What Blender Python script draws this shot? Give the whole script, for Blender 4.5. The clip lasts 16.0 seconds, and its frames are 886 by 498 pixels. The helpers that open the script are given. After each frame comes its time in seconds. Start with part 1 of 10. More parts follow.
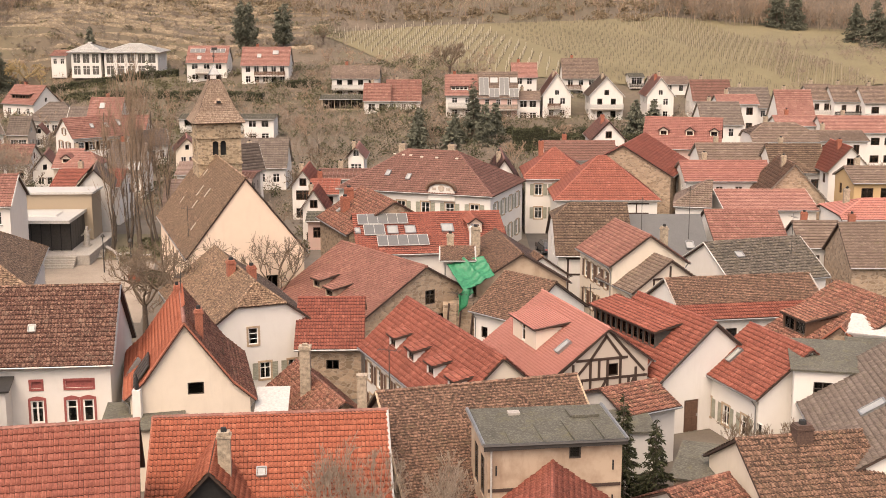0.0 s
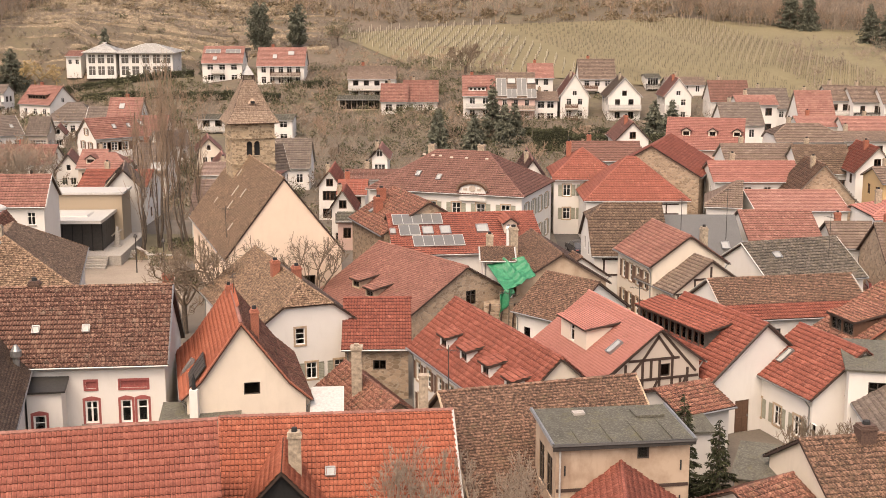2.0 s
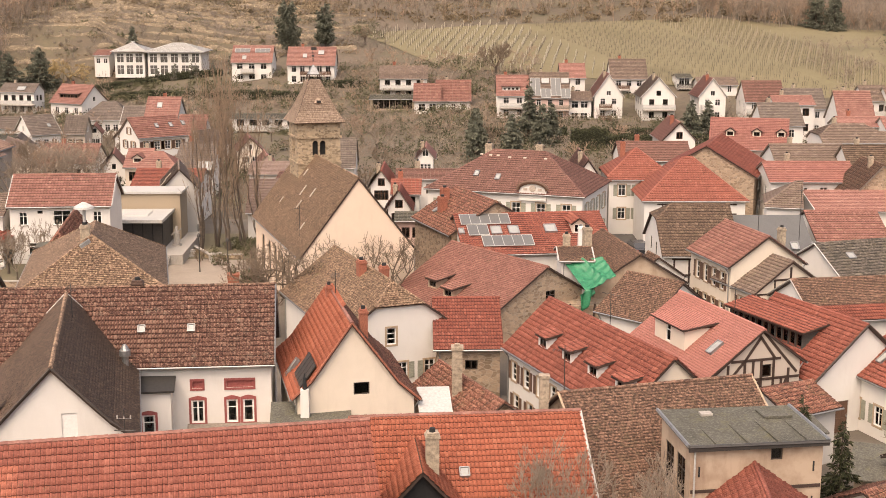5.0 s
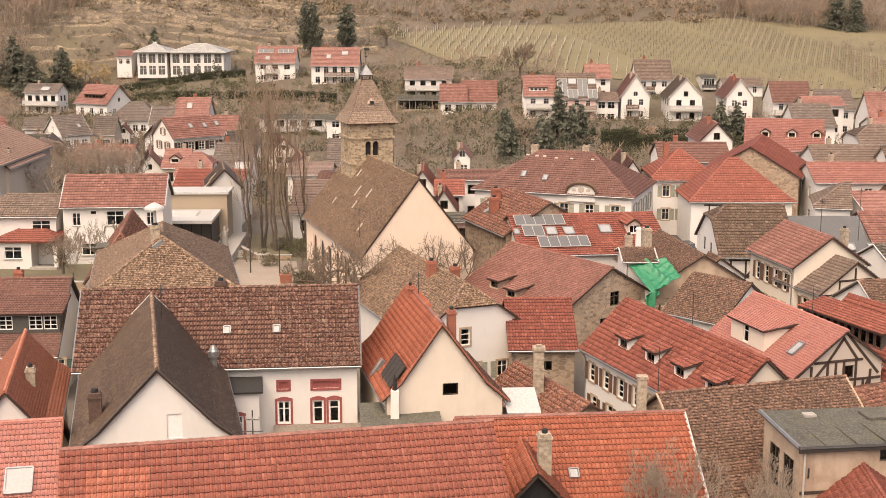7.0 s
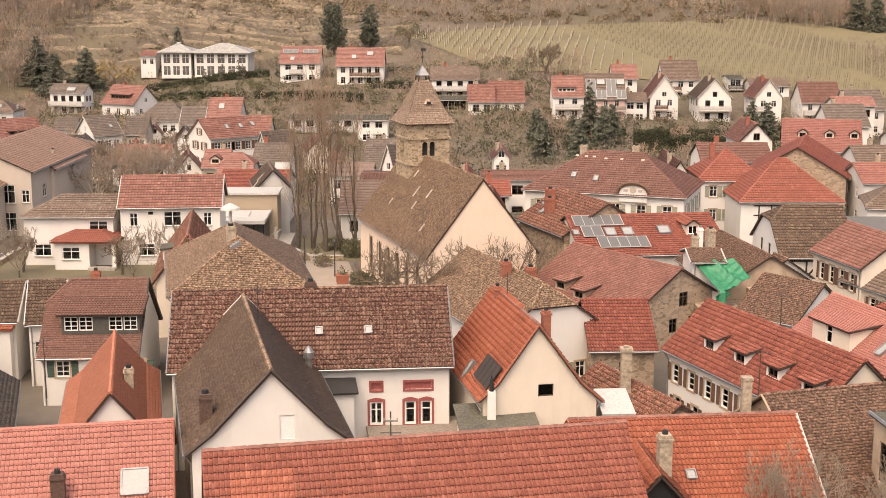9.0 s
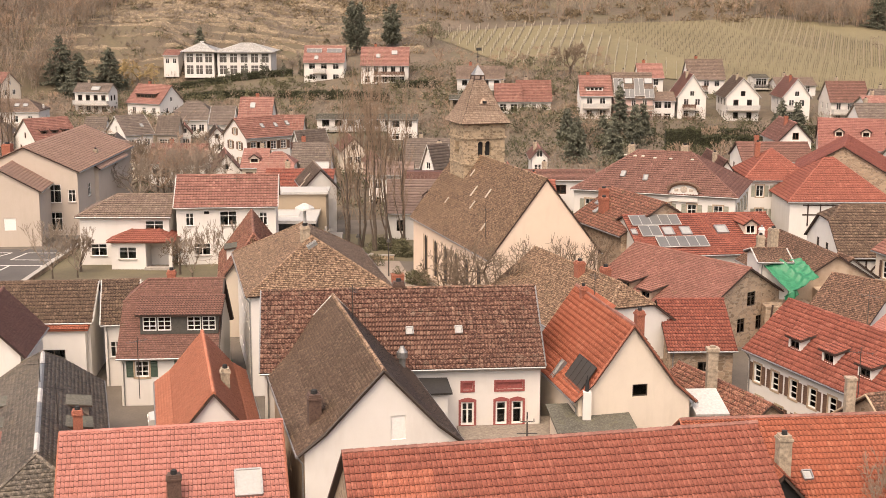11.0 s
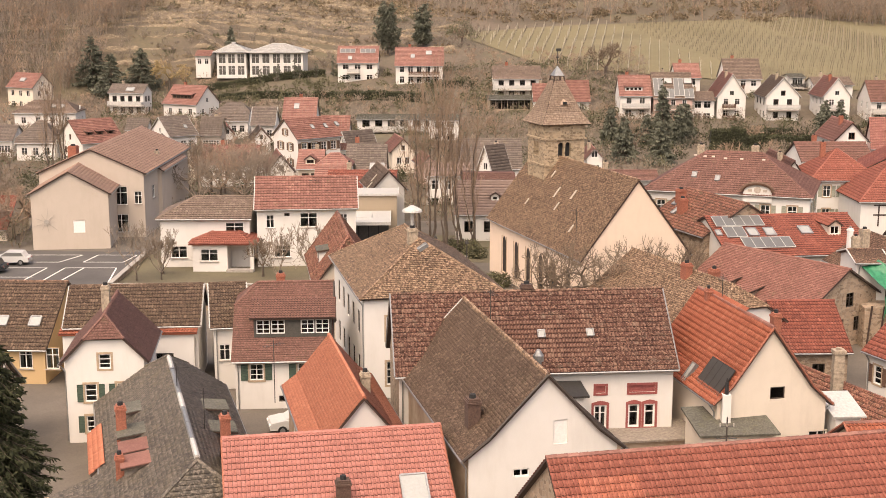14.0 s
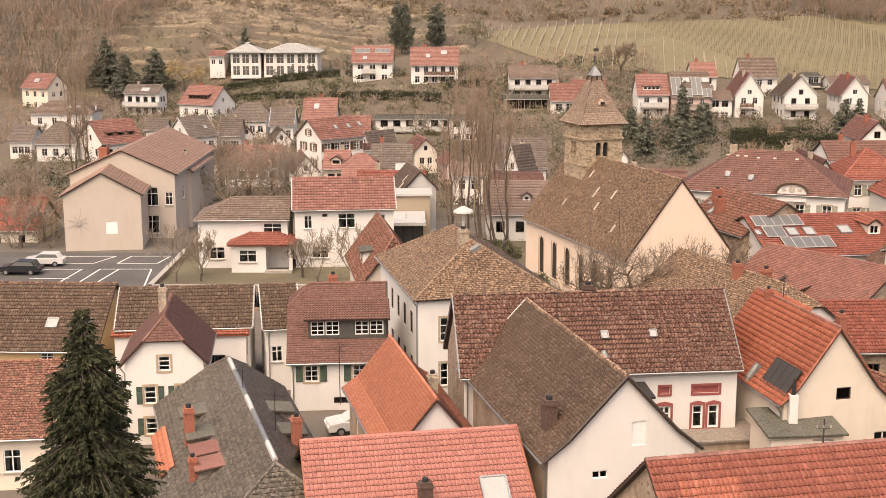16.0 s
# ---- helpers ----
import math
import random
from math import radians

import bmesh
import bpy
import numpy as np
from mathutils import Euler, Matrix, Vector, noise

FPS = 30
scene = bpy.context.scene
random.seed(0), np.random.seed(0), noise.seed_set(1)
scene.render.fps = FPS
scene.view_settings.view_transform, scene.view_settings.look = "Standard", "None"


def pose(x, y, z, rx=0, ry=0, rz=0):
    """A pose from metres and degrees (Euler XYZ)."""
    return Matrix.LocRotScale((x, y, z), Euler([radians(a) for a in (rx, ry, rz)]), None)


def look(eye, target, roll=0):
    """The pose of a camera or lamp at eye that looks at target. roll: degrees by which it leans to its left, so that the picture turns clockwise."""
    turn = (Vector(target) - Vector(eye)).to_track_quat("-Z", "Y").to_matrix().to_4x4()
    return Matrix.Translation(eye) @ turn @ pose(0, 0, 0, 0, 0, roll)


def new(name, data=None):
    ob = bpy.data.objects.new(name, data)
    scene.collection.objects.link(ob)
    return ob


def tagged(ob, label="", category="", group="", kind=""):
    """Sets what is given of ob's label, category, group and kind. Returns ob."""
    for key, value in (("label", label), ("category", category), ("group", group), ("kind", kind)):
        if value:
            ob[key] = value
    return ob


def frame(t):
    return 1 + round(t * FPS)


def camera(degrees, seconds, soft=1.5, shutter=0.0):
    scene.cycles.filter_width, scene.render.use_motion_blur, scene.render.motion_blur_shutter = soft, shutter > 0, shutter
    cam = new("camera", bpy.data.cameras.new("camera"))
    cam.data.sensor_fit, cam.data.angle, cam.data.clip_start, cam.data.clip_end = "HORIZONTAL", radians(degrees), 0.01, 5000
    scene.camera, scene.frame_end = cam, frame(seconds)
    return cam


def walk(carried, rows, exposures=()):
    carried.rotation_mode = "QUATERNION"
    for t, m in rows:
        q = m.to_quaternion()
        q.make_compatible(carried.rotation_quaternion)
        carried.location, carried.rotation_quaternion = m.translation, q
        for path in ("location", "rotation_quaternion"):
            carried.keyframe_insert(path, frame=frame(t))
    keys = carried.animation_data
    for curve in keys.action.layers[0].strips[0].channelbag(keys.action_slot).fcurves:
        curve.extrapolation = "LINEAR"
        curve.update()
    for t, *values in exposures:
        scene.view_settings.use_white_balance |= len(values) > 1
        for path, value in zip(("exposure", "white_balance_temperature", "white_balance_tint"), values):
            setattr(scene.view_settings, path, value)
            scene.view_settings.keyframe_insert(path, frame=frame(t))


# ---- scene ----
cam = camera(38.4, 16.0, soft=0.65)
METRES, EYE, TILT, LEAN, TURN = 38.0, 28.2, -11.31, 0.0, 0.0
ROWS = [
    (0.0, 0.0, 0.0000, 0.0, 0.000, 0.000, -0.0),
    (0.5, -0.0196, 0.0000, -0.0005, 0.005, 0.010, -0.01),
    (1.0, -0.0407, 0.0002, -0.0007, 0.024, 0.010, -0.01),
    (1.5, -0.0626, 0.0002, -0.0007, 0.034, 0.019, -0.01),
    (2.0, -0.0858, 0.0000, -0.001, 0.044, 0.034, -0.03),
    (2.5, -0.1099, 0.0002, -0.0014, 0.058, 0.034, -0.03),
    (3.0, -0.1357, 0.0002, -0.0015, 0.073, 0.034, -0.05),
    (3.5, -0.1628, 0.0012, -0.0015, 0.073, 0.024, -0.08),
    (4.0, -0.1917, 0.0014, -0.0008, 0.083, 0.015, -0.1),
    (6.5, -0.3567, 0.0047, -0.0003, 0.097, 0.029, -0.18),
    (7.0, -0.3919, 0.0045, -0.0007, 0.112, 0.044, -0.17),
    (7.5, -0.428, 0.0043, -0.0008, 0.121, 0.049, -0.18),
    (8.0, -0.465, 0.0045, -0.0007, 0.121, 0.049, -0.2),
    (8.5, -0.5023, 0.0045, -0.0003, 0.121, 0.044, -0.21),
    (9.0, -0.5391, 0.0047, 0.0001, 0.126, 0.049, -0.18),
    (11.5, -0.722, 0.0086, 0.0013, 0.107, 0.000, -0.17),
    (12.0, -0.7594, 0.0105, 0.0023, 0.092, -0.010, -0.13),
    (12.5, -0.7959, 0.0128, 0.0034, 0.097, -0.024, -0.13),
    (13.0, -0.8313, 0.0138, 0.0043, 0.092, -0.010, -0.1),
    (13.5, -0.8647, 0.0146, 0.005, 0.083, -0.019, -0.08),
    (14.0, -0.8967, 0.0150, 0.0057, 0.063, -0.015, -0.04),
    (14.5, -0.9262, 0.0157, 0.0068, 0.049, -0.010, 0.02),
    (15.0, -0.9528, 0.0167, 0.0075, 0.039, -0.015, 0.03),
    (15.5, -0.9774, 0.0177, 0.0077, 0.015, -0.024, 0.08),
    (16.0, -0.9998, 0.0189, 0.0086, -0.019, -0.044, 0.11),
]
walk(cam, [(t, pose(0, 0, EYE, TILT, LEAN, TURN) @ pose(METRES * x, METRES * y, METRES * z, 90 + pitch, roll, yaw)) for t, x, y, z, yaw, pitch, roll in ROWS], exposures=[(0.0, 0.77, 7450, 16), (16.0, 0.77, 7450, 16)])

# ---- world, sun, light ----
world = bpy.data.worlds.new("overcast_sky")
scene.world = world
world.use_nodes = True
wn = world.node_tree
sky = wn.nodes.new("ShaderNodeTexSky")
sky.sky_type = "NISHITA"
sky.sun_disc = False
sky.sun_elevation, sky.sun_rotation = radians(58), radians(205)
sky.air_density, sky.dust_density, sky.ozone_density = 1.0, 6.0, 0.6
wn.links.new(sky.outputs[0], wn.nodes["Background"].inputs[0])
wn.nodes["Background"].inputs[1].default_value = 0.15

sun = new("sun", bpy.data.lights.new("sun", "SUN"))
sun.data.energy, sun.data.angle, sun.data.color = 1.5, radians(95), (1.0, 0.93, 0.84)
SUN_FROM = Vector((-0.16, -0.5, 0.95))
sun.matrix_world = look(SUN_FROM * 100, (0, 0, 0))


# ---- materials ----
def nodes_of(name):
    m = bpy.data.materials.new(name)
    m.use_nodes = True
    return m, m.node_tree, m.node_tree.nodes["Principled BSDF"]


def ramp(nt, src, stops):
    r = nt.nodes.new("ShaderNodeValToRGB")
    while len(r.color_ramp.elements) < len(stops):
        r.color_ramp.elements.new(0.5)
    for e, (p, c) in zip(r.color_ramp.elements, stops):
        e.position, e.color = p, (*c, 1) if len(c) == 3 else c
    nt.links.new(src, r.inputs[0])
    return r.outputs[0]


def noise_node(nt, scale, detail=4.0, rough=0.6, coords="Object"):
    tc = nt.nodes.new("ShaderNodeTexCoord")
    n = nt.nodes.new("ShaderNodeTexNoise")
    n.inputs["Scale"].default_value, n.inputs["Detail"].default_value, n.inputs["Roughness"].default_value = scale, detail, rough
    nt.links.new(tc.outputs[coords], n.inputs["Vector"])
    return n.outputs["Fac"]


def mix(nt, fac, a, b, kind="MIX"):
    m = nt.nodes.new("ShaderNodeMix")
    m.data_type, m.blend_type = "RGBA", kind
    for s, v in ((0, fac), (6, a), (7, b)):
        if hasattr(v, "is_output"):
            nt.links.new(v, m.inputs[s])
        else:
            m.inputs[s].default_value = v if s == 0 else (*v, 1)
    return m.outputs[2]


def bump(nt, p, h, strength, dist=0.02):
    b = nt.nodes.new("ShaderNodeBump")
    b.inputs["Strength"].default_value, b.inputs["Distance"].default_value = strength, dist
    nt.links.new(h, b.inputs["Height"])
    nt.links.new(b.outputs[0], p.inputs["Normal"])


EDGE = {}


def streaks(nt, scale):
    """Noise drawn out downwards, as rain leaves it."""
    tc, mp, n = nt.nodes.new("ShaderNodeTexCoord"), nt.nodes.new("ShaderNodeMapping"), nt.nodes.new("ShaderNodeTexNoise")
    mp.inputs["Scale"].default_value = (1, 1, 0.22)
    n.inputs["Scale"].default_value, n.inputs["Detail"].default_value, n.inputs["Roughness"].default_value = scale, 5, 0.65
    nt.links.new(tc.outputs["Object"], mp.inputs[0])
    nt.links.new(mp.outputs[0], n.inputs["Vector"])
    return n.outputs[0]


def tile_mat(name, dark, mid, light, moss=0.0, moss_colour=(0.13, 0.115, 0.06), rough=0.75, stain=0.35, speck=0.45, speck_scale=9, rim=0.5):
    """Roof covering: every tile a little different, with stains, soot and moss over it."""
    m, nt, p = nodes_of(name)
    g = nt.nodes.new("ShaderNodeNewGeometry")
    oi = nt.nodes.new("ShaderNodeObjectInfo")
    add = nt.nodes.new("ShaderNodeMath")
    add.operation = "ADD"
    nt.links.new(g.outputs["Random Per Island"], add.inputs[0])
    nt.links.new(oi.outputs["Random"], add.inputs[1])
    fr = nt.nodes.new("ShaderNodeMath")
    fr.operation = "FRACT"
    nt.links.new(add.outputs[0], fr.inputs[0])
    c = ramp(nt, fr.outputs[0], [(0.0, dark), (0.45, mid), (0.8, mid), (1.0, light)])
    big = noise_node(nt, 0.45, 5, 0.65)
    c = mix(nt, ramp(nt, big, [(0.35, (0, 0, 0)), (0.7, (stain,) * 3)]), c, tuple(v * 0.45 for v in dark))
    run = streaks(nt, 1.5)
    c = mix(nt, ramp(nt, run, [(0.5, (0, 0, 0)), (0.72, (stain * 0.9,) * 3)]), c, tuple(v * 0.5 for v in dark))
    c = mix(nt, ramp(nt, run, [(0.28, (stain * 0.6,) * 3), (0.45, (0, 0, 0))]), c, tuple(min(1, v * 1.15) for v in light))
    fine = noise_node(nt, speck_scale, 5, 0.7)
    c = mix(nt, ramp(nt, fine, [(0.5, (0, 0, 0)), (0.64, (min(1, speck * 1.25),) * 3)]), c, tuple(min(1, v * 1.2 + 0.01) for v in light))
    c = mix(nt, ramp(nt, fine, [(0.36, (min(1, speck * 1.25),) * 3), (0.47, (0, 0, 0))]), c, tuple(v * 0.55 for v in dark))
    if moss:
        mo = noise_node(nt, 1.6, 8, 0.75)
        c = mix(nt, ramp(nt, mo, [(0.62 - 0.25 * moss, (0, 0, 0)), (0.72, (0.85,) * 3)]), c, moss_colour)
    nt.links.new(c, p.inputs["Base Color"])
    p.inputs["Roughness"].default_value = rough
    p.inputs["Specular IOR Level"].default_value = 0.3
    bump(nt, p, fine, 0.4, 0.01)
    # darker rim colour carries the shade line under each lap
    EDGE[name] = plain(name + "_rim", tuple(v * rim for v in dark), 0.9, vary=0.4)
    return m


def plaster(name, colour, dirt=0.25, dirt_colour=(0.35, 0.3, 0.24), grain=45):
    m, nt, p = nodes_of(name)
    big = noise_node(nt, 0.5, 6, 0.65)
    c = mix(nt, ramp(nt, big, [(0.42, (0, 0, 0)), (0.8, (dirt,) * 3)]), colour, dirt_colour)
    c = mix(nt, ramp(nt, streaks(nt, 1.1), [(0.52, (0, 0, 0)), (0.75, (0.1 + dirt * 0.5,) * 3)]), c, dirt_colour)
    fine = noise_node(nt, grain, 3, 0.6)
    c = mix(nt, 0.12, c, ramp(nt, fine, [(0.3, tuple(v * 0.7 for v in colour)), (0.7, colour)]))
    nt.links.new(c, p.inputs["Base Color"])
    p.inputs["Roughness"].default_value = 0.9
    p.inputs["Specular IOR Level"].default_value = 0.2
    bump(nt, p, fine, 0.25, 0.008)
    return m


def rubble(name, a, b, joint, scale=2.4):
    """Coursed rubble stone: cells of uneven colour with sunk mortar."""
    m, nt, p = nodes_of(name)
    tc = nt.nodes.new("ShaderNodeTexCoord")
    mp = nt.nodes.new("ShaderNodeMapping")
    mp.inputs["Scale"].default_value = (1, 1, 1.7)
    nt.links.new(tc.outputs["Object"], mp.inputs[0])
    outs = []
    for feat in ("F1", "DISTANCE_TO_EDGE"):
        v = nt.nodes.new("ShaderNodeTexVoronoi")
        v.feature = feat
        v.inputs["Scale"].default_value = scale
        nt.links.new(mp.outputs[0], v.inputs["Vector"])
        outs.append(v.outputs["Color" if feat == "F1" else "Distance"])
    sep = nt.nodes.new("ShaderNodeSeparateColor")
    nt.links.new(outs[0], sep.inputs[0])
    c = ramp(nt, sep.outputs[0], [(0.0, a), (0.5, b), (1.0, tuple(min(1, x * 1.35) for x in b))])
    edge = ramp(nt, outs[1], [(0.02, (0, 0, 0)), (0.07, (1, 1, 1))])
    c = mix(nt, edge, joint, c)
    fine = noise_node(nt, 14, 6, 0.7)
    c = mix(nt, ramp(nt, fine, [(0.4, (0, 0, 0)), (0.8, (0.5,) * 3)]), c, tuple(v * 0.6 for v in a))
    nt.links.new(c, p.inputs["Base Color"])
    p.inputs["Roughness"].default_value = 0.95
    bump(nt, p, edge, 0.6, 0.03)
    return m


def plain(name, colour, rough=0.6, metal=0.0, vary=0.25, scale=6.0):
    m, nt, p = nodes_of(name)
    n = noise_node(nt, scale, 5, 0.65)
    c = ramp(nt, n, [(0.3, tuple(v * (1 - vary) for v in colour)), (0.7, tuple(min(1, v * (1 + vary * 0.5)) for v in colour))])
    nt.links.new(c, p.inputs["Base Color"])
    p.inputs["Roughness"].default_value, p.inputs["Metallic"].default_value = rough, metal
    bump(nt, p, n, 0.12, 0.01)
    return m


def glass_mat(name):
    m = bpy.data.materials.new(name)
    m.use_nodes = True
    nt = m.node_tree
    nt.nodes.remove(nt.nodes["Principled BSDF"])
    fres = nt.nodes.new("ShaderNodeFresnel")
    fres.inputs[0].default_value = 1.5
    tr, gl, mx = nt.nodes.new("ShaderNodeBsdfTransparent"), nt.nodes.new("ShaderNodeBsdfGlossy"), nt.nodes.new("ShaderNodeMixShader")
    tr.inputs[0].default_value = (0.55, 0.58, 0.58, 1)
    gl.inputs["Roughness"].default_value = 0.03
    nt.links.new(fres.outputs[0], mx.inputs[0])
    nt.links.new(tr.outputs[0], mx.inputs[1])
    nt.links.new(gl.outputs[0], mx.inputs[2])
    nt.links.new(mx.outputs[0], nt.nodes["Material Output"].inputs[0])
    return m


ROOF = {
    "orange": tile_mat("roof_tile_orange", (0.275, 0.083, 0.047), (0.32, 0.096, 0.054), (0.38, 0.135, 0.08), stain=0.3, speck=0.35),
    "red": tile_mat("roof_tile_red", (0.17, 0.052, 0.036), (0.235, 0.07, 0.047), (0.32, 0.115, 0.079), stain=0.35, speck=0.4),
    "pink": tile_mat("roof_tile_salmon", (0.37, 0.152, 0.12), (0.405, 0.17, 0.136), (0.445, 0.198, 0.162), stain=0.2, speck=0.3, rim=0.5),
    "newred": tile_mat("roof_tile_new_red", (0.235, 0.077, 0.054), (0.27, 0.089, 0.061), (0.32, 0.118, 0.082), 0.05, stain=0.25, speck=0.3, rim=0.6),
    "oldred": tile_mat("roof_tile_old_red", (0.10, 0.048, 0.035), (0.2, 0.08, 0.055), (0.34, 0.17, 0.115), 0.35, stain=0.4, speck=0.7),
    "rust": tile_mat("roof_tile_rust", (0.192, 0.087, 0.068), (0.25, 0.116, 0.09), (0.322, 0.163, 0.127), 0.15, stain=0.3, speck=0.20),
    "cleanorange": tile_mat("roof_tile_clean_orange", (0.35, 0.122, 0.07), (0.41, 0.148, 0.085), (0.47, 0.19, 0.115), stain=0.15, speck=0.3, rim=0.65),
    # red for far roofs, paler and duller: distance haze put into the colour
    "farred": tile_mat("roof_tile_hazed_red", (0.252, 0.118, 0.094), (0.298, 0.146, 0.118), (0.36, 0.194, 0.158), 0.1, stain=0.3, speck=0.20, rim=0.7),
    # lighter, greyer brown than the dark brown tile
    "fardark": tile_mat("roof_tile_dull_brown", (0.128, 0.1, 0.083), (0.16, 0.126, 0.105), (0.215, 0.174, 0.147), 0.15, stain=0.3, speck=0.25, rim=0.7),
    "oldtan": tile_mat("roof_tile_old_tan", (0.105, 0.065, 0.042), (0.188, 0.117, 0.075), (0.35, 0.236, 0.155), 0.35, (0.17, 0.128, 0.08), stain=0.22, speck=0.85, speck_scale=6),
    "fawn": tile_mat("roof_tile_fawn", (0.195, 0.136, 0.112), (0.218, 0.154, 0.128), (0.255, 0.186, 0.155), 0.05, stain=0.2, speck=0.15, rim=0.8),
    "softred": tile_mat("roof_tile_soft_red", (0.24, 0.1, 0.08), (0.282, 0.119, 0.095), (0.335, 0.152, 0.122), 0.05, stain=0.25, speck=0.25, rim=0.7),
    "spire": tile_mat("roof_tile_pale_tan", (0.27, 0.19, 0.138), (0.35, 0.252, 0.186), (0.46, 0.35, 0.265), 0.1, (0.25, 0.195, 0.13), stain=0.2, speck=0.5, speck_scale=6, rim=1.0),
    "freshred": tile_mat("roof_tile_replaced_red", (0.29, 0.096, 0.063), (0.35, 0.118, 0.073), (0.42, 0.16, 0.105), stain=0.2, speck=0.4, rim=0.7),
    "dusty": tile_mat("roof_tile_dusty_brown", (0.31, 0.195, 0.145), (0.36, 0.23, 0.172), (0.42, 0.275, 0.21), 0.1, stain=0.2, speck=0.15),
    "brown": tile_mat("roof_tile_mossy_brown", (0.075, 0.045, 0.031), (0.135, 0.078, 0.052), (0.25, 0.145, 0.1), 0.35, (0.135, 0.1, 0.06), stain=0.25, speck=0.85, speck_scale=7),
    "maroon": tile_mat("roof_tile_maroon", (0.085, 0.04, 0.029), (0.132, 0.06, 0.043), (0.24, 0.14, 0.1), 0.25, (0.22, 0.17, 0.13), stain=0.3, speck=0.8, speck_scale=7),
    "darkbrown": tile_mat("roof_tile_dark_brown", (0.07, 0.044, 0.03), (0.104, 0.066, 0.045), (0.2, 0.138, 0.095), 0.3, (0.12, 0.092, 0.055), stain=0.3, speck=0.6),
    "choc": tile_mat("roof_tile_chocolate", (0.14, 0.07, 0.053), (0.175, 0.086, 0.066), (0.22, 0.115, 0.09), 0.1, stain=0.3, speck=0.4),
    "slate": tile_mat("roof_slate_grey", (0.058, 0.05, 0.041), (0.1, 0.085, 0.068), (0.18, 0.15, 0.12), 0.45, (0.16, 0.13, 0.085), stain=0.4, rough=0.6, speck=0.75, speck_scale=6),
    "hallred": tile_mat("roof_tile_dark_red", (0.135, 0.066, 0.052), (0.17, 0.083, 0.065), (0.225, 0.118, 0.093), 0.1, stain=0.25, speck=0.5),
    "grey": tile_mat("roof_tile_grey_brown", (0.138, 0.097, 0.075), (0.174, 0.124, 0.096), (0.238, 0.178, 0.142), 0.25, stain=0.3, speck=0.25),
    "felt": tile_mat("roof_felt_grey_green", (0.085, 0.08, 0.062), (0.112, 0.105, 0.083), (0.15, 0.142, 0.115), 0.35, stain=0.55, speck=0.5),
    "seam": tile_mat("roof_sheet_dark_grey", (0.1, 0.098, 0.094), (0.115, 0.112, 0.107), (0.13, 0.127, 0.12), stain=0.2, rough=0.5, speck=0.15),
    "palefelt": tile_mat("roof_pale_sheet", (0.38, 0.37, 0.35), (0.43, 0.42, 0.395), (0.48, 0.47, 0.44), stain=0.1, speck=0.1),
}
WALL = {
    "white": plaster("plaster_white", (0.69, 0.66, 0.615), 0.13),
    "cream": plaster("plaster_cream", (0.69, 0.605, 0.5), 0.2),
    "peach": plaster("plaster_peach", (0.73, 0.585, 0.46), 0.15),
    "beige": plaster("plaster_beige", (0.49, 0.42, 0.355), 0.25),
    "dirty": plaster("plaster_weathered", (0.45, 0.35, 0.26), 1.0, (0.19, 0.115, 0.075)),
    "ochre": plaster("plaster_ochre", (0.55, 0.38, 0.2), 0.2),
    "taupe": plaster("plaster_taupe", (0.36, 0.29, 0.21), 0.12),
    "grey": plaster("plaster_grey", (0.55, 0.53, 0.5), 0.2),
    "pinkwall": plaster("plaster_pink", (0.6, 0.42, 0.36), 0.2),
    "stone": rubble("rubble_stone", (0.21, 0.15, 0.10), (0.34, 0.25, 0.175), (0.38, 0.31, 0.24)),
    "sand": rubble("sandstone_blocks", (0.19, 0.14, 0.09), (0.37, 0.28, 0.185), (0.44, 0.36, 0.26), 3.0),
}
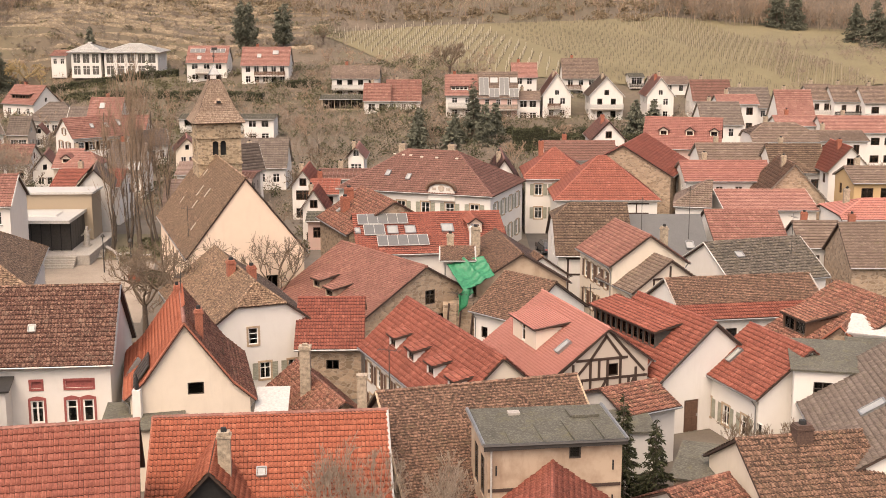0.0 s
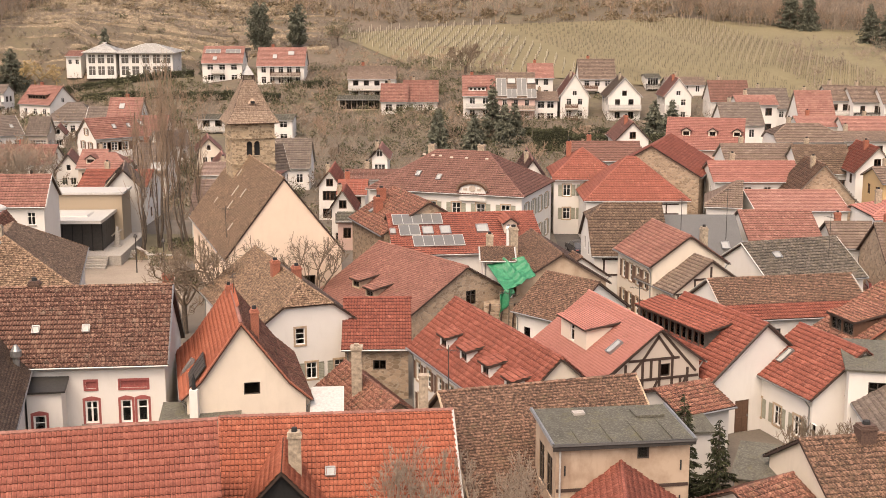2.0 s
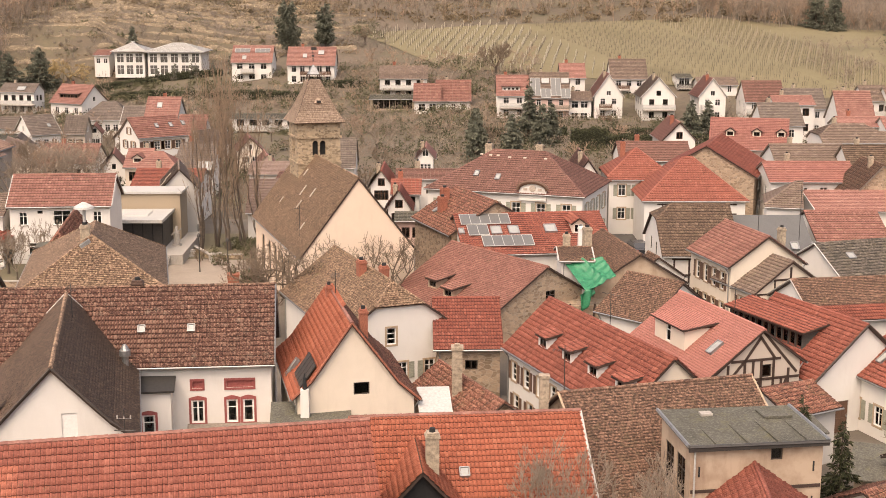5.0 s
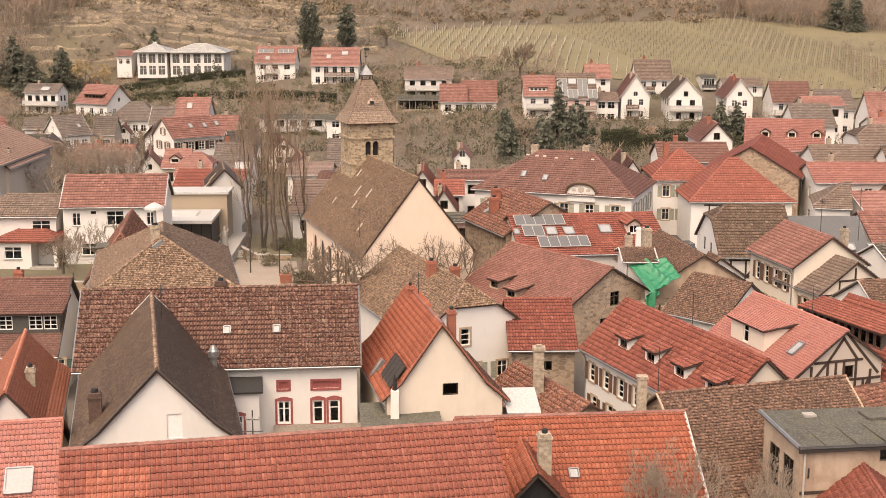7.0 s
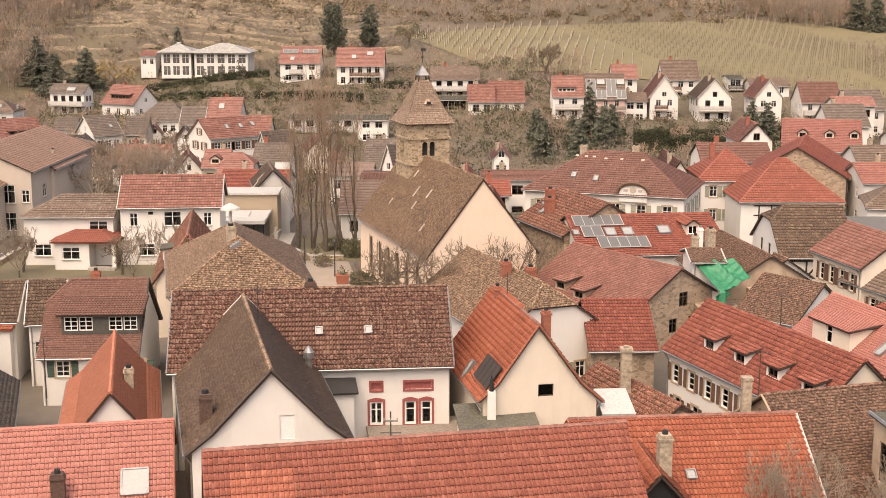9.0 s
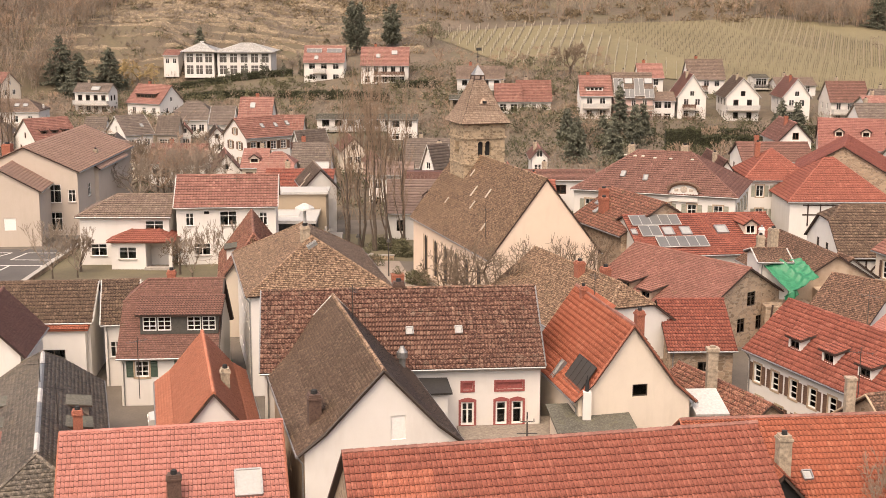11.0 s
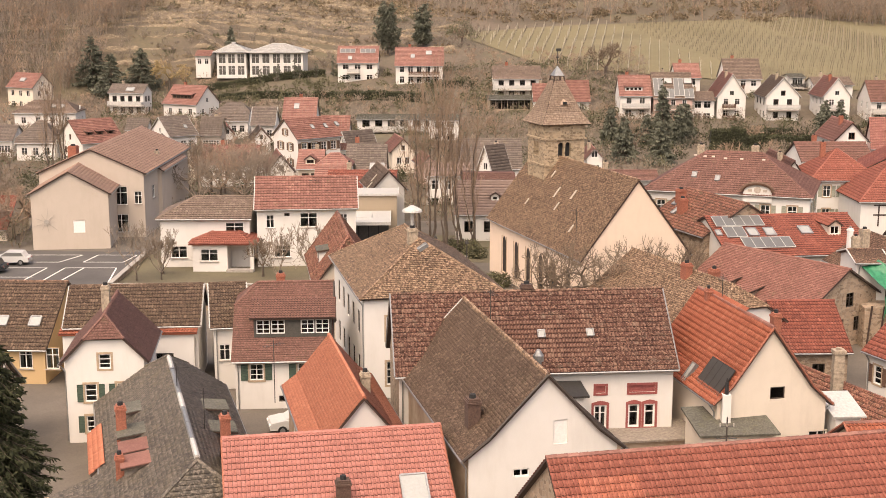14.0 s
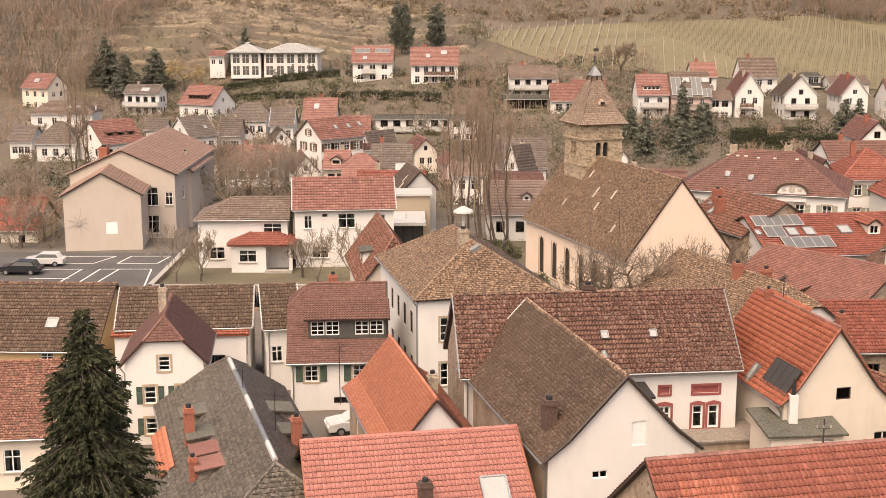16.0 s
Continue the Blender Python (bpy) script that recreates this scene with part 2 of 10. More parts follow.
M = {
    "glass": glass_mat("window_glass"),
    "leaded": plain("leaded_church_glass", (0.03, 0.028, 0.026), 0.55, vary=0.4),
    "frame": plain("white_window_frame", (0.78, 0.76, 0.72), 0.5, vary=0.1),
    "frame_red": plain("sandstone_red_surround", (0.30, 0.085, 0.075), 0.8),
    "frame_stone": plain("sandstone_surround", (0.42, 0.32, 0.22), 0.85),
    "frame_dark": plain("dark_window_frame", (0.06, 0.045, 0.035), 0.6),
    "green": plain("green_shutter_paint", (0.035, 0.065, 0.04), 0.6),
    "brownwood": plain("brown_wood", (0.12, 0.065, 0.04), 0.7),
    "timber": plain("dark_timber", (0.055, 0.033, 0.024), 0.8),
    "greyshut": plain("grey_green_shutter_paint", (0.28, 0.28, 0.22), 0.7),
    "metal": plain("zinc_sheet", (0.33, 0.33, 0.32), 0.45, 0.7),
    "darkmetal": plain("dark_sheet_metal", (0.06, 0.055, 0.05), 0.5, 0.4),
    "brick": plain("chimney_brick", (0.33, 0.12, 0.075), 0.9, vary=0.5, scale=14),
    "darkbrick": plain("sooty_brick", (0.1, 0.06, 0.045), 0.9, vary=0.5, scale=12),
    "oldchim": plain("chimney_render", (0.38, 0.31, 0.23), 0.9, vary=0.5, scale=5),
    # plain black: soot in flues, and shade painted into openings
    "soot": plain("black_soot_and_shade", (0.02, 0.02, 0.02), 0.9),
    "curtain": plain("net_curtain", (0.6, 0.57, 0.5), 0.9),
    "panel": plain("solar_panel_cells", (0.13, 0.128, 0.12), 0.4, vary=0.15),
    "collector": plain("solar_collector_glass", (0.05, 0.047, 0.043), 0.35, vary=0.2),
    "white_metal": plain("white_painted_metal", (0.48, 0.465, 0.435), 0.5),
    "oldsheet": plain("pale_weathered_sheet", (0.45, 0.38, 0.31), 0.8, vary=0.3),
    # pale base colour stands in for sky reflected in the panes
    "skyglass": plain("roof_glass_painted_sky", (0.34, 0.34, 0.32), 0.1, vary=0.1),
    "greypane": plain("grey_villa_glazing", (0.13, 0.122, 0.11), 0.15, vary=0.3, scale=0.6),
    "concrete": plain("concrete", (0.36, 0.33, 0.29), 0.9),
    "darkwall": plain("dark_board_cladding", (0.07, 0.065, 0.055), 0.8, vary=0.3),
    "wood_grey": plain("grey_weathered_boards", (0.25, 0.21, 0.17), 0.9, vary=0.4),
}


def mesh_of(name, verts, faces, mat=None):
    me = bpy.data.meshes.new(name)
    me.from_pydata([tuple(v) for v in verts], [], faces)
    me.update()
    if mat:
        me.materials.append(mat)
    return me


def quads_mesh(name, verts, quads, mat):
    """A mesh from arrays, all faces quads."""
    me = bpy.data.meshes.new(name)
    v = np.asarray(verts, np.float32).reshape(-1, 3)
    q = np.asarray(quads, np.int32).reshape(-1, 4)
    me.vertices.add(len(v))
    me.vertices.foreach_set("co", v.ravel())
    me.loops.add(q.size)
    me.loops.foreach_set("vertex_index", q.ravel())
    me.polygons.add(len(q))
    me.polygons.foreach_set("loop_start", np.arange(0, q.size, 4, dtype=np.int32))
    me.materials.append(mat)
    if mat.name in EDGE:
        # the lower rims of roof tiles are dark: algae, and the laps' shade painted in
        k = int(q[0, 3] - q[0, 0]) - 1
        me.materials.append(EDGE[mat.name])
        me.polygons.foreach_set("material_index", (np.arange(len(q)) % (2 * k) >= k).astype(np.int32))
    me.update(calc_edges=True)
    return me


def child(name, me, parent, m=None, label="", kind=""):
    ob = new(name, me)
    ob.parent = parent
    if m is not None:
        ob.matrix_basis = m
    return tagged(ob, label, kind=kind)


def thing(name, label, category, m=None, group="", kind=""):
    ob = new(name)
    if m is not None:
        ob.matrix_basis = m
    return tagged(ob, label, category, group, kind)


class Build:
    """Collects boxes, tubes and plates for one part."""

    def __init__(self):
        self.v, self.f = [], []

    def poly(self, *pts):
        n = len(self.v)
        self.v += [Vector(p) for p in pts]
        self.f.append(tuple(range(n, n + len(pts))))
        return self

    def box(self, cx, cy, cz, sx, sy, sz, m=None, taper=1.0):
        n = len(self.v)
        for dz in (-0.5, 0.5):
            k = 1.0 if dz < 0 else taper
            for dx, dy in ((-0.5, -0.5), (0.5, -0.5), (0.5, 0.5), (-0.5, 0.5)):
                p = Vector((cx + dx * sx * k, cy + dy * sy * k, cz + dz * sz))
                self.v.append(m @ p if m is not None else p)
        for q in ((3, 2, 1, 0), (4, 5, 6, 7), (0, 1, 5, 4), (1, 2, 6, 5), (2, 3, 7, 6), (3, 0, 4, 7)):
            self.f.append(tuple(n + i for i in q))
        return self

    def slab(self, pts, thick):
        """A convex plate: pts is its upper face, counter-clockwise from above."""
        n, k = len(self.v), len(pts)
        nrm = (Vector(pts[1]) - Vector(pts[0])).cross(Vector(pts[2]) - Vector(pts[1])).normalized()
        self.v += [Vector(p) for p in pts] + [Vector(p) - nrm * thick for p in pts]
        self.f.append(tuple(range(n, n + k)))
        self.f.append(tuple(range(n + 2 * k - 1, n + k - 1, -1)))
        for i in range(k):
            j = (i + 1) % k
            self.f.append((n + j, n + i, n + k + i, n + k + j))
        return self

    def tube(self, a, b, r0, r1=None, sides=6):
        a, b = Vector(a), Vector(b)
        r1 = r0 if r1 is None else r1
        d = (b - a).normalized()
        u = d.orthogonal().normalized()
        w = d.cross(u)
        n = len(self.v)
        for c, r in ((a, r0), (b, r1)):
            for i in range(sides):
                t = 2 * math.pi * i / sides
                self.v.append(c + (u * math.cos(t) + w * math.sin(t)) * r)
        for i in range(sides):
            j = (i + 1) % sides
            self.f.append((n + i, n + j, n + sides + j, n + sides + i))
        self.f.append(tuple(range(n + sides - 1, n - 1, -1)))
        self.f.append(tuple(range(n + sides, n + 2 * sides)))
        return self

    def mesh(self, name, mat, weld=False):
        if not weld:
            return mesh_of(name, self.v, self.f, mat)
        index, vs, fs = {}, [], []
        for f in self.f:
            g = []
            for i in f:
                key = tuple(round(c, 4) for c in self.v[i])
                if key not in index:
                    index[key] = len(vs)
                    vs.append(self.v[i])
                if index[key] not in g:
                    g.append(index[key])
            if len(g) > 2:
                fs.append(tuple(g))
        return mesh_of(name, vs, fs, mat)


# ---- roofs ----
# covering width, course height, cross-section
TILES = {
    "pan": (0.205, 0.345, ((0, 0.0), (0.16, 0.045), (0.42, 0.045), (0.6, 0.0), (1, 0.0))),
    "flat": (0.2, 0.19, ((0, 0.0), (1, 0.0))),
    "panfar": (0.3, 0.38, ((0, 0.0), (0.35, 0.04), (1, 0.0))),
    "slate": (0.36, 0.27, ((0, 0.0), (1, 0.0))),
    "strip": (0.5, 0.42, ((0, 0.0), (1, 0.03))),
}


def tile_slope(polys, kind, seed, loose=None):
    """The tiles of one or more roof slopes, every tile with its own lap, as arrays of vertices and quads.
    A slope's first edge is its eave. loose: (slope, x0, x1, y0, y1), a stretch whose tiles are left out and come back as a third
    value, the pose of each."""
    spots = []
    rng = np.random.default_rng(seed)
    tw, ch, prof = TILES[kind]
    fr, hz = np.array([p[0] for p in prof]), np.array([p[1] for p in prof])
    K = len(prof)
    V, Q, base = [], [], 0
    for pts in polys:
        P = np.array([tuple(p) for p in pts], float)
        x = P[1] - P[0]
        x /= np.linalg.norm(x)
        n = None
        for k in range(2, len(P)):
            n = np.cross(P[1] - P[0], P[k] - P[0])
            if np.linalg.norm(n) > 1e-6:
                break
        n /= np.linalg.norm(n)
        y = np.cross(n, x)
        q2 = np.stack([(P - P[0]) @ x, (P - P[0]) @ y], 1)
        rows = int(max(1, math.ceil(q2[:, 1].max() / ch)))
        X0, X1, Y0, Y1 = [], [], [], []
        for r in range(rows):
            y0 = r * ch
            y1 = min(y0 + ch * 1.12, q2[:, 1].max())
            yc = min(y0 + ch * 0.5, q2[:, 1].max() - 1e-4)
            xs = []
            for a, b in zip(q2, np.roll(q2, -1, 0)):
                if (a[1] <= yc < b[1]) or (b[1] <= yc < a[1]):
                    xs.append(a[0] + (b[0] - a[0]) * (yc - a[1]) / (b[1] - a[1]))
            if len(xs) < 2:
                continue
            lo, hi = min(xs), max(xs)
            off = (0.5 * tw if (r % 2 and kind in ("flat", "slate")) else 0.0)
            i0, i1 = math.floor((lo - off) / tw), math.ceil((hi - off) / tw)
            e = off + np.arange(i0, i1 + 1) * tw
            a, b = np.maximum(e[:-1], lo), np.minimum(e[1:], hi)
            ok = b - a > 0.04
            a, b = a[ok], b[ok]
            X0.append(a), X1.append(b), Y0.append(np.full(len(a), y0 - 0.02)), Y1.append(np.full(len(a), y1))
        if not X0:
            continue
        X0, X1, Y0, Y1 = map(np.concatenate, (X0, X1, Y0, Y1))
        if loose and pts is polys[loose[0]]:
            pick = (X0 > loose[1]) & (X1 < loose[2]) & (Y0 > loose[3]) & (Y1 < loose[4]) & (X1 - X0 > tw * 0.97)
            pick[np.flatnonzero(pick)[300:]] = False
            for a, c in zip(X0[pick], Y0[pick]):
                o = P[0] + a * x + (c + rng.normal(0, 0.006)) * y + 0.02 * n
                spots.append(Matrix(((x[0], y[0], n[0], o[0]), (x[1], y[1], n[1], o[1]), (x[2], y[2], n[2], o[2]), (0, 0, 0, 1))))
            X0, X1, Y0, Y1 = X0[~pick], X1[~pick], Y0[~pick], Y1[~pick]
        m = len(X0)
        X1 = X1 - 0.012
        jit = rng.normal(0, 0.004, m)
        Y0 = Y0 + rng.normal(0, 0.006, m)
        lift = (0.07 if kind in ("pan", "panfar", "strip") else 0.05) + jit
        px = X0[:, None] + (X1 - X0)[:, None] * fr[None]
        lowz = hz[None] + lift[:, None]
        rowsv = []
        for yy, zz in ((Y0[:, None] + 0 * px, lowz), (Y1[:, None] + 0 * px, hz[None] + 0.004 + 0 * px), (Y0[:, None] + 0 * px, lowz - 0.06)):
            rowsv.append(P[0] + px[..., None] * x + yy[..., None] * y + (zz + 0.02)[..., None] * n)
        V.append(np.stack(rowsv, 1).reshape(-1, 3))
        k = np.arange(K - 1)
        one = np.concatenate([np.stack([k, k + 1, K + k + 1, K + k], 1), np.stack([2 * K + k, 2 * K + k + 1, k + 1, k], 1)])
        Q.append((base + np.arange(m)[:, None, None] * 3 * K + one[None]).reshape(-1, 4))
        base += m * 3 * K
    if loose:
        return np.concatenate(V), np.concatenate(Q), spots
    return np.concatenate(V), np.concatenate(Q)


def loose_tile_mesh(mat, kind):
    """One pantile, thick and ribbed, for the roofs nearest by."""
    tw, ch, prof = TILES[kind]
    lift = 0.07 if kind in ("pan", "strip") else 0.05
    rings = [[(f * (tw - 0.012), y, z + dz) for f, z in prof] for y, dz in ((0, lift), (ch * 1.12 + 0.02, 0.004), (0, lift - 0.06))]
    n = len(prof)
    q = [(i, i + 1, n + i + 1, n + i) for i in range(n - 1)] + [(2 * n + i, 2 * n + i + 1, i + 1, i) for i in range(n - 1)]
    return quads_mesh("roof_tile", [p for r in rings for p in r], q, mat)


def clip_poly(poly, axis, value, keep_less):
    out = []
    for a, b in zip(poly, poly[1:] + poly[:1]):
        ia, ib = (a[axis] <= value) == keep_less or a[axis] == value, (b[axis] <= value) == keep_less or b[axis] == value
        if ia:
            out.append(a)
        if ia != ib:
            t = (value - a[axis]) / (b[axis] - a[axis])
            out.append((a[0] + (b[0] - a[0]) * t, a[1] + (b[1] - a[1]) * t))
    return out


def facade(build, poly, holes, to3, depth=0.16):
    """A wall face with real openings: poly is convex, in metres along and up; holes are rectangles; to3 lays it into space,
    its third argument the depth behind the face."""
    xs = sorted({min(p[0] for p in poly), max(p[0] for p in poly), *[h[0] for h in holes], *[h[2] for h in holes]})
    zs = sorted({min(p[1] for p in poly), max(p[1] for p in poly), *[h[1] for h in holes], *[h[3] for h in holes]})
    for x0, x1 in zip(xs, xs[1:]):
        for z0, z1 in zip(zs, zs[1:]):
            cx, cz = (x0 + x1) / 2, (z0 + z1) / 2
            if any(h[0] < cx < h[2] and h[1] < cz < h[3] for h in holes):
                continue
            c = poly
            for ax, val, less in ((0, x0, False), (0, x1, True), (1, z0, False), (1, z1, True)):
                c = clip_poly(c, ax, val, less)
                if len(c) < 3:
                    break
            clean = []
            for p in c:
                if not clean or abs(p[0] - clean[-1][0]) + abs(p[1] - clean[-1][1]) > 1e-5:
                    clean.append(p)
            if len(clean) > 2 and abs(clean[0][0] - clean[-1][0]) + abs(clean[0][1] - clean[-1][1]) < 1e-5:
                clean.pop()
            if len(clean) >= 3:
                build.poly(*[to3(p[0], p[1], 0) for p in clean])
    for x0, z0, x1, z1 in holes:
        for a, b in (((x0, z0), (x1, z0)), ((x1, z0), (x1, z1)), ((x1, z1), (x0, z1)), ((x0, z1), (x0, z0))):
            build.poly(to3(*a, 0), to3(*a, depth), to3(*b, depth), to3(*b, 0))


WINDOW_MESHES = {}


def window_meshes(w, h, style):
    """Meshes of a window, its foot in the middle at the origin, looking along -y."""
    key = (round(w, 2), round(h, 2), style)
    if key in WINDOW_MESHES:
        return WINDOW_MESHES[key]
    out = {}
    fr = Build()
    t = 0.11 if style == "redsurround" else 0.07
    nx = 2 if (w > 0.75 and style != "attic") else 1
    zs = [t]
    if style in ("shutter", "brownshutter", "cross"):
        zs += [h * 0.33, h * 0.66]
    elif h > 1.1:
        zs += [h * 0.66]
    zs += [h - t]
    holes = []
    for i in range(nx):
        xa = -w / 2 + t + i * (w - 2 * t + t) / nx
        xb = xa + (w - 2 * t - (nx - 1) * t) / nx
        for za, zb in zip(zs, zs[1:]):
            holes.append((xa, za + (0.025 if za > t else 0), xb, zb - (0.025 if zb < h - t else 0)))
    rect = [(-w / 2, 0), (w / 2, 0), (w / 2, h), (-w / 2, h)]
    facade(fr, rect, holes, lambda s, z, d: Vector((s, 0.07 + d, z)), 0.05)
    fm = {"attic": "frame_dark", "lancet": "frame_dark", "dark": "frame_dark", "farbrown": "brownwood", "glazing": "frame_dark", "redattic": "frame_red"}.get(style, "frame")
    out["frame"] = fr.mesh("window_frame", M[fm], True)
    out["pane"] = Build().box(0, 0.115, h / 2, w - 0.06, 0.012, h - 0.06).mesh("pane", M[{"redattic": "frame_red", "lancet": "leaded", "pale": "greypane"}.get(style, "glass")])
    if style in ("plain", "shutter", "cross", "redsurround", "brownshutter", "greyshutter") and w > 0.6:
        for nm, sx in (("curtain", -1), ("curtain_b", 1)):
            cu = Build().box(sx * w * 0.33, 0.19, h * 0.5, w * 0.24, 0.02, h * 0.92)
            out[nm] = cu.mesh("curtain", M["curtain"])
    sm = {"roller": None, "redsurround": "frame_red", "attic": None, "lancet": None, "dark": None, "far": None, "pale": None, "farbrown": None, "glazing": None, "redattic": "frame_red", "plain": "frame"}.get(style, "frame_stone")
    sr = Build()
    if sm and style != "plain":
        e = 0.14
        for sx in (-1, 1):
            sr.box(sx * (w + e) / 2, -0.012, h / 2, e, 0.03, h + 2 * e)
        if style == "redsurround":
            arc = [(-w / 2, h), (w / 2, h), (w / 2 + e, h + e), (w * 0.25, h + e + 0.1), (0, h + e + 0.13), (-w * 0.25, h + e + 0.1), (-w / 2 - e, h + e)]
            sr.slab([Vector((x, -0.03, z)) for x, z in arc], 0.03).box(0, -0.02, -e / 2, w, 0.05, e)
        else:
            sr.box(0, -0.012, h + e / 2, w, 0.03, e).box(0, -0.02, -e / 2, w, 0.05, e)
        out["surround"] = sr.mesh("surround", M[sm])
    elif sm:
        sr.box(0, -0.05, -0.03, w + 0.16, 0.14, 0.05)
        out["sill"] = sr.mesh("sill", M["concrete"])
    if "shutter" in style:
        for nm, sx in (("shutter", -1), ("shutter_b", 1)):
            sh = Build()
            sw = w * 0.5
            cx = sx * (w / 2 + sw / 2 + 0.12)
            prof = [(-0.012, 0.0), (-0.05, 0.0), (-0.05, h * 0.06)]
            for k in range(9):
                za = h * (0.06 + 0.88 * k / 9)
                prof += [(-0.055, za + 0.01), (-0.028, za + h * 0.085)]
            prof += [(-0.05, h * 0.945), (-0.05, h), (-0.012, h)]
            pl = [Vector((cx - sw / 2, y, z)) for y, z in prof]
            pr = [Vector((cx + sw / 2, y, z)) for y, z in prof]
            sh.poly(*pl)
            sh.poly(*pr[::-1])
            for a in range(len(prof)):
                c2 = (a + 1) % len(prof)
                sh.poly(pl[a], pr[a], pr[c2], pl[c2])
            out[nm] = sh.mesh("shutter", M[{"shutter": "green", "brownshutter": "brownwood"}.get(style, "greyshut")], True)
    if style == "roller":
        out["roller_blind"] = Build().box(0, 0.08, h * 0.5, w - 0.1, 0.04, h - 0.1).mesh("roller_blind", M["frame"])
    WINDOW_MESHES[key] = out
    return out


def put_window(parent, m, w, h, style):
    ms = window_meshes(w, h, style)
    win = child("window", ms["frame"], parent, m)
    for k, me in ms.items():
        if k != "frame":
            child(k[:-2] if k.endswith("_b") else k, me, win)
    return win


def put_door(parent, m, w, h, mat="brownwood"):
    b = Build().box(0, 0.1, h / 2, w, 0.06, h)
    for k in (-1, 1):
        b.box(k * w * 0.23, 0.06, h * 0.28, w * 0.32, 0.03, h * 0.36).box(k * w * 0.23, 0.06, h * 0.74, w * 0.32, 0.03, h * 0.36)
    d = child("door", b.mesh("door", M[mat]), parent, m)
    child("door_handle", Build().box(w * 0.4, 0.02, h * 0.5, 0.04, 0.08, 0.16).mesh("door_handle", M["metal"]), d)
    return d


def balcony(parent, m, w, d, mat):
    """A balcony slab with a railing of posts, boards and a handrail, looking along -y."""
    b = child("balcony", Build().box(0, -d / 2, -0.08, w, d, 0.16).mesh("balcony", M["concrete"]), parent, m)
    r = Build()
    for z in (0.3, 0.55, 0.8):
        r.box(0, -d + 0.03, z, w - 0.04, 0.035, 0.2)
        for sx in (-1, 1):
            r.box(sx * (w / 2 - 0.03), -d / 2, z, 0.035, d - 0.1, 0.2)
    n = max(2, int(w / 1.2))
    for i in range(n + 1):
        r.box(-w / 2 + 0.03 + (w - 0.06) * i / n, -d + 0.08, 0.5, 0.06, 0.06, 1.0)
    r.box(0, -d + 0.04, 1.0, w, 0.08, 0.06)
    child("railing", r.mesh("railing", M[mat]), b)
    return b


def chimney(parent, x, y, z0, h, sx=0.5, sy=0.5, style="brick", m=None):
    st = {"brick": "brick", "old": "oldchim", "metal": "metal", "white": "frame", "dark": "darkbrick"}[style]
    b = Build().box(0, 0, h / 2 - 0.35, sx, sy, h + 0.7)
    if style != "metal":
        b.box(0, 0, h - 0.12, sx + 0.1, sy + 0.1, 0.1).box(0, 0, h + 0.03, sx * 0.9, sy * 0.9, 0.12)
    ob = child("chimney", b.mesh("chimney", M[st]), parent, (m if m is not None else Matrix()) @ pose(x, y, z0))
    child("flue", Build().tube((0, 0, h + 0.05), (0, 0, h + 0.28), sx * 0.25, sx * 0.22, 8).mesh("flue", M["soot"] if style != "white" else M["metal"]), ob)
    return ob


HOUSES = {}
LOOSE = []


def rows(face, n, storeys, span, z0, dz, w=1.0, h=1.25, style="plain"):
    """Even rows of windows on a face."""
    step = span / n
    return [(face, -span / 2 + step * (i + 0.5), z0 + k * dz, w, h, style) for k in range(storeys) for i in range(n)]


FRONTS = []


